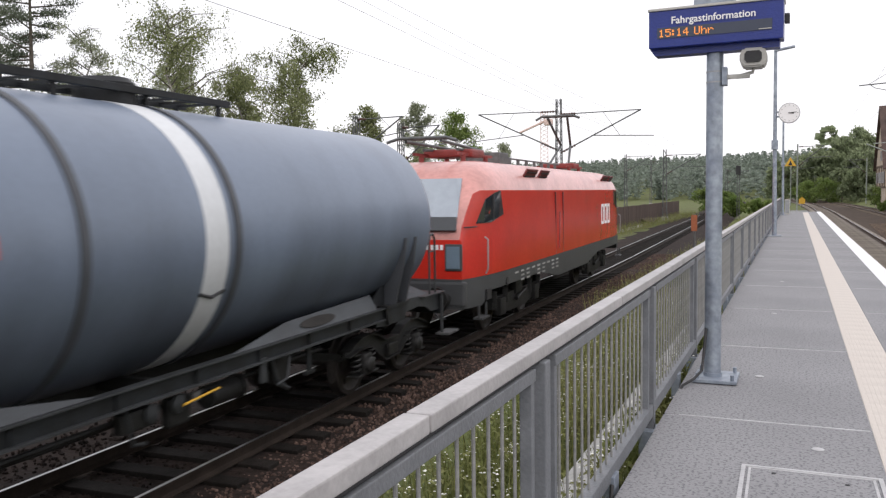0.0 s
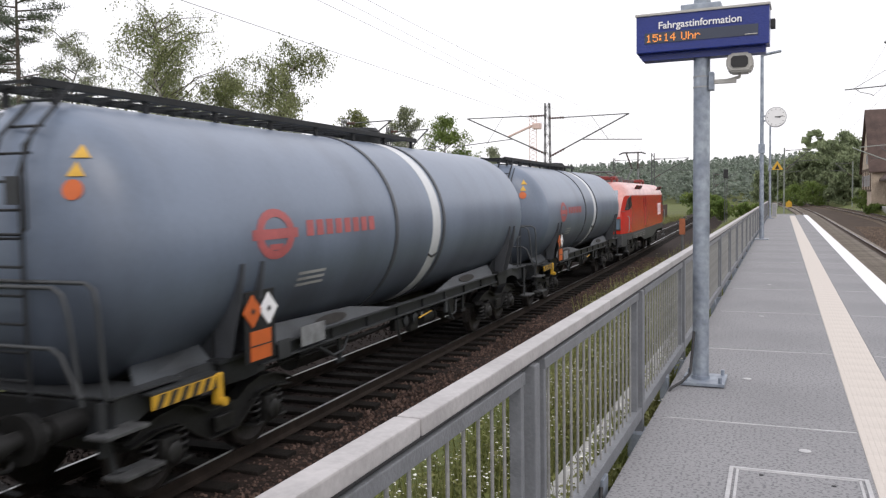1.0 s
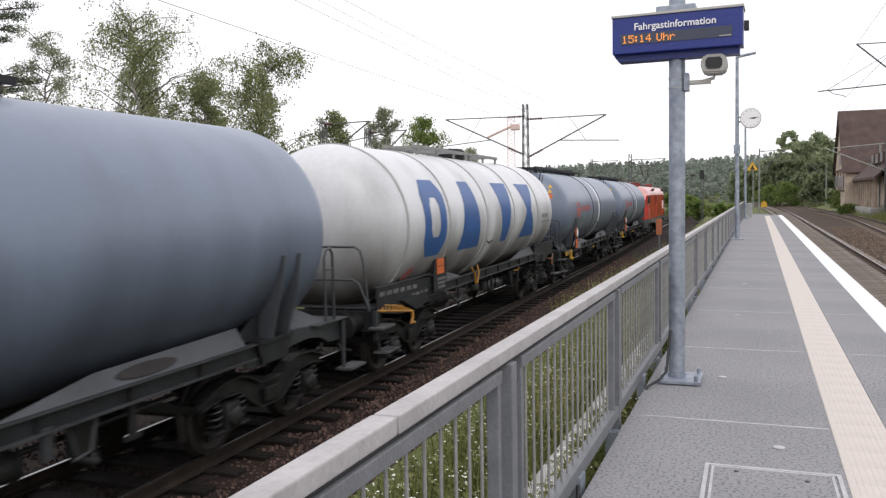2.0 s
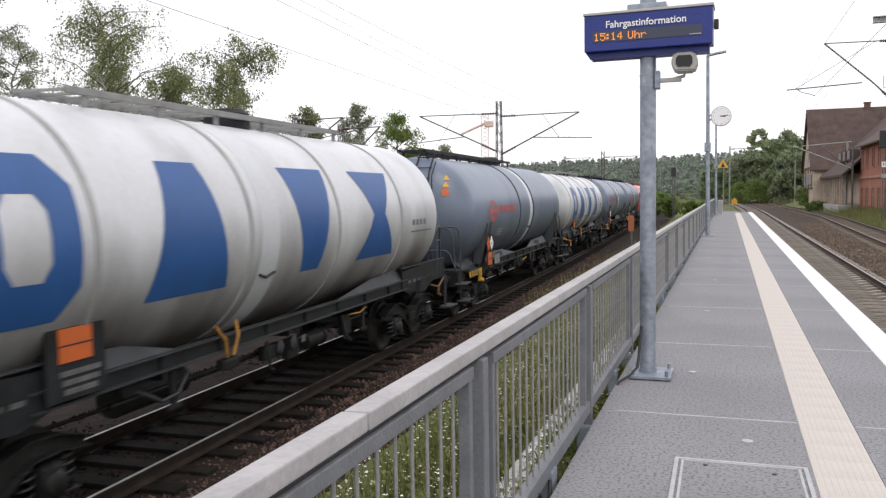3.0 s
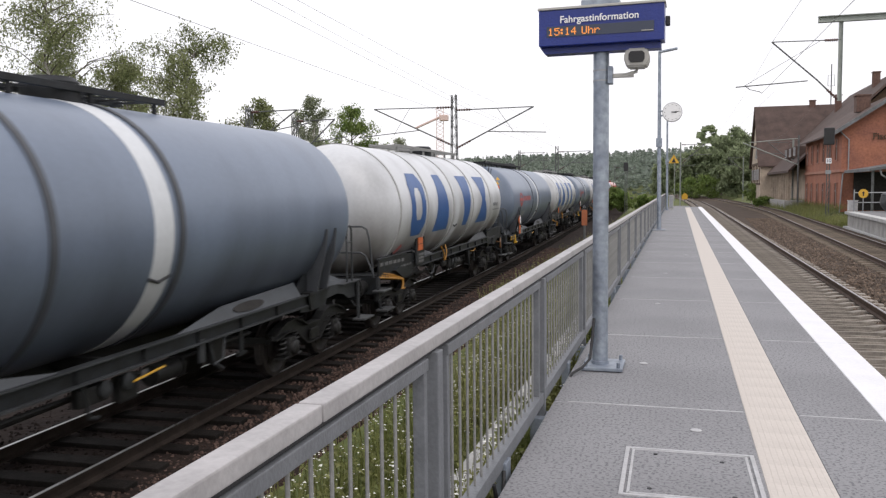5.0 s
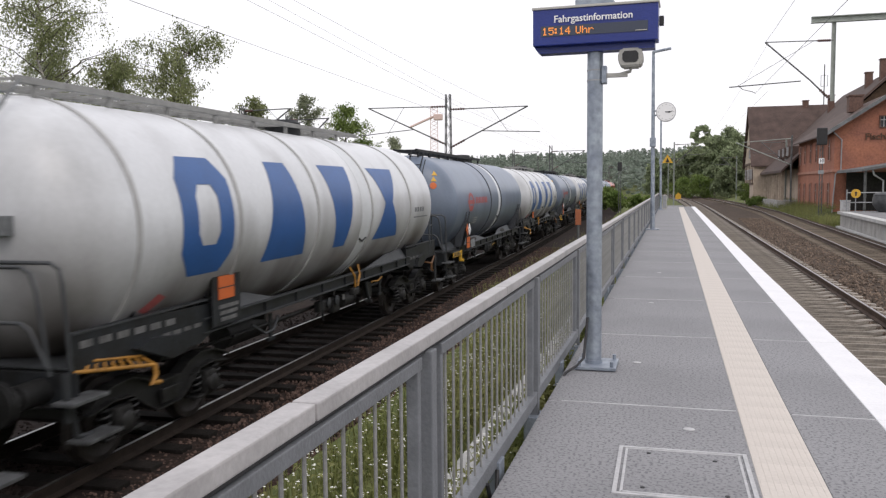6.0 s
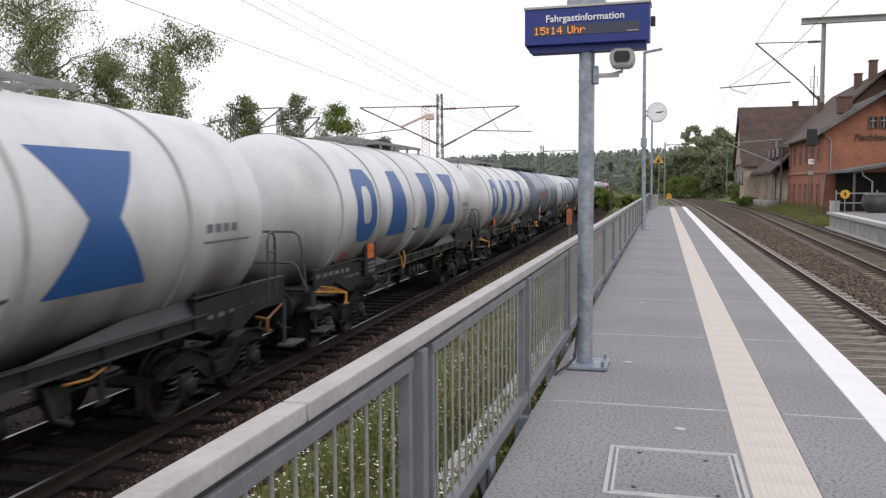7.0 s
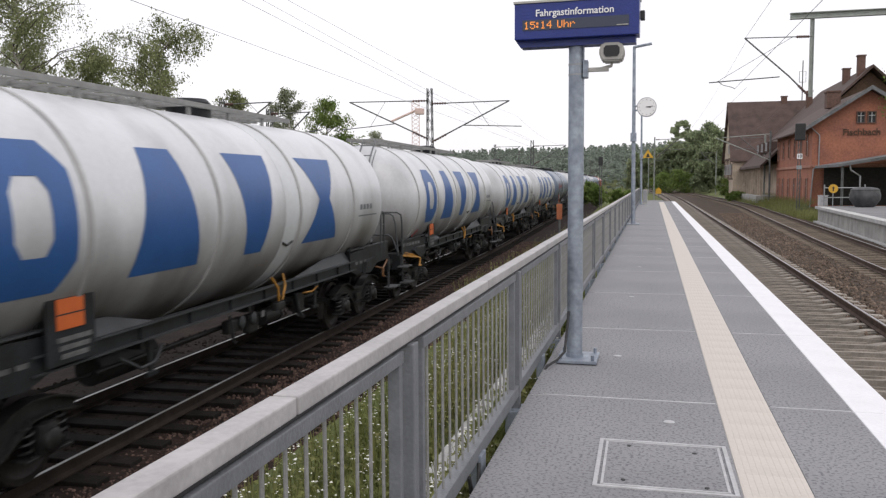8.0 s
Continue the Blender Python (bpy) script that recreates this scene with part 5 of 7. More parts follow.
def locomotive():
    t = thing("locomotive", "red electric locomotive with grey skirt and roof pantographs", "locomotive")
    E = 9.2

    def section(y):
        u = max(0.0, (abs(y) - 7.0) / (E - 7.0))
        w = 1.49 - 0.26 * u ** 2.2
        return w, u

    stations = [-9.2, -9.12, -8.95, -8.7, -8.4, -8.0, -7.5, -7.0, -6, -4, -2, 0, 2, 4, 6, 7.0, 7.5, 8.0, 8.4, 8.7, 8.95, 9.12, 9.2]
    hts = {9.2: 2.25, 9.12: 2.5, 8.95: 2.8, 8.7: 3.15, 8.4: 3.46, 8.0: 3.72, 7.5: 3.83, 7.0: 3.86}

    def loft(bm, pts_of):
        rows = [[bm.verts.new((x, y, z)) for x, z in pts_of(y)] for y in stations]
        k = len(rows[0])
        for a, c in zip(rows, rows[1:]):
            for i in range(k - 1):
                bm.faces.new((a[i], a[i + 1], c[i + 1], c[i]))
        bm.faces.new(rows[0])
        bm.faces.new(rows[-1][::-1])

    def side_pts(y):
        w, u = section(y)
        H = hts.get(abs(y), 3.86)
        top = min(3.2, H - 0.02)
        return [(-w, 1.45), (-w, 2.2), (-w + 0.04, top)] + [(w - 0.04, top), (w, 2.2), (w, 1.45)]

    def roof_pts(y):
        w, u = section(y)
        H = hts.get(abs(y), 3.86)
        lo = min(3.2, H - 0.02)
        return [(-w + 0.04, lo), (-w + 0.12, lo + (H - lo) * 0.45), (-w + 0.42, lo + (H - lo) * 0.9), (-w + 0.75, H), (w - 0.75, H), (w - 0.42, lo + (H - lo) * 0.9), (w - 0.12, lo + (H - lo) * 0.45), (w - 0.04, lo)]

    b = bmesh.new()
    loft(b, side_pts)
    body = part("body", b, M["loco_red"], t, "glossy red body", smooth=35)
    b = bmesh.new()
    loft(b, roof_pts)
    part("roof", b, M["loco_roof"], t, "red roof, sky sheen put into its pale colour", smooth=50)
    b = bmesh.new()

    def skirt_pts(y):
        w, u = section(y)
        lo = 0.85 if abs(y) > 8.2 or abs(y) < 2.6 else 1.12
        return [(-w + 0.01, lo), (-w + 0.005, 1.45), (w - 0.005, 1.45), (w - 0.01, lo)]

    loft(b, skirt_pts)
    part("skirt", b, M["loco_grey"], t, "dark grey skirt with small print", smooth=35)
    for s in (-1, 1):
        # windscreen, cab window, headlight, buffers
        b = bmesh.new()
        def pt(x, y, z):
            return b.verts.new((x, s * y, z))
        vs = [pt(-1.12, 9.17, 2.42), pt(1.12, 9.17, 2.42), pt(1.02, 8.5, 3.42), pt(-1.02, 8.5, 3.42)]
        f = b.faces.new(vs)
        ret = bmesh.ops.extrude_face_region(b, geom=[f])
        bmesh.ops.translate(b, vec=(0, s * 0.03, 0.03), verts=[g for g in ret["geom"] if isinstance(g, bmesh.types.BMVert)])
        part("windscreen", b, M["glass"], t, "raked windscreen, sky reflection put into its pale colour")
        for x in (-1, 1):
            b = bmesh.new()
            outline = [(8.63, 2.53), (8.4, 2.78), (8.16, 3.02), (7.7, 3.14), (7.29, 3.20), (7.16, 2.68), (7.5, 2.62), (7.99, 2.53), (8.3, 2.53)]
            ring = [[b.verts.new((x * (section(p)[0] - 0.04 * (q - 2.2) + d), s * p, q)) for p, q in outline] for d in (-0.03, 0.012)]
            b.faces.new(ring[1])
            b.faces.new(ring[0][::-1])
            for k in range(9):
                b.faces.new((ring[0][k], ring[0][(k + 1) % 9], ring[1][(k + 1) % 9], ring[1][k]))
            w = part("cab_window", b, M["loco_glass"], t, "dark slanted cab side window")
            b = bmesh.new()
            box(b, (x * (section(7.8)[0] - 0.012), s * 7.8, 2.83), (0.03, 0.05, 0.56))
            part("window_bar", b, M["black"], w)
            b = bmesh.new()
            tube(b, [(x * (section(p)[0] + 0.002), s * p, 2.47) for p in (9.1, 8.95, 8.8, 8.63)], 0.012, n=6)
            part("cab_seam", b, M["black"], t)
            b = bmesh.new()
            box(b, (x * 1.06, s * 9.16, 1.88), (0.36, 0.12, 0.54), bevel=0.03)
            lamp = part("headlight", b, M["loco_grey"], t, "headlight cluster in a dark frame")
            b = bmesh.new()
            box(b, (x * 1.06, s * 9.222, 1.88), (0.28, 0.02, 0.44), bevel=0.008)
            part("lamp_glass", b, M["lamp_glass"], lamp, "bluish lamp glass")
            b = bmesh.new()
            tube(b, [(x * 1.47, s * 8.4, 1.5), (x * 1.52, s * 8.4, 1.6), (x * 1.52, s * 8.4, 2.2), (x * 1.45, s * 8.4, 2.25)], 0.018)
            part("grab_rail", b, M["gutter"], t)
            b = bmesh.new()
            box(b, (x * 1.42, s * 8.55, 0.62), (0.2, 0.5, 0.04))
            box(b, (x * 1.44, s * 8.32, 0.75), (0.04, 0.04, 0.3))
            box(b, (x * 1.44, s * 8.78, 0.75), (0.04, 0.04, 0.3))
            part("cab_step", b, M["loco_grey"], t)
        for k in range(5):
            b = bmesh.new()
            box(b, (s * -0.42 - s * k * 0.1, s * 9.212, 2.08), (0.06, 0.012, 0.1))
            part("number_bar", b, M["white"], t)
        # Added dark strip: stands in for the dark reflection low on the glass.
        b = bmesh.new()
        vs = [pt(-1.13, 9.205, 2.40), pt(1.13, 9.205, 2.40), pt(1.10, 9.06, 2.66), pt(-1.10, 9.06, 2.66)]
        f = b.faces.new(vs)
        ret = bmesh.ops.extrude_face_region(b, geom=[f])
        bmesh.ops.translate(b, vec=(0, s * 0.02, 0.02), verts=[g for g in ret["geom"] if isinstance(g, bmesh.types.BMVert)])
        part("wiper_panel", b, M["loco_glass"], t, "dark strip standing in for the reflection low on the windscreen")
        b = bmesh.new()
        box(b, (0, s * 9.12, 1.15), (2.6, 0.2, 0.5), bevel=0.05)
        part("end_beam", b, M["loco_grey"], t)
        buffers(t, s * 9.64, s)
    for x in (-1, 1):
        # doors, louvres, emblem, print
        for y in (-2.3, -1.4):
            b = bmesh.new()
            box(b, (x * 1.478, y, 2.3), (0.03, 0.05, 1.7))
            part("door_seam", b, M["grille"], t)
        b = bmesh.new()
        tube(b, [(x * 1.50, -1.95, 1.6), (x * 1.52, -1.95, 2.6)], 0.014)
        part("door_rail", b, M["red_mark"], t)
        for y, wide in ((-4.55, 1.0), (-3.25, 0.85), (5.7, 1.0), (6.8, 0.7)):
            b = bmesh.new()
            m = pose(x * 1.30, y, 3.47, 0, x * 31, 0)
            box(b, (0, 0, 0), (0.05, wide, 0.56), m, bevel=0.01)
            lv = part("louvre", b, M["grille"], t, "dark red roof louvre")
            b = bmesh.new()
            for k in range(5):
                box(b, (x * 0.03, 0, -0.2 + k * 0.1), (0.02, wide - 0.06, 0.03), m)
            part("slats", b, M["black"], lv)
        b = bmesh.new()
        for k in range(3):
            for (dy, dz, sy, sz) in ((-0.18, 0, 0.09, 0.7), (0.18, 0, 0.09, 0.7), (0, 0.3, 0.3, 0.1), (0, -0.3, 0.3, 0.1)):
                box(b, (x * 1.494, 4.72 + k * 0.6 + dy, 2.36 + dz), (0.012, sy, sz))
        part("white_emblem", b, M["white"], t, "white plain block emblem")
        b = bmesh.new()
        for k in range(9):
            for j in range(3 if k % 3 else 1):
                box(b, (x * 1.492, -6.2 + k * 0.5, 1.32 - j * 0.1), (0.008, 0.26, 0.04))
        part("skirt_print", b, M["hoop_white"], t, "small white print bars")
        b = bmesh.new()
        rod(b, (x * 1.47, -6.95, 1.2), (x * 1.495, -6.95, 1.2), 0.09, n=14)
        box(b, (x * 1.43, -8.1, 1.05), (0.03, 0.3, 0.22))
        part("skirt_opening", b, M["black"], t)
    # roof gear
    for y, up in ((-6.2, False), (4.6, True)):
        b = bmesh.new()
        for s in (-0.5, 0.5):
            box(b, (s, y, 4.02), (0.06, 2.5, 0.06))
            for d in (-0.8, 0.8):
                rod(b, (s, y + d, 3.84), (s, y + d, 4.02), 0.06, n=10)
        box(b, (0, y, 4.06), (1.2, 0.9, 0.18), bevel=0.05)
        base = part("pantograph_base", b, M["panto_red"], t, "dull red pantograph base")
        b = bmesh.new()
        if up:
            for s in (-0.35, 0.35):
                tube(b, [(s, y - 0.2, 4.1), (s * 0.5, y + 0.95, 4.85), (s, y - 0.35, 5.75)], 0.045)
            tube(b, [(-0.8, y - 0.2, 5.7), (-0.55, y - 0.35, 5.8), (0.55, y - 0.35, 5.8), (0.8, y - 0.5, 5.7)], 0.045)
            tube(b, [(-0.55, y - 0.1, 5.8), (0.55, y - 0.1, 5.8)], 0.04)
        else:
            for s in (-0.4, 0.4):
                tube(b, [(s, y - 0.9, 4.12), (s * 0.6, y + 1.3, 4.18), (s, y - 1.9, 4.26)], 0.035)
            tube(b, [(-0.8, y - 2.0, 4.24), (-0.55, y - 1.95, 4.32), (0.55, y - 1.95, 4.32), (0.8, y - 2.0, 4.24)], 0.035)
            tube(b, [(-0.55, y - 1.6, 4.32), (0.55, y - 1.6, 4.32)], 0.03)
        part("pantograph", b, M["mast"], base, "raised pantograph" if up else "folded pantograph")
    b = bmesh.new()
    box(b, (0.1, -4.0, 4.0), (0.9, 0.8, 0.34), bevel=0.03)
    box(b, (0.1, -2.9, 3.97), (0.5, 0.5, 0.26), bevel=0.03)
    tube(b, [(0.2, -2.6, 4.08), (0.2, 3.6, 4.08)], 0.025)
    for k in range(7):
        rod(b, (0.2, -2.4 + k * 0.9, 3.84), (0.2, -2.4 + k * 0.9, 4.08), 0.05, n=8)
    part("roof_equipment", b, M["mast"], t, "roof breaker and busbar on insulators")
    for y in (-4.95, 4.95):
        b = bmesh.new()
        for s in (-1, 1):
            prism(b, [(-2.1, 0.55), (-2.0, 0.8), (2.0, 0.8), (2.1, 0.55), (0.7, 0.35), (-0.7, 0.35)], 0.14, pose(s * 1.08, 0, 0, 0, 0, 90))
            for d in (-1.5, 1.5):
                box(b, (s * 1.15, d, 0.57), (0.2, 0.42, 0.4), bevel=0.04)
                for e in (-0.42, 0.42):
                    rod(b, (s * 1.12, d + e, 0.6), (s * 1.12, d + e, 0.95), 0.1, n=12)
            rod(b, (s * 1.2, -0.3, 0.6), (s * 1.2, 0.5, 0.75), 0.05, n=8)
            box(b, (s * 1.1, 0, 0.9), (0.2, 0.6, 0.4), bevel=0.05)
        box(b, (0, 0, 0.8), (2.0, 0.9, 0.4))
        bg = part("bogie", b, M["bogie_steel"], t, "dark four-wheel bogie", at=pose(0, y, 0), smooth=30)
        for d in (-1.5, 1.5):
            wheelset(bg, d, 0.55)
    return t


loco = locomotive()
grey = tank_wagon(False, True)
white_w = tank_wagon(True)
white_l = tank_wagon(True, True)
order = "ggwgwgwglwll"
COUPLING, PITCH = 14.5, 16.115      # rear coupling of the locomotive at the start; length of a wagon
train = [(loco, COUPLING + 9.64)]
used = set()
for i, ch in enumerate(order):
    src = {"g": grey, "w": white_w, "l": white_l}[ch]
    ob = copy_thing(src, pose(0, 0, 0)) if ch in used else src
    used.add(ch)
    train.append((ob, COUPLING - PITCH * (i + 0.5)))


# ---- platform lamps and clock ----
def lamp_post(x, y, h, with_clock):
    t = thing("street_lamp", "slender galvanised platform lamp" + (" with a round clock" if with_clock else ""), "lamp post", pose(x, y, 0), group="platform lamps")
    b = bmesh.new()
    rod(b, (0, 0, 0), (-0.03, 0, h), 0.075, 0.05, n=16)
    part("pole", b, M["galv"], t, smooth=40)
    b = bmesh.new()
    box(b, (0.0, 0, 0.015), (0.42, 0.42, 0.03), bevel=0.005)
    part("base_plate", b, M["galv"], t)
    b = bmesh.new()
    box(b, (0, 0, 0), (0.62, 0.18, 0.07), pose(0.24, 0, h + 0.05, 0, -9, 0), bevel=0.02)
    part("lamp_head", b, M["galv"], t, "flat lamp head")
    b = bmesh.new()
    box(b, (-0.02, -0.06, 2.95), (0.2, 0.12, 0.3), bevel=0.01)
    part("junction_box", b, M["galv"], t)
    if with_clock:
        b = bmesh.new()
        lathe(b, [(-0.08, 0.30), (-0.08, 0.325), (0.08, 0.325), (0.08, 0.30)], "Y", 36, pose(0.40, 0, 3.95))
        ck = part("clock_case", b, M["joint"], t, "round clock case", smooth=40)
        b = bmesh.new()
        lathe(b, [(-0.086, 0.001), (-0.086, 0.30), (0.086, 0.30), (0.086, 0.001)], "Y", 36, pose(0.40, 0, 3.95))
        part("clock_face", b, M["clock_face"], ck, "white clock face")
        b = bmesh.new()
        for k in range(12):
            a = k * math.pi / 6
            box(b, (0.40 + math.sin(a) * 0.25, -0.089, 3.95 + math.cos(a) * 0.25), (0.02, 0.004, 0.02))
        part("hour_marks", b, M["black"], ck)
        for ang, ln, w in ((97, 0.17, 0.028), (84, 0.25, 0.02)):
            b = bmesh.new()
            box(b, (0, 0, ln / 2 - 0.03), (w, 0.004, ln))
            part("clock_hand", b, M["black"], ck, at=pose(0.40, -0.092, 3.95, 0, ang, 0))
        b = bmesh.new()
        tube(b, [(0, 0, 4.0), (0.09, 0, 4.0)], 0.03)
        tube(b, [(0, 0, 3.85), (0.09, 0, 3.85)], 0.03)
        part("clock_arm", b, M["galv"], ck)
    return t


lamp_post(-0.63, 28.9, 5.95, True)
lamp_post(-0.68, 52.5, 6.3, False)
# warning triangle and small boxes on the far lamp
ws = thing("warning_sign", "yellow triangular warning sign on a bracket", "sign", pose(-0.3, 52.3, 3.08))
b = bmesh.new()
prism(b, [(-0.32, -0.22), (0.32, -0.22), (0, 0.3)], 0.03)
part("plate", b, M["yellow"], ws)
b = bmesh.new()
prism(b, [(-0.12, -0.18), (0.12, -0.18), (0, 0.1)], 0.01, pose(0, -0.022, 0))
part("symbol", b, M["black"], ws)
b = bmesh.new()
tube(b, [(-0.4, 0.05, -0.1), (0, 0.03, -0.1)], 0.025)
part("bracket", b, M["galv"], ws)
cab = thing("equipment_cabinet", "small pale grey cabinet beside the far lamp", "cabinet", pose(-0.45, 54.0, 0))
b = bmesh.new()
box(b, (0, 0, 0.45), (0.28, 0.25, 0.9), bevel=0.01)
part("body", b, M["beige"], cab)
b = bmesh.new()
box(b, (0, -0.13, 0.47), (0.22, 0.012, 0.78), bevel=0.004)
part("door", b, M["gutter"], cab)


# ---- overhead line ----
def lattice_mast(x, y, z0, z1, w, label, group="lattice masts"):
    t = thing("catenary_mast", label, "catenary mast", pose(x, y, z0), group=group)
    h = z1 - z0
    for sx in (-1, 1):
        for sy in (-1, 1):
            b = bmesh.new()
            rod(b, (sx * w, sy * w, 0), (sx * w * 0.6, sy * w * 0.6, h), 0.035, n=6)
            part("leg", b, M["mast"], t)
    b = bmesh.new()
    n = max(6, int(h / 0.6))
    for k in range(n):
        za, zb = h * k / n, h * (k + 1) / n
        f = lambda z: w * (1 - 0.4 * z / h)
        s = 1 if k % 2 else -1
        for sy in (-1, 1):
            rod(b, (-s * f(za), sy * f(za), za), (s * f(zb), sy * f(zb), zb), 0.018, n=5)
            rod(b, (sy * f(za), -s * f(za), za), (sy * f(zb), s * f(zb), zb), 0.018, n=5)
    part("lattice", b, M["mast"], t, "diagonal lattice bars")
    b = bmesh.new()
    box(b, (0, 0, 0.1), (w * 3, w * 3, 0.5), bevel=0.03)
    part("footing", b, M["concrete"], t)
    return t


def cantilever(parent, side, reach, top, low, tip):
    """One bracket: top tube, sloping tube with insulator, registration arm."""
    b = bmesh.new()
    s = side
    tube(b, [(s * 0.12, 0, top), (s * reach, 0, top + 0.05)], 0.035)
    tube(b, [(s * 0.12, 0, low), (s * reach, 0, top + 0.05)], 0.045)
    tube(b, [(s * reach * 0.42, 0, low + (top - low) * 0.42), (s * (reach + 0.8), 0, tip)], 0.03)
    tube(b, [(s * reach * 0.55, 0, top), (s * reach * 0.75, 0, tip + 0.1)], 0.015)
    c = part("cantilever", b, M["mast"], parent, "tubular cantilever bracket")
    for z0, z1, f in ((low, low + (top - low) * 0.2, 0.22), (top, top, 0.22)):
        b = bmesh.new()
        a, e = Vector((s * 0.15, 0, z0)), Vector((s * reach * f, 0, z1 if z1 != z0 else z0))
        for k in range(6):
            p = a.lerp(e, k / 6)
            q = a.lerp(e, (k + 0.55) / 6)
            rod(b, p, q, 0.075, n=10)
        rod(b, a, e, 0.03, n=6)
        part("insulator", b, M["insulator"], c, "ribbed brown insulator")
    return c


m1 = lattice_mast(-14.3, 53, -2.0, 7.6, 0.24, "grey lattice catenary mast with brackets on both sides")
cantilever(m1, 1, 5.3, 8.6, 6.1, 7.0)
cantilever(m1, -1, 5.6, 8.8, 6.3, 7.0)
m2 = lattice_mast(-13.9, 98, -1.8, 6.3, 0.24, "distant lattice catenary mast")
cantilever(m2, 1, 4.0, 7.4, 5.2, 6.0)
m3 = lattice_mast(-23.6, 42.6, -2.0, 6.2, 0.22, "lattice catenary mast among the birches")
cantilever(m3, 1, 3.0, 7.9, 6.0, 7.2)
m4 = lattice_mast(-22.4, 46, -2.0, 5.9, 0.22, "lattice catenary mast beside the birches")
cantilever(m4, 1, 2.6, 7.6, 5.4, 6.6)
# far lattice masts on the bend
for x, y, z1 in ((-24, 128, 7.2), (-12, 165, 5.5), (-30, 190, 8.5)):
    mm = lattice_mast(x, y, -1.5, z1, 0.22, "distant lattice catenary mast")
    cantilever(mm, 1, 4, z1 - 0.4 + 1.5, z1 - 2.6 + 1.5, z1 - 1.6 + 1.5)


def beam_mast(x, y, z0, z1, boom, label, brackets):
    t = thing("catenary_mast", label, "catenary mast", pose(x, y, z0), group="steel beam masts")
    h = z1 - z0
    b = bmesh.new()
    box(b, (0, 0, h / 2), (0.12, 0.02, h))
    for s in (-1, 1):
        box(b, (s * 0.07, 0, h / 2), (0.02, 0.2, h))
    part("column", b, M["mast_pale"], t, "pale steel beam column")
    if boom:
        b = bmesh.new()
        box(b, ((boom[0] + boom[1]) / 2, 0, h + 0.08), (boom[1] - boom[0], 0.24, 0.03))
        box(b, ((boom[0] + boom[1]) / 2, 0, h - 0.14), (boom[1] - boom[0], 0.24, 0.03))
        box(b, ((boom[0] + boom[1]) / 2, 0, h - 0.03), (boom[1] - boom[0], 0.03, 0.2))
        part("boom", b, M["mast_pale"], t, "steel cross boom")
    for s, reach, top, low, tip in brackets:
        cantilever(t, s, reach, top, low, tip)
    return t


def boom_mast():
    """A mast beside the tracks whose long boom carries a hanging column with its bracket over the platform track."""
    t = thing("catenary_mast", "pale steel boom mast with a hanging bracket column", "catenary mast", pose(9.0, 30.25, -1.2), group="steel beam masts")
    b = bmesh.new()
    box(b, (0, 0, 4.1), (0.16, 0.02, 8.2))
    for s in (-1, 1):
        box(b, (s * 0.09, 0, 4.1), (0.02, 0.2, 8.2))
    part("column", b, M["mast_pale"], t, "pale steel beam column")
    b = bmesh.new()
    for z in (8.24, 8.06):
        box(b, (-2.15, 0, z), (4.9, 0.2, 0.025))
    box(b, (-2.15, 0, 8.15), (4.9, 0.02, 0.17))
    part("boom", b, M["mast_pale"], t, "steel cross boom")
    b = bmesh.new()
    box(b, (-3.9, 0, 6.77), (0.10, 0.02, 2.62))
    for s in (-1, 1):
        box(b, (-3.9 + s * 0.055, 0, 6.77), (0.014, 0.13, 2.62))
    part("hanging_column", b, M["mast_pale"], t, "column hanging from the boom")
    b = bmesh.new()
    tube(b, [(-3.9, 0, 7.46), (-6.03, 0, 7.5)], 0.018)
    tube(b, [(-3.95, 0, 5.5), (-4.6, 0, 6.18), (-6.03, 0, 7.5)], 0.026)
    tube(b, [(-4.88, 0, 6.16), (-7.16, 0, 6.04)], 0.02)
    tube(b, [(-6.85, 0, 6.06), (-6.7, 0, 5.94), (-6.4, 0, 5.86), (-6.3, 0, 5.8)], 0.012)
    tube(b, [(-4.5, 0, 7.47), (-6.9, 0, 6.06)], 0.008)
    c = part("cantilever", b, M["mast"], t, "tubular cantilever bracket")
    for p, q in (((-3.98, 0, 5.53), (-4.3, 0, 5.86)), ((-4.0, 0, 7.46), (-4.4, 0, 7.465))):
        b = bmesh.new()
        p, q = Vector(p), Vector(q)
        for k in range(6):
            rod(b, p.lerp(q, k / 6), p.lerp(q, (k + 0.5) / 6), 0.05, n=10)
        rod(b, p, q, 0.028, n=6)
        part("insulator", b, M["insulator"], c, "ribbed brown insulator")
    return t


boom_mast()
# rows of paired masts along the right tracks, shrinking into the bend
for y in (98, 150, 190, 230):
    for sx, fn in ((-2.9, right_axis), (3.4, second_axis)):
        x = fn(y) + sx
        beam_mast(x, y, -1.2, 6.4, None, "pale steel catenary mast by the station tracks", [(1 if sx < 0 else -1, 2.6, 7.3, 5.2, 6.2)])


def wire(pts, r, label):
    b = bmesh.new()
    tube(b, pts, r, n=5)
    return solid("overhead_wire", b, M["wire"], label, "overhead wire", group="overhead wires")


def span(fn, z_con, z_mes, sag, ys, off=0.0):
    """Contact wire, messenger wire with sag and droppers along a track."""
    for y0, y1 in zip(ys, ys[1:]):
        n = 10
        mes = [(fn(y0 + (y1 - y0) * k / n) + off, y0 + (y1 - y0) * k / n, z_mes - sag * 4 * (k / n) * (1 - k / n)) for k in range(n + 1)]
        con = [(p[0], p[1], z_con) for p in mes]
        wire(mes, 0.0045, "thin sagging messenger wire above the track")
        wire(con, 0.0045, "thin contact wire above the track")


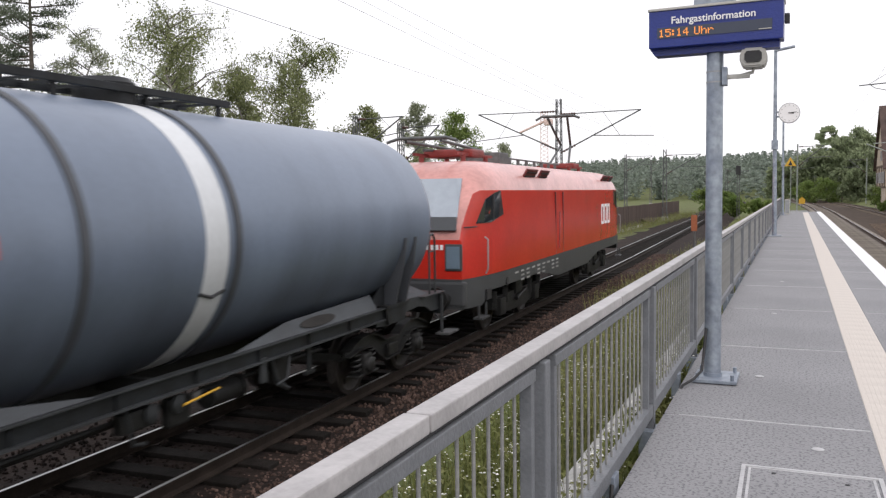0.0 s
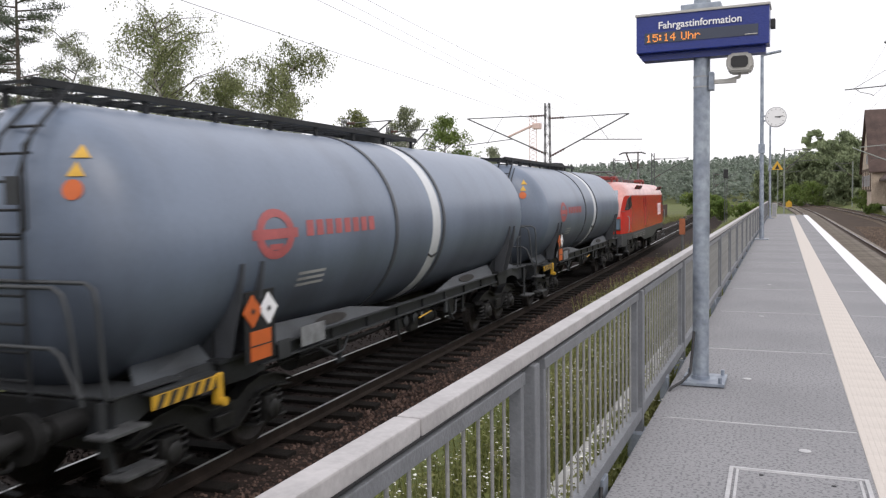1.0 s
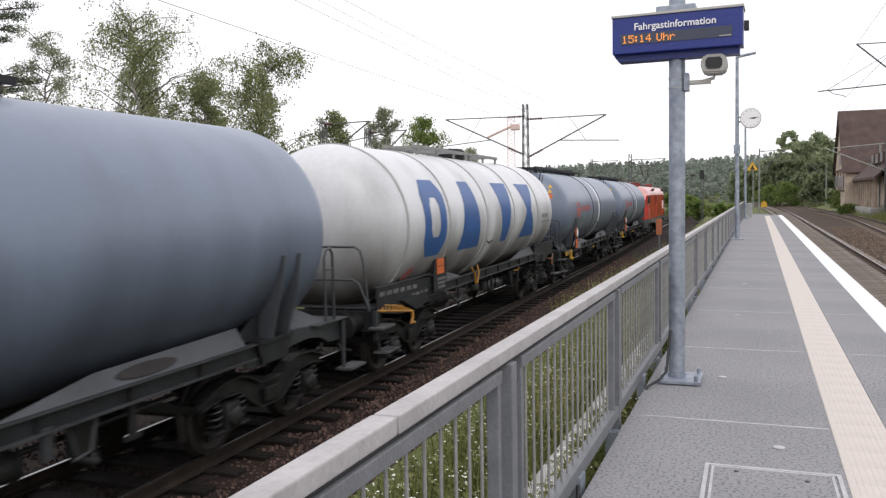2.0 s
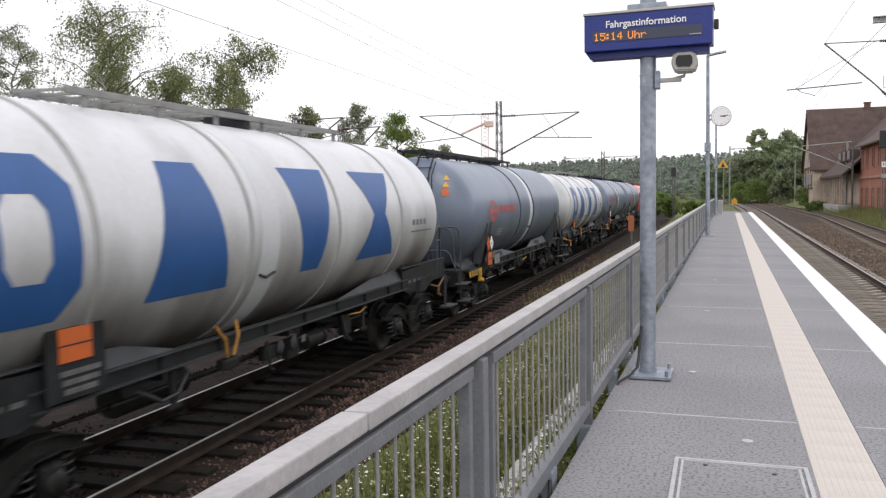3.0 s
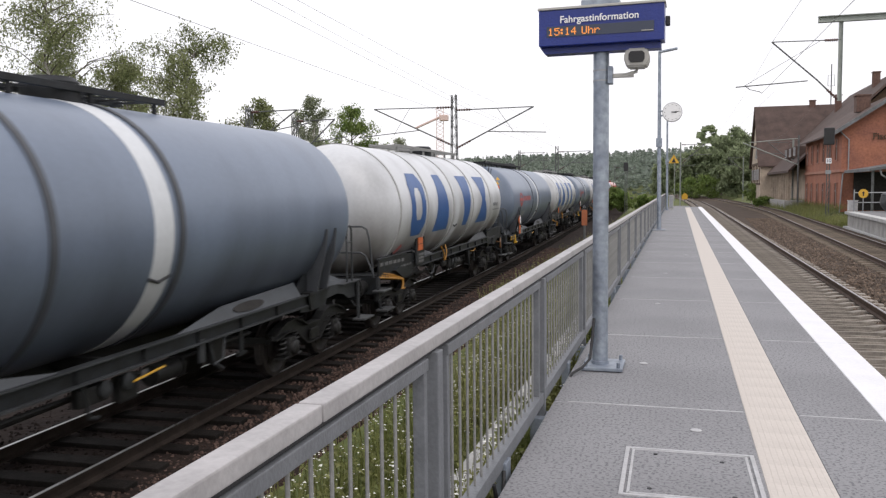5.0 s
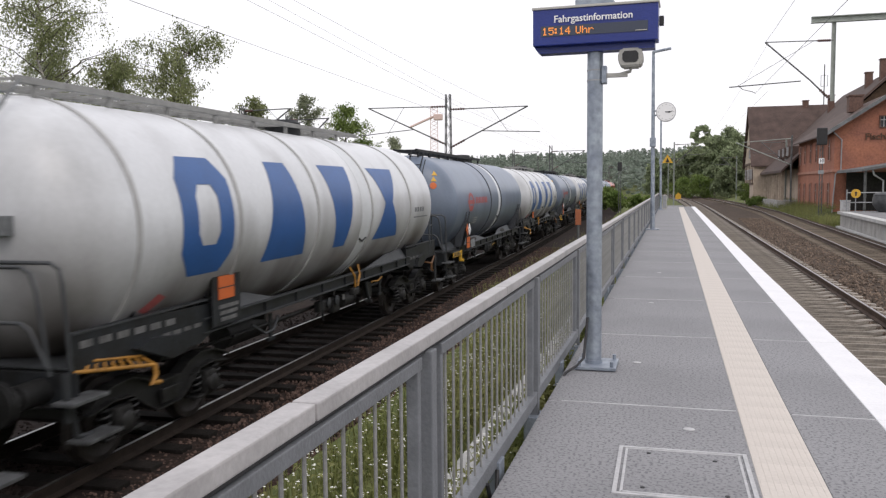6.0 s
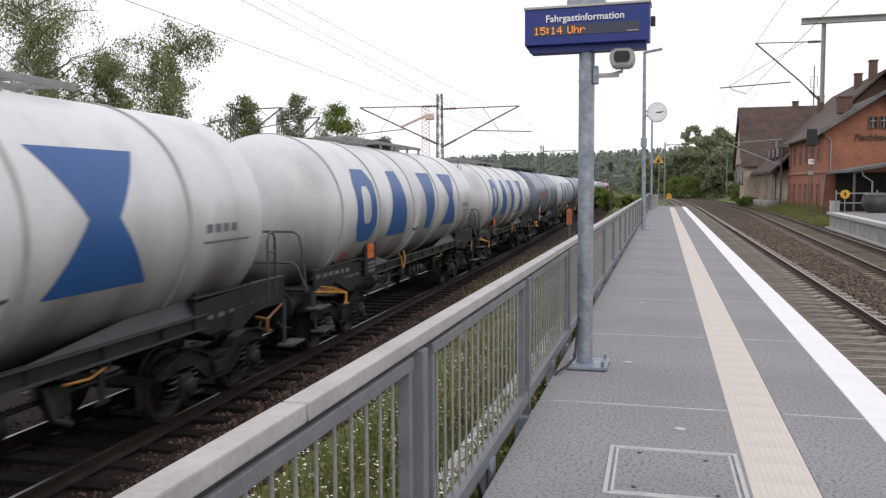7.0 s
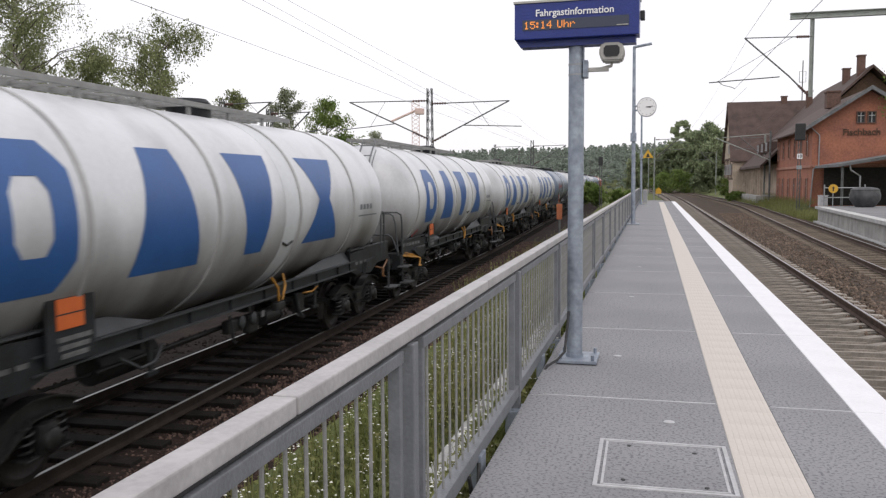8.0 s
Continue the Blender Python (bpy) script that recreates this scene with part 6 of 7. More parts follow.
span(left_axis, 4.05, 5.7, 0.5, [-10, 53, 98, 165])
span(right_axis, 4.65, 6.3, 0.5, [30.25, 98, 150])
span(second_axis, 4.7, 6.3, 0.5, [55, 98, 150])
wire([(left_axis(-10) - 5.0, -10, 8.25), (-14.5, 53, 7.5), (-14.2, 98, 6.4)], 0.007, "thin feeder wire along the trackside masts")
wire([(left_axis(-10) - 5.0, -10, 7.8), (-14.5, 53, 7.2), (-14.2, 98, 6.2)], 0.008, "thin feeder wire along the trackside masts")
wire([(3.0, 30.25, 6.32), (3.1, -12, 6.1)], 0.006, "thin messenger wire over the platform track")
wire([(2.7, 30.25, 4.62), (3.1, -12, 4.62)], 0.006, "thin contact wire over the platform track")


# ---- trees ----
def leaves(rng, vs, fs, centre, spread, count, size):
    for i in range(count):
        d = Vector((rng.gauss(0, 1), rng.gauss(0, 1), rng.gauss(0, 1)))
        p = centre + Vector((d.x * spread.x, d.y * spread.y, d.z * spread.z))
        q = Euler((rng.random() * 6.3, rng.random() * 6.3, rng.random() * 6.3)).to_matrix()
        s = size * rng.uniform(0.6, 1.3)
        k = len(vs)
        for c in ((-1, -0.5, 0), (0.1, -0.62, 0.15), (1.1, 0, 0), (0.1, 0.62, 0.15)):
            vs.append(tuple(p + q @ Vector(c) * s))
        fs.append((k, k + 1, k + 2, k + 3))


def tree(x, y, z, h, wide, leaf, bark, label, seed, droop=0.0, base=0.25, dense=1.0, size=0.11, kind_name="birch_tree"):
    rng = random.Random(seed)
    t = thing(kind_name, label, "tree", pose(x, y, z), group="trackside trees")
    b = bmesh.new()
    pts = [Vector((0, 0, 0))]
    for k in range(1, 7):
        pts.append(Vector((rng.uniform(-0.12, 0.12) * k * h / 15, rng.uniform(-0.12, 0.12) * k * h / 15, h * 0.93 * k / 6)))
    for k in range(6):
        r = h * 0.014
        rod(b, pts[k], pts[k + 1], r * (1 - k / 6.5), r * (1 - (k + 1) / 6.5), n=8, caps=False)
    part("trunk", b, M[bark], t, smooth=60)
    b = bmesh.new()
    vs, fs = [], []
    n = int(44 * dense) + 14
    for i in range(n):
        u = base + (1 - base) * (i + rng.random()) / n
        k = min(5, int(u * 6 * 0.93))
        p0 = pts[k].lerp(pts[k + 1], min(1, u * 6 - k if u * 6 - k < 1 else 1))
        prof = math.sin(math.pi * min(1.0, 0.16 + 0.84 * (u - base) / (1 - base))) ** 0.75
        ln = wide * prof * rng.uniform(0.55, 1.15)
        a = rng.random() * 6.283
        tip = p0 + Vector((math.cos(a) * ln, math.sin(a) * ln, ln * rng.uniform(0.15, 0.6) - droop * ln * 0.4))
        mid = p0.lerp(tip, 0.55) + Vector((0, 0, ln * 0.12))
        rod(b, p0, mid, h * 0.004, h * 0.0025, n=5, caps=False)
        rod(b, mid, tip, h * 0.0025, h * 0.001, n=5, caps=False)
        for j in range(7):
            c = p0.lerp(mid, 0.5) if j == 0 else mid.lerp(tip, (j - 1) / 5)
            c = c + Vector((rng.gauss(0, 0.22), rng.gauss(0, 0.22), rng.gauss(0, 0.18) - droop * 0.35)) * (wide / 2.2)
            sp = wide * 0.075
            leaves(rng, vs, fs, c, Vector((sp, sp, sp * (0.8 + droop))), int(52 * dense), size)
    tagged(part("branch", b, M[bark], t, "thin bare boughs", smooth=60), kind="stuff")
    me = bpy.data.meshes.new("crown")
    me.from_pydata(vs, [], fs)
    me.materials.append(M[leaf])
    cr = new("crown", me)
    cr.parent = t
    tagged(cr, "airy uneven leafy crown")
    return t


def birch(x, y, z, h, wide, leaf, label, seed, base=0.2, limbs=34, size=0.074, thick=1.0):
    """Birch: rising limbs, from which thin twigs hang in strands with their leaves."""
    rng = random.Random(seed)
    t = thing("birch_tree", label, "tree", pose(x, y, z), group="trackside trees")
    pts = [Vector((rng.uniform(-0.1, 0.1) * k * h / 15, rng.uniform(-0.1, 0.1) * k * h / 15, h * 0.95 * k / 8)) for k in range(9)]
    b = bmesh.new()
    for k in range(8):
        rod(b, pts[k], pts[k + 1], h * 0.013 * (1 - k / 8.6), h * 0.013 * (1 - (k + 1) / 8.6), n=8, caps=False)
    part("trunk", b, M["birch_bark"], t, smooth=60)
    b = bmesh.new()
    vs, fs = [], []
    lobe = [rng.uniform(0.8, 1.15) for k in range(9)]
    for i in range(limbs):
        u = base + (0.99 - base) * (i + rng.random()) / limbs
        k = min(7, int(u * 8))
        p0 = pts[k].lerp(pts[k + 1], u * 8 - k)
        prof = math.sin(math.pi * (0.25 + 0.66 * (u - base) / (1 - base))) ** 0.7
        a = rng.random() * 6.283
        ln = wide * 1.25 * prof * lobe[int(a / 0.7)] * rng.uniform(0.5, 1.1)
        d = Vector((math.cos(a), math.sin(a), 0))
        mid = p0 + d * ln * 0.5 + Vector((0, 0, ln * 0.33))
        tip = p0 + d * ln + Vector((0, 0, ln * 0.42))
        rod(b, p0, mid, h * 0.003, h * 0.0018, n=5, caps=False)
        rod(b, mid, tip, h * 0.0018, h * 0.0007, n=5, caps=False)
        for j in range(9):
            f = rng.uniform(0.15, 1.0)
            q = p0.lerp(mid, f * 2) if f < 0.5 else mid.lerp(tip, f * 2 - 1)
            q = q + Vector((rng.gauss(0, 0.3), rng.gauss(0, 0.3), rng.uniform(-0.1, 0.35))) * (wide / 3.5)
            drop = rng.uniform(0.5, 1.9) * wide / 4
            sway = Vector((rng.gauss(0, 0.2), rng.gauss(0, 0.2), -1))
            rod(b, q, q + sway * drop, h * 0.0005, h * 0.0003, n=3, caps=False)
            for m in range(int(54 * thick)):
                g = rng.random()
                c = q + sway * drop * g
                leaves(rng, vs, fs, c, Vector((0.2, 0.2, 0.14)) * max(0.8, wide / 3.8), 1, size)
    tagged(part("branch", b, M["bark"], t, "thin boughs and hanging twigs", smooth=60), kind="stuff")
    me = bpy.data.meshes.new("crown")
    me.from_pydata(vs, [], fs)
    me.materials.append(M[leaf])
    cr = new("crown", me)
    cr.parent = t
    tagged(cr, "airy crown of hanging leaf strands")
    return t


def pine(x, y, z, h, wide, seed):
    """Tall pine: bare trunk, level boughs that carry flat needle clumps."""
    rng = random.Random(seed)
    t = thing("pine_tree", "tall dark pine with layered ragged crown", "tree", pose(x, y, z), group="trackside trees")
    b = bmesh.new()
    rod(b, (0, 0, 0), (0.3, 0.1, h * 0.97), h * 0.016, h * 0.004, n=9, caps=False)
    part("trunk", b, M["bark"], t, smooth=60)
    b = bmesh.new()
    vs, fs = [], []
    for i in range(34):
        u = 0.42 + 0.57 * (i + rng.random()) / 34
        a = rng.random() * 6.283
        ln = wide * (0.35 + 0.75 * math.sin(math.pi * min(1, 0.25 + 0.7 * (u - 0.42) / 0.57))) * rng.uniform(0.5, 1.1)
        p0 = Vector((0.3 * u, 0.1 * u, h * u))
        tip = p0 + Vector((math.cos(a) * ln, math.sin(a) * ln, ln * rng.uniform(-0.05, 0.3)))
        rod(b, p0, tip, h * 0.004, h * 0.0015, n=5, caps=False)
        for j in range(5):
            c = p0.lerp(tip, rng.uniform(0.45, 1.05)) + Vector((rng.gauss(0, 0.35), rng.gauss(0, 0.35), 0.15))
            leaves(rng, vs, fs, c, Vector((0.42, 0.42, 0.14)), 85, 0.075)
    tagged(part("branch", b, M["bark"], t, "bare level boughs", smooth=60), kind="stuff")
    me = bpy.data.meshes.new("crown")
    me.from_pydata(vs, [], fs)
    me.materials.append(M["pine_leaf"])
    cr = new("crown", me)
    cr.parent = t
    tagged(cr, "flat ragged needle clumps")
    return t


Z0 = -2.0
BIRCH = "tall airy birch with hanging foliage beside the railway"
birch(-38.2, 44, Z0, 16.6, 4.9, "birch_leaf", BIRCH, 12, 0.16, 52)
birch(-28.9, 45, Z0, 13.5, 3.9, "birch_leaf", BIRCH, 11, 0.14, 44)
birch(-34.2, 46, Z0, 12.2, 3.0, "birch_leaf", BIRCH, 15, 0.14, 34)
birch(-48.8, 47, Z0, 17.0, 3.1, "birch_leaf_light", BIRCH, 13, 0.2, 32, thick=0.7)
birch(-43.8, 50, Z0, 14.0, 2.8, "birch_leaf_light", BIRCH, 16, 0.2, 30, thick=0.7)
birch(-24.9, 47.5, Z0, 9.4, 2.0, "birch_leaf", BIRCH, 21, 0.15, 24)
birch(-28.8, 62, Z0, 11.4, 1.9, "birch_leaf_light", "pale slim birch behind the tracks", 18, 0.2, 26)
pine(-53.6, 46, Z0, 20.0, 4.0, 14)
pine(-59.5, 48, Z0, 19.0, 4.2, 17)
tree(-28.2, 70, Z0, 11.3, 2.7, "bush_leaf", "bark", "round-headed broadleaf tree behind the tracks", 19, 0.1, 0.2, 0.8, 0.085, kind_name="broadleaf_tree")
tree(-26.7, 78, Z0, 8.8, 2.0, "birch_leaf_light", "bark", "small pale tree behind the tracks", 20, 0.2, 0.2, 0.5, 0.09, kind_name="broadleaf_tree")
tree(18.9, 60, -1.2, 15.5, 4.4, "bush_leaf", "bark", "leafy broadleaf tree beside the station canopy", 23, 0.3, 0.3, 0.8, 0.09, kind_name="broadleaf_tree")
for i, (x, y, h, w) in enumerate([(-24, 49, 6, 2.4), (-28, 48, 7, 2.6), (-32, 49, 7.5, 2.8), (-36.5, 47, 7.5, 2.8), (-41, 48, 8, 3.0)]):
    tree(x, y, Z0, h, w, "birch_leaf", "bark", "leafy undergrowth bush among the birches", 30 + i, 0.2, 0.05, 0.5, 0.11, kind_name="bush")
# shrubs by the bend and the station bank
for i, (x, y, h, w) in enumerate([(-6.8, 104, 2.4, 1.6), (-4.4, 112, 1.8, 1.3), (-9.2, 120, 2.8, 2.2), (-2.8, 116, 1.6, 1.2), (9.8, 106, 1.7, 1.1), (10.6, 118, 3.5, 2.0), (2.5, 176, 4.6, 3.2), (5.5, 172, 5, 3.2), (-11.5, 125, 3.4, 2.4)]):
    tree(x, y, -1.7, h, w, "bush_leaf", "bark", "bright green rounded shrub by the tracks", 50 + i, 0.0, 0.02, 0.35, 0.14, kind_name="bush")
for i, (x, y, h, w) in enumerate([(8.5, 182, 15, 4.5), (12.5, 186, 17.5, 4.8), (17, 190, 17, 5), (4.2, 184, 12.5, 4.2), (0.4, 192, 11, 4), (22, 196, 18, 5), (10.5, 168, 11, 4), (14.5, 165, 12, 4), (-3.5, 205, 10, 4)]):
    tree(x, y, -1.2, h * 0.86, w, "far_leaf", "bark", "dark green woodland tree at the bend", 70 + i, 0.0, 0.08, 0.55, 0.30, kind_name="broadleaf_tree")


def conifer_mesh(seed):
    """A far forest tree: an egg-shaped ragged crown of leaf sprays."""
    rng = random.Random(seed)
    vs, fs = [], []
    for j in range(110):
        u = rng.random() ** 0.8
        r = 0.20 * math.sin(math.pi * (0.12 + 0.86 * u)) ** 0.7 * rng.uniform(0.35, 1.1)
        a = rng.random() * 6.283
        c = Vector((math.cos(a) * r, math.sin(a) * r, 0.12 + 0.86 * u))
        q = Euler((rng.gauss(0, 0.7), rng.gauss(0, 0.7), rng.random() * 6.3)).to_matrix()
        s = rng.uniform(0.028, 0.055)
        i0 = len(vs)
        vs += [tuple(c + q @ Vector(p) * s) for p in ((-1, -0.7, 0), (0.8, -0.9, 0.1), (1, 0.6, -0.1), (-0.7, 0.9, 0.15))]
        fs.append((i0, i0 + 1, i0 + 2, i0 + 3))
    return vs, fs


def wood(name, spots, material, label, seed):
    rng = random.Random(seed)
    kinds = [conifer_mesh(seed + k) for k in range(5)]
    vs, fs = [], []
    for x, y, z, h in spots:
        a, f = kinds[rng.randrange(5)]
        k = len(vs)
        c, s = math.cos(rng.random() * 6), math.sin(rng.random() * 6)
        w = h * rng.uniform(0.8, 1.3)
        vs += [(x + (p[0] * c - p[1] * s) * w, y + (p[0] * s + p[1] * c) * w, z + p[2] * h) for p in a]
        fs += [[i + k for i in t] for t in f]
    me = bpy.data.meshes.new(name)
    me.from_pydata(vs, [], fs)
    me.materials.append(material)
    return tagged(new(name, me), label, "forest", kind="stuff")


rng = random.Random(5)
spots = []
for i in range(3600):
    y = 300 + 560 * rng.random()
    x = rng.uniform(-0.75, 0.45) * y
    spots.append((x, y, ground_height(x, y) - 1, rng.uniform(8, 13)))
wood("far_forest", spots, M["far_wood"], "wooded hill on the horizon, haze put into its colour", 3)
spots = []
for i in range(260):
    y = rng.uniform(205, 290)
    x = rng.uniform(4, 60) + (y - 205) * 0.1
    spots.append((x, y, -1.5, rng.uniform(11, 18)))
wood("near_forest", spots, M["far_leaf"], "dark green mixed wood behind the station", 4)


# ---- weeds on the platform bank ----
def weeds(name, count, seed, y0, y1, xr, zfn, hmax, material, label, blooms=0.0):
    rng = random.Random(seed)
    vs, fs, fv, ff = [], [], [], []
    for i in range(count):
        y = y0 + (y1 - y0) * rng.random() ** 1.6
        x = rng.uniform(*xr)
        if -1.94 < x < -1.54 and rng.random() < 0.93:
            continue
        z = zfn(x, y)
        h = hmax * rng.uniform(0.3, 1.0)
        lx, ly = rng.gauss(0, 0.16) * h, rng.gauss(0, 0.16) * h
        w = rng.uniform(0.004, 0.011)
        a = rng.random() * 6.3
        dx, dy = math.cos(a) * w, math.sin(a) * w
        k = len(vs)
        vs += [(x - dx, y - dy, z), (x + dx, y + dy, z), (x + lx * 0.5 + dx * 0.8, y + ly * 0.5 + dy * 0.8, z + h * 0.6), (x + lx * 0.5 - dx * 0.8, y + ly * 0.5 - dy * 0.8, z + h * 0.6), (x + lx, y + ly, z + h)]
        fs += [(k, k + 1, k + 2, k + 3), (k + 3, k + 2, k + 4)]
        for j in range(3):
            u = rng.uniform(0.25, 0.95)
            b = rng.random() * 6.3
            ln = rng.uniform(0.03, 0.09)
            px, py, pz = x + lx * u, y + ly * u, z + h * u
            k = len(vs)
            ex, ey = math.cos(b) * ln, math.sin(b) * ln
            vs += [(px, py, pz), (px + ex * 0.5 - ey * 0.28, py + ey * 0.5 + ex * 0.28, pz + 0.02), (px + ex, py + ey, pz - 0.01), (px + ex * 0.5 + ey * 0.28, py + ey * 0.5 - ex * 0.28, pz + 0.02)]
            fs.append((k, k + 1, k + 2, k + 3))
        if rng.random() < blooms:
            for j in range(3):
                cx, cy, cz = x + lx + rng.gauss(0, 0.025), y + ly + rng.gauss(0, 0.025), z + h + rng.gauss(0, 0.025)
                r = rng.uniform(0.008, 0.016)
                k = len(fv)
                fv += [(cx - r, cy, cz), (cx, cy - r, cz + 0.004), (cx + r, cy, cz), (cx, cy + r, cz + 0.004)]
                ff.append((k, k + 1, k + 2, k + 3))
    me = bpy.data.meshes.new(name)
    me.from_pydata(vs, [], fs)
    me.materials.append(material)
    tagged(new(name, me), label, "weeds", kind="stuff")
    if ff:
        me = bpy.data.meshes.new("flower")
        me.from_pydata(fv, [], ff)
        me.materials.append(M["flower"])
        tagged(new("flowers", me), "small white wild flowers among the weeds", "flowers", kind="stuff")


weeds("bank_weeds", 17000, 1, 0.5, 60, (-3.2, -1.04), ground_height, 0.8, M["grass"], "tall green weeds below the platform railing", 0.22)
weeds("rear_weeds", 3500, 7, -10, 0.6, (-3.2, -1.0), ground_height, 0.8, M["grass"], "tall green weeds along the platform bank", 0.15)
weeds("bank_grass", 10000, 2, 22, 115, (-5.2, -1.0), ground_height, 0.95, M["grass"], "green and straw-coloured trackside grass", 0.03)
weeds("far_side_grass", 6000, 6, 26, 120, (-15.0, -12.2), lambda x, y: -2.0 + (0.1 if y > 60 else 0), 0.9, M["grass"], "tall pale green grass beyond the track", 0.0)
weeds("station_grass", 6000, 3, 58, 112, (9.6, 12.6), ground_height, 0.7, M["grass"], "rough green grass on the station bank", 0.02)
weeds("edge_weeds", 1500, 4, 1.2, 11, (-1.08, -0.96), lambda x, y: -0.34, 0.36, M["grass"], "small weeds growing in the gap by the platform edge", 0.2)


def branch_axis(y):
    return -17.5 - 0.0034 * max(0.0, y - 80) ** 2


strip("ballast_bed_branch", branch_axis, None, [(-4.5, -1.5), (-3.2, -1.1), (0, -1.08), (3.0, -1.1), (4.2, -1.6)], 84, 180, 3, M["ballast_grey"], "grey-brown ballast of a curving branch line", "ballast")
track("track_branch", branch_axis, -0.93, 84, 84, 180, True, 0.9, "branch track curving away beyond the fence")


# ---- trackside fence, marker post, signals ----
fence = thing("board_fence", "dark rusty brown board fence behind the track", "fence")
b = bmesh.new()
box(b, (0, 0, 0), (0.05, 1.15, 2.2))
fm = finish(b, "board", M["rust_fence"])
for i in range(42):
    y = 68 + i * 1.18
    twin("board", fm, fence, pose(-14.1 - (y - 68) * 0.012, y, -0.95 + random.uniform(-0.03, 0.03), 0, 0, random.uniform(-2, 2)))
b = bmesh.new()
for i in range(18):
    box(b, (-13.9 - i * 2.8 * 0.012, 68 + i * 2.8, -2.05), (0.3, 2.75, 0.5), bevel=0.02)
part("fence_plinth", b, M["concrete"], fence, "pale concrete plinth")
mp = thing("marker_post", "orange-red trackside marker board on a post", "marker post", pose(-3.2, 29.5, -1.6))
b = bmesh.new()
rod(b, (0, 0, 0), (0, 0, 2.3), 0.04, n=8)
part("post", b, M["mast"], mp)
b = bmesh.new()
box(b, (0, -0.05, 2.0), (0.2, 0.02, 0.55), bevel=0.005)
part("board", b, M["faded_orange"], mp)
sgl = thing("signal_post", "dark lattice signal post beside the track", "railway signal", pose(-5.85, 97.5, -1.7))
b = bmesh.new()
for sx in (-0.12, 0.12):
    for sy in (-0.12, 0.12):
        rod(b, (sx, sy, 0), (sx, sy, 5.0), 0.03, n=6)
for k in range(12):
    rod(b, (-0.12, -0.12, k * 0.42), (0.12, -0.12, k * 0.42 + 0.42), 0.015, n=5)
part("lattice", b, M["mast"], sgl)
b = bmesh.new()
box(b, (0, -0.2, 5.4), (0.5, 0.25, 1.0), bevel=0.04)
part("signal_head", b, M["black"], sgl)
yb = thing("stop_board", "yellow track board between the far rails", "sign", pose(0.85, 124, -1.0))
b = bmesh.new()
prism(b, [(-0.4, 0.5), (0.4, 0.5), (0.4, 1.1), (0, 1.45), (-0.4, 1.1)], 0.05)
part("board", b, M["yellow"], yb)
b = bmesh.new()
box(b, (0, 0.05, 0.25), (0.1, 0.05, 0.6))
part("post", b, M["mast"], yb)
crane = thing("tower_crane", "distant pale red tower crane above the trees", "crane", pose(-49, 170, -2))
b = bmesh.new()
for k in range(24):
    for sx in (-0.8, 0.8):
        rod(b, (sx, 0, k * 0.85), (-sx, 0, k * 0.85 + 0.85), 0.05, n=5)
for sx in (-0.8, 0.8):
    rod(b, (sx, 0, 0), (sx, 0, 20.4), 0.07, n=6)
part("tower", b, M["crane_red"], crane)
b = bmesh.new()
box(b, (0.9, 0, 18.3), (1.8, 1.4, 1.3), bevel=0.2)
rod(b, (0, 0, 18.5), (-5.5, 0, 16.3), 0.25, n=6)
part("cabin", b, M["crane_red"], crane)


# ---- station buildings ----
def window(parent, x, y, z, w, h, face, frame_mat="joint", depth=0.14):
    """A sunk window on a wall that faces -x ('x') or -y ('y'): reveal, frame and pane."""
    m = pose(x, y, z, 0, 0, -90 if face == "x" else 0)
    b = bmesh.new()
    for s in (-1, 1):
        box(b, (s * (w / 2 + 0.04), -0.02, 0), (0.08, depth, h + 0.16))
        box(b, (0, -0.02, s * (h / 2 + 0.04)), (w, depth, 0.08))
    wd = part("window", b, M[frame_mat], parent, at=m)
    b = bmesh.new()
    box(b, (0, -0.004, 0), (w, 0.02, h))
    part("pane", b, M["window_dark"], wd)
    b = bmesh.new()
    box(b, (0, -0.022, 0), (0.05, 0.03, h))
    box(b, (0, -0.022, h * 0.18), (w, 0.03, 0.05))
    part("glazing_bar", b, M["joint"], wd)
    return wd


def pitched_roof(parent, x0, x1, y0, y1, z0, zr, axis, material, over=0.5, thick=0.14):
    """Two roof slopes with the ridge along the axis, each a slab of its own."""
    for s in (-1, 1):
        b = bmesh.new()
        if axis == "y":
            xm, e = (x0 + x1) / 2, (x0 - over if s < 0 else x1 + over)
            k = (zr - z0) / ((x1 - x0) / 2)
            ze = z0 - over * k
            pts = [(e, ze), (xm, zr), (xm, zr + thick), (e, ze + thick)]
            prism(b, pts, y1 - y0 + 2 * over, pose(0, (y0 + y1) / 2, 0))
        else:
            ym, e = (y0 + y1) / 2, (y0 - over if s < 0 else y1 + over)
            k = (zr - z0) / ((y1 - y0) / 2)
            ze = z0 - over * k
            pts = [(e, ze), (ym, zr), (ym, zr + thick), (e, ze + thick)]
            prism(b, pts, x1 - x0 + 2 * over, pose((x0 + x1) / 2, 0, 0, 0, 0, 90))
        part("roof_slope", b, material, parent)


def chimney(parent, x, y, z, h, w=0.7):
    b = bmesh.new()
    box(b, (x, y, z + h / 2), (w, w, h), bevel=0.02)
    box(b, (x, y, z + h), (w + 0.14, w + 0.14, 0.12), bevel=0.01)
    part("chimney", b, M["chimney_brick"], parent, "brick chimney")


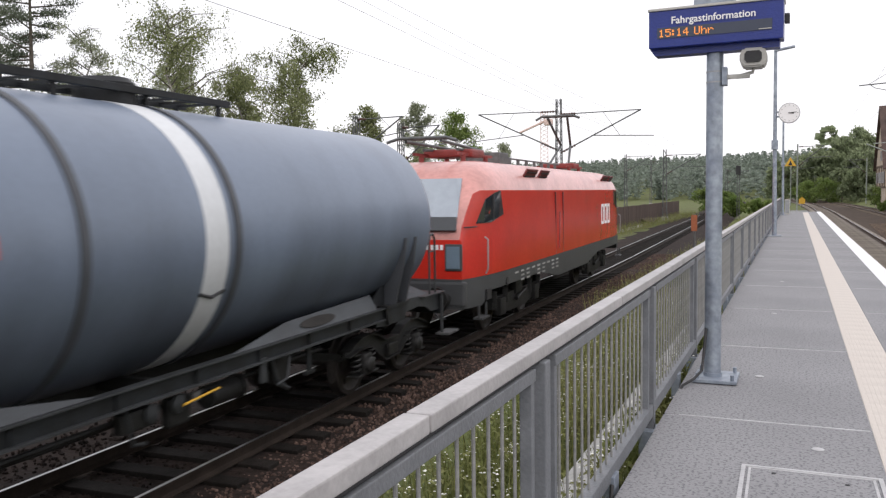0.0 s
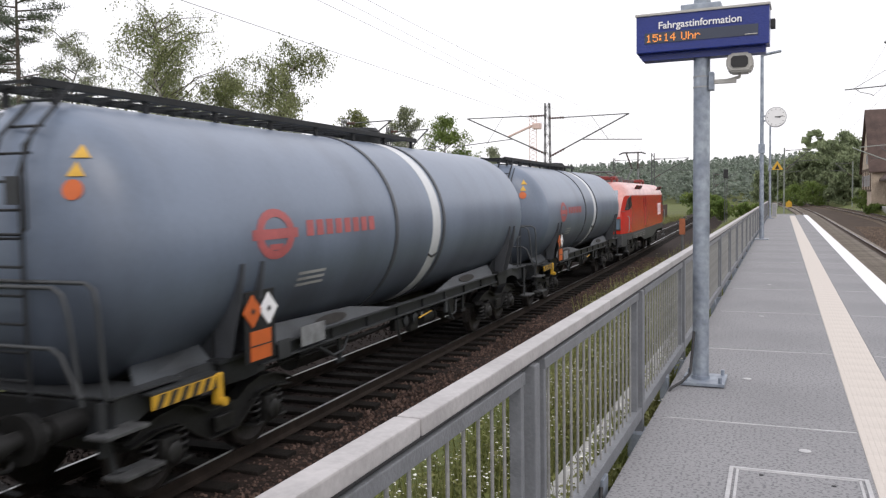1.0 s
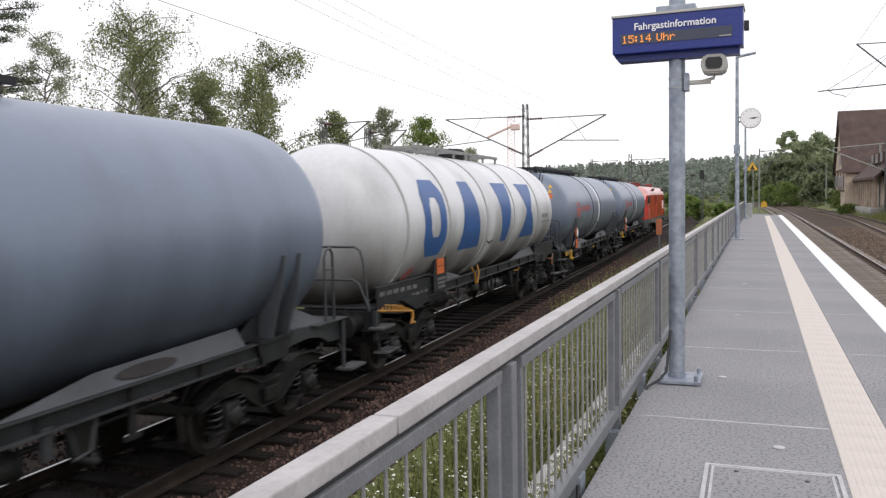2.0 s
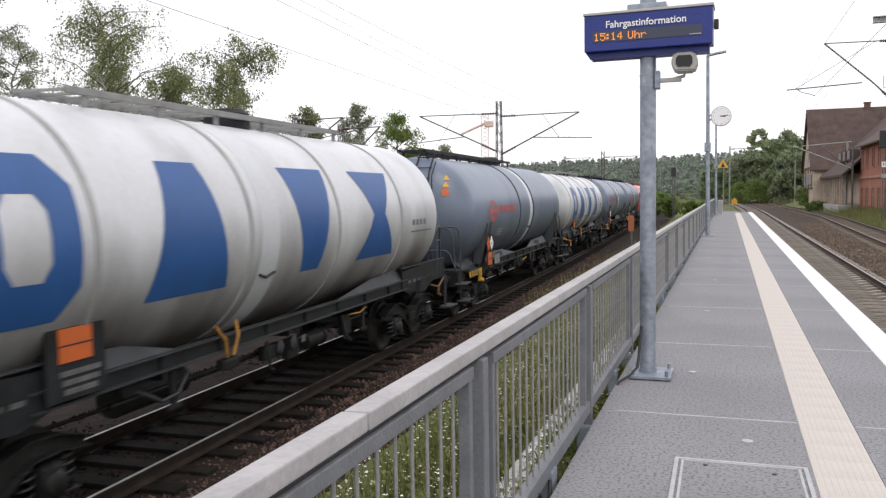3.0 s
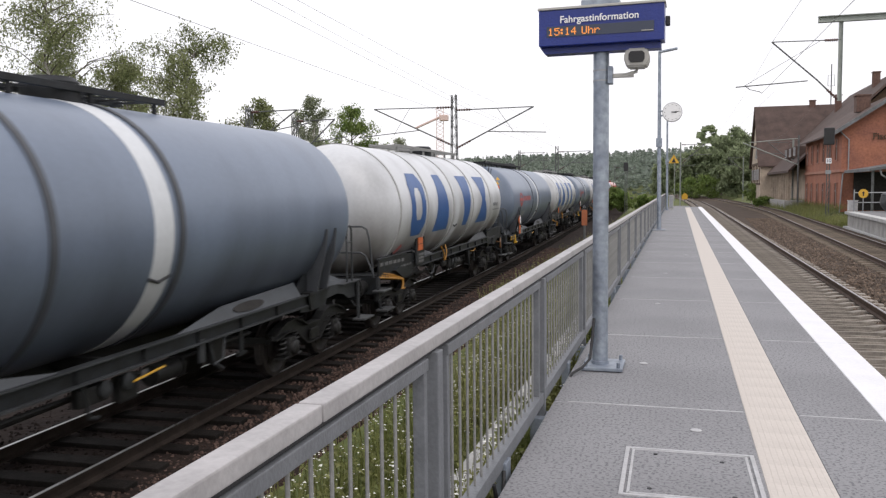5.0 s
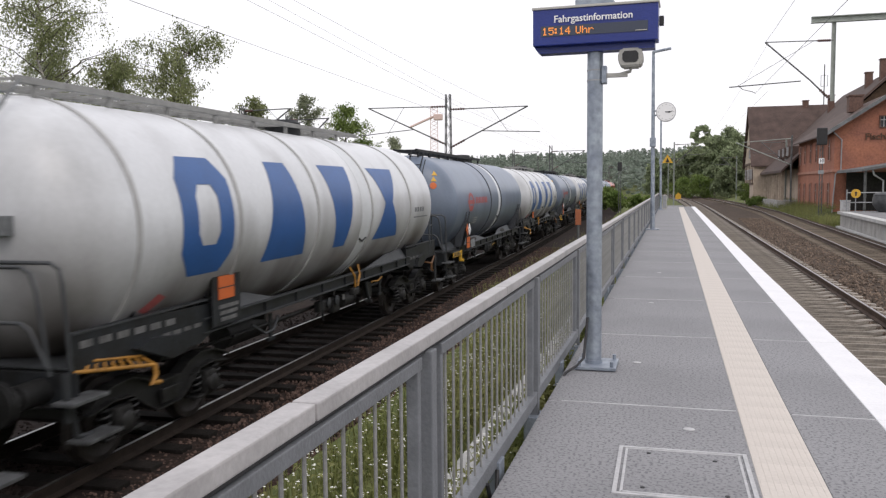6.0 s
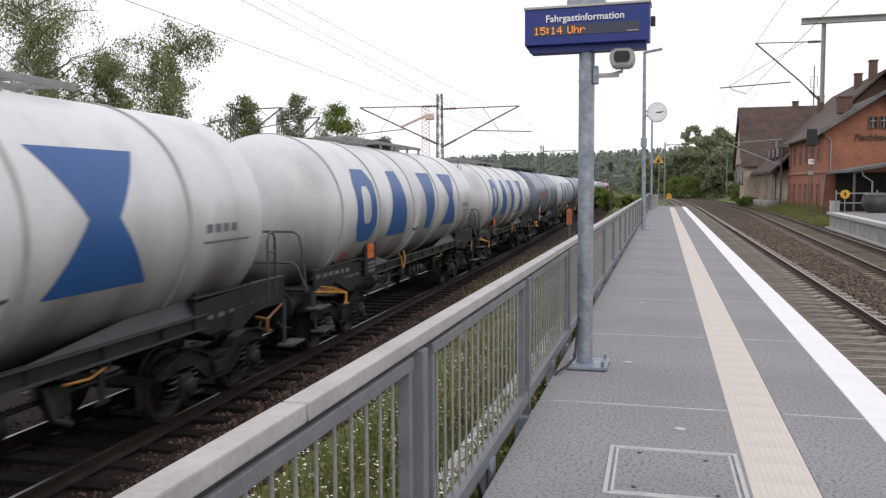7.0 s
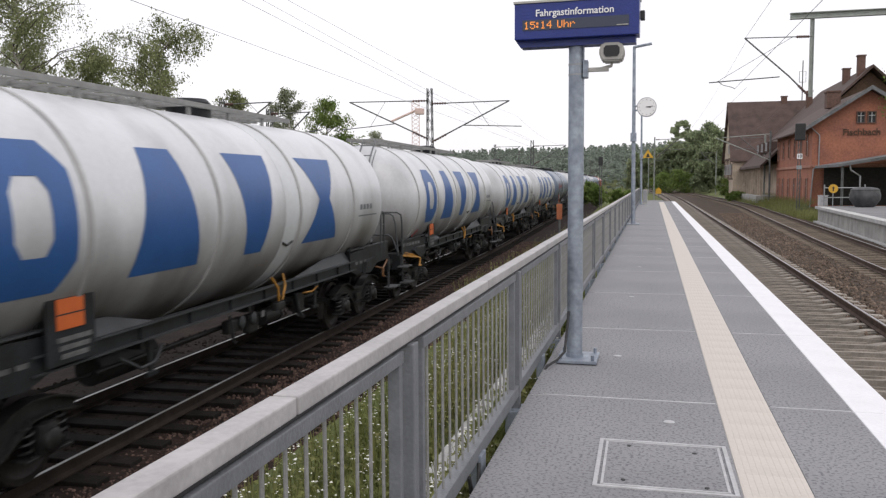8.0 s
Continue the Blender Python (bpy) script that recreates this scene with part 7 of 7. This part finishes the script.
GX = 12.45
st = thing("station_building", "two-storey orange brick station house with grey roof", "station building")
b = bmesh.new()
prism(b, [(GX, -1.3), (GX + 8.2, -1.3), (GX + 8.2, 5.8), (GX + 4.1, 8.5), (GX, 5.8)], 19.5, pose(0, 82, 0))
part("wall", b, M["brick"], st, "orange brick walls")
pitched_roof(st, GX, GX + 8.2, 72.3, 91.7, 5.85, 8.55, "y", M["roof_brown"], 0.7)
for s in (-1, 1):
    b = bmesh.new()
    prism(b, [(GX + 4.1 + s * 4.9, 5.27), (GX + 4.1, 8.48), (GX + 4.1, 8.8), (GX + 4.1 + s * 4.9, 5.6)], 0.22, pose(0, 71.5, 0))
    part("verge_board", b, M["roof_slate"], st, "grey verge board along the gable")
b = bmesh.new()
box(b, (GX - 0.05, 82, 2.55), (0.16, 19.6, 0.22))
box(b, (GX + 4.1, 72.22, 2.55), (8.2, 0.12, 0.22))
part("string_course", b, M["brick_pale"], st, "pale brick string course")
for s, (z, h) in enumerate(((0.6, 1.9), (4.3, 1.7))):
    for y in (74.2, 77.2, 80.4, 83.6, 87, 90):
        window(st, GX - 0.01, y, z, 0.9, h, "x", "brick_pale")
for x in (15.96, 16.75):
    window(st, x, 72.24, 6.36, 0.5, 0.8, "y", "chimney_brick")
lettering("station_name", "Fischbach", 0.72, M["timber"], st, pose(16.04, 72.2, 5.2, 90), 0.03)
for x, y, h in ((GX + 2.6, 78.5, 1.0),):
    chimney(st, x, y, 5.9 + (x - GX) * 0.66, h + 0.4, 1.1)
b = bmesh.new()
tube(b, [(GX - 0.1, 72.3, 5.8), (GX - 0.1, 72.1, 5.6), (GX + 0.5, 72.15, 5.0), (GX + 0.5, 72.15, 2.6), (GX + 0.1, 72.1, 2.3), (GX - 0.1, 72.15, -1.2)], 0.05)
part("downpipe", b, M["gutter"], st, "zinc downpipe", smooth=40)
# open canopy beside the gable
cp = thing("platform_canopy", "dark open timber canopy with sloping roof by the station", "canopy")
b = bmesh.new()
prism(b, [(GX + 0.2, 2.35), (GX + 14, 4.6), (GX + 14, 4.8), (GX + 0.2, 2.55)], 9.0, pose(0, 67.5, 0))
part("canopy_roof", b, M["roof_slate"], cp, "grey canopy roof")
# Added dark sheet: stands for the shade inside the open canopy.
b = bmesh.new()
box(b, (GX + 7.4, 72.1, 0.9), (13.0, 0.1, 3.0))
part("back_board", b, M["dark_void"], cp, "dark sheet standing for the shade under the canopy")
for x in (GX + 0.5, GX + 4.5, GX + 8.5, GX + 12):
    b = bmesh.new()
    rod(b, (x, 63.4, -1.2), (x, 63.4, 2.5 + (x - GX) * 0.16), 0.09, n=10)
    part("canopy_post", b, M["mast"], cp, smooth=40)
b = bmesh.new()
tube(b, [(GX + 0.9, 63.2, 2.5), (GX + 1.0, 63.2, 2.1), (GX + 1.6, 63.2, 1.7), (GX + 1.6, 63.2, -0.6)], 0.06)
part("canopy_downpipe", b, M["gutter"], cp, "pale downpipe")

# long goods wing with colonnade
WX = 11.3
gw = thing("goods_wing", "wide brown-roofed wing with dormers and a columned arcade", "building")
b = bmesh.new()
box(b, (WX + 4.6, 101.5, 0.9), (6.5, 19.5, 4.4))
part("wall", b, M["plaster"], gw, "stained plaster wall")
b = bmesh.new()
prism(b, [(WX - 0.6, 2.95), (21.0, 12.8), (31.3, 3.2), (31.3, 2.95), (21.0, 12.5), (WX - 0.6, 2.7)], 26.5, pose(0, 103.9, 0))
part("roof_slope", b, M["roof_brown"], gw, "brown tiled roof")
b = bmesh.new()
prism(b, [(WX + 1.4, -1.3), (30.2, -1.3), (30.2, 3.6), (21.0, 12.2), (WX + 1.4, 4.3)], 0.3, pose(0, 91.9, 0))
part("gable", b, M["timber"], gw, "dark boarded gable under the wide roof")
for x, y, h in ((20.3, 92.6, 1.9), (20.1, 98.2, 1.5), (18.6, 111.0, 1.9)):
    chimney(gw, x, y, 2.95 + (x - WX + 0.6) * 0.955 - 0.5, h + 0.4, 0.7)
b = bmesh.new()
box(b, (WX + 0.3, 101.5, -0.75), (2.2, 19.5, 1.1), bevel=0.03)
part("plinth", b, M["concrete"], gw)
for k in range(9):
    b = bmesh.new()
    box(b, (WX - 0.2, 93 + k * 2.1, 1.3), (0.22, 0.22, 3.1), bevel=0.02)
    part("column", b, M["plaster"], gw, "pale square column")
for y in (94.5, 98.0, 101.5):
    b = bmesh.new()
    box(b, (WX + 1.25, y, 4.95), (1.6, 1.5, 1.1))
    dm = part("dormer", b, M["roof_brown"], gw, "small dormer")
    window(gw, WX + 0.44, y, 4.95, 0.8, 0.7, "x")

# tall timber-framed house
th = thing("timber_house", "large old half-timbered house with a steep brown tiled roof", "house")
HX = 9.9
b = bmesh.new()
prism(b, [(111.5, -1.0), (124.5, -1.0), (124.5, 4.2), (118, 11.6), (111.5, 4.2)], 22, pose(HX + 11, 0, 0, 0, 0, 90))
part("wall", b, M["plaster"], th, "stained half-timbered walls")
pitched_roof(th, HX + 0.1, HX + 22, 111.5, 124.5, 4.25, 11.7, "x", M["roof_brown"], 0.45)
for z in (1.6, 4.2, 6.6):
    b = bmesh.new()
    box(b, (HX - 0.03, 118, z), (0.1, 12.8 if z < 5 else 8.0, 0.26))
    part("timber_beam", b, M["timber"], th, "dark horizontal timber")
for k in range(6):
    b = bmesh.new()
    box(b, (HX - 0.03, 112.4 + k * 2.25, 2.9), (0.1, 0.26, 2.6))
    part("timber_post", b, M["timber"], th, "dark timber post")
for y in (114, 116.6, 119.4, 122):
    window(th, HX - 0.04, y, 2.8, 0.9, 1.2, "x")
window(th, HX - 0.04, 116.8, 5.5, 0.9, 1.0, "x")
window(th, HX + 5.5, 111.45, 1.6, 1.2, 1.8, "y")
chimney(th, HX + 6.8, 118, 11.2, 1.2)
b = bmesh.new()
rod(b, (HX + 9.0, 118, 11.6), (HX + 9.0, 118, 17.0), 0.07, n=8)
tube(b, [(HX + 8.6, 118, 14.2), (HX + 9.4, 118, 14.2), (HX + 9.4, 118, 15.6), (HX + 8.6, 118, 15.6), (HX + 8.6, 118, 14.2)], 0.04)
part("aerial", b, M["mast"], th, "radio aerial on the roof")

# ---- side platform by the station, with its bits ----
sp = thing("side_platform", "low pale concrete side platform by the station", "platform", kind="structure")
def deck(bm, inset, z0, z1, y0=8.0, y1=56.3):
    edge = [(8.62 + inset, y0), (8.95 + inset, 35.0), (9.96 + inset, y1 - inset)]
    ring = edge + [(16.0, y1 - inset), (16.0, y0)]
    lo, hi = [[bm.verts.new((x, y, z)) for x, y in ring] for z in (z0, z1)]
    bm.faces.new(lo[::-1])
    bm.faces.new(hi)
    for k in range(5):
        bm.faces.new((lo[k], lo[(k + 1) % 5], hi[(k + 1) % 5], hi[k]))


b = bmesh.new()
deck(b, 0.16, -1.3, -0.36)
part("platform_wall", b, M["concrete"], sp)
b = bmesh.new()
deck(b, 0.0, -0.36, -0.2)
part("platform_deck", b, M["pale_kerb"], sp, "pale overhanging coping slab")
b = bmesh.new()
deck(b, 0.5, -0.2, -0.193)
part("platform_paving", b, M["asphalt"], sp)
b = bmesh.new()
deck(b, -0.06, -1.3, -1.12)
part("footing", b, M["pale_kerb"], sp)
rl = thing("side_railing", "pale tubular end railing on the side platform", "railing", pose(10.35, 55.6, -0.195))
for x in (0.0, 2.3):
    b = bmesh.new()
    rod(b, (x, 0, 0), (x, 0, 1.35), 0.04, n=8)
    part("post", b, M["gutter"], rl)
for z in (0.55, 1.15):
    b = bmesh.new()
    rod(b, (0, 0, z), (2.3, 0, z), 0.03, n=8)
    part("rail", b, M["gutter"], rl)
ys_ = thing("speed_board", "round yellow board on a short post", "sign", pose(10.8, 55.3, -0.195))
b = bmesh.new()
lathe(b, [(-0.02, 0.27), (0.02, 0.27)], "Y", 24, pose(0, 0, 1.1))
part("board", b, M["yellow"], ys_)
b = bmesh.new()
prism(b, [(-0.04, 0.96), (0.04, 0.96), (0.04, 1.12), (0.1, 1.12), (0, 1.25), (-0.1, 1.12), (-0.04, 1.12)], 0.01, pose(0, -0.03, 0))
part("arrow", b, M["black"], ys_)
b = bmesh.new()
rod(b, (0, 0.03, 0), (0, 0.03, 1.2), 0.03, n=8)
part("post", b, M["gutter"], ys_)
cv = thing("planter_tub", "large dark grey rounded tub with a lid", "tub", pose(12.35, 54.2, -0.193))
b = bmesh.new()
lathe(b, [(0.0, 0.5), (0.12, 0.62), (0.45, 0.84), (0.75, 0.86), (0.98, 0.78)], "Z", 28)
part("tub", b, M["tub_grey"], cv, smooth=40)
b = bmesh.new()
lathe(b, [(0.98, 0.80), (1.05, 0.80), (1.15, 0.62), (1.2, 0.3), (1.2, 0.001)], "Z", 28)
part("lid", b, M["tub_grey"], cv, "domed lid", smooth=40)

bx = thing("relay_box", "pale grey relay box on the side platform", "cabinet", pose(10.35, 56.0, -0.193))
b = bmesh.new()
box(b, (0, 0, 0.33), (0.52, 0.36, 0.62), bevel=0.015)
part("box_body", b, M["pale_kerb"], bx)
b = bmesh.new()
box(b, (0, 0, 0.66), (0.58, 0.42, 0.05), bevel=0.012)
part("box_roof", b, M["joint"], bx)
b = bmesh.new()
box(b, (0, -0.185, 0.33), (0.42, 0.015, 0.52), bevel=0.004)
part("box_door", b, M["joint"], bx)

sg = thing("signal_post", "slim railway signal with a dark head and a white plate", "railway signal", pose(10.9, 68.5, -1.2))
b = bmesh.new()
for s in (-0.1, 0.1):
    rod(b, (s, 0, 0), (s, 0, 6.0), 0.035, n=6)
for k in range(14):
    rod(b, (-0.1, 0, k * 0.43), (0.1, 0, k * 0.43 + 0.43), 0.015, n=5)
part("post", b, M["mast"], sg)
b = bmesh.new()
box(b, (0, -0.15, 6.3), (0.75, 0.25, 1.3), bevel=0.08)
hd = part("signal_head", b, M["black"], sg)
b = bmesh.new()
box(b, (0.02, -0.05, 4.45), (0.4, 0.03, 0.4), bevel=0.01)
pl = part("number_plate", b, M["white"], sg, "white kilometre plate")
lettering("digits", "10", 0.34, M["black"], pl, pose(0.02, -0.07, 4.45, 90))
b = bmesh.new()
box(b, (0.0, -0.05, 3.6), (0.4, 0.03, 0.3), bevel=0.01)
part("plate", b, M["gutter"], sg)
pm = thing("equipment_mast", "slim pale mast by the station bank", "mast", pose(11.3, 88, -0.9))
b = bmesh.new()
rod(b, (0, 0, 0), (0, 0, 7.2), 0.09, n=8)
part("pole", b, M["mast"], pm)
b = bmesh.new()
tube(b, [(0, 0, 6.9), (-4.6, 0, 6.6)], 0.04)
tube(b, [(0, 0, 4.3), (-5.2, 0, 6.6)], 0.05)
part("arm", b, M["mast_pale"], pm)


# ---- motion ----
def motions():
    """The train runs past at a steady speed; its wheels turn with it."""
    for ob, start in train:
        rows = []
        for i in range(33):
            t = i * 0.25
            y = start + SPEED * t
            rows.append((t, pose(left_axis(y), y, RAIL_L + dip(y), 0, 0, heading(left_axis, y))))
        walk(ob, rows)
        for bg in ob.children:
            if not bg.name.startswith("bogie"):
                continue
            for w in bg.children:
                if not w.name.startswith("wheelset"):
                    continue
                place = w.matrix_basis.translation.copy()
                step = -SPEED / FPS / place.z
                walk(w, [(i / FPS, Matrix.Translation(place) @ Matrix.Rotation(step * i, 4, "X")) for i in range(241)])


motions()
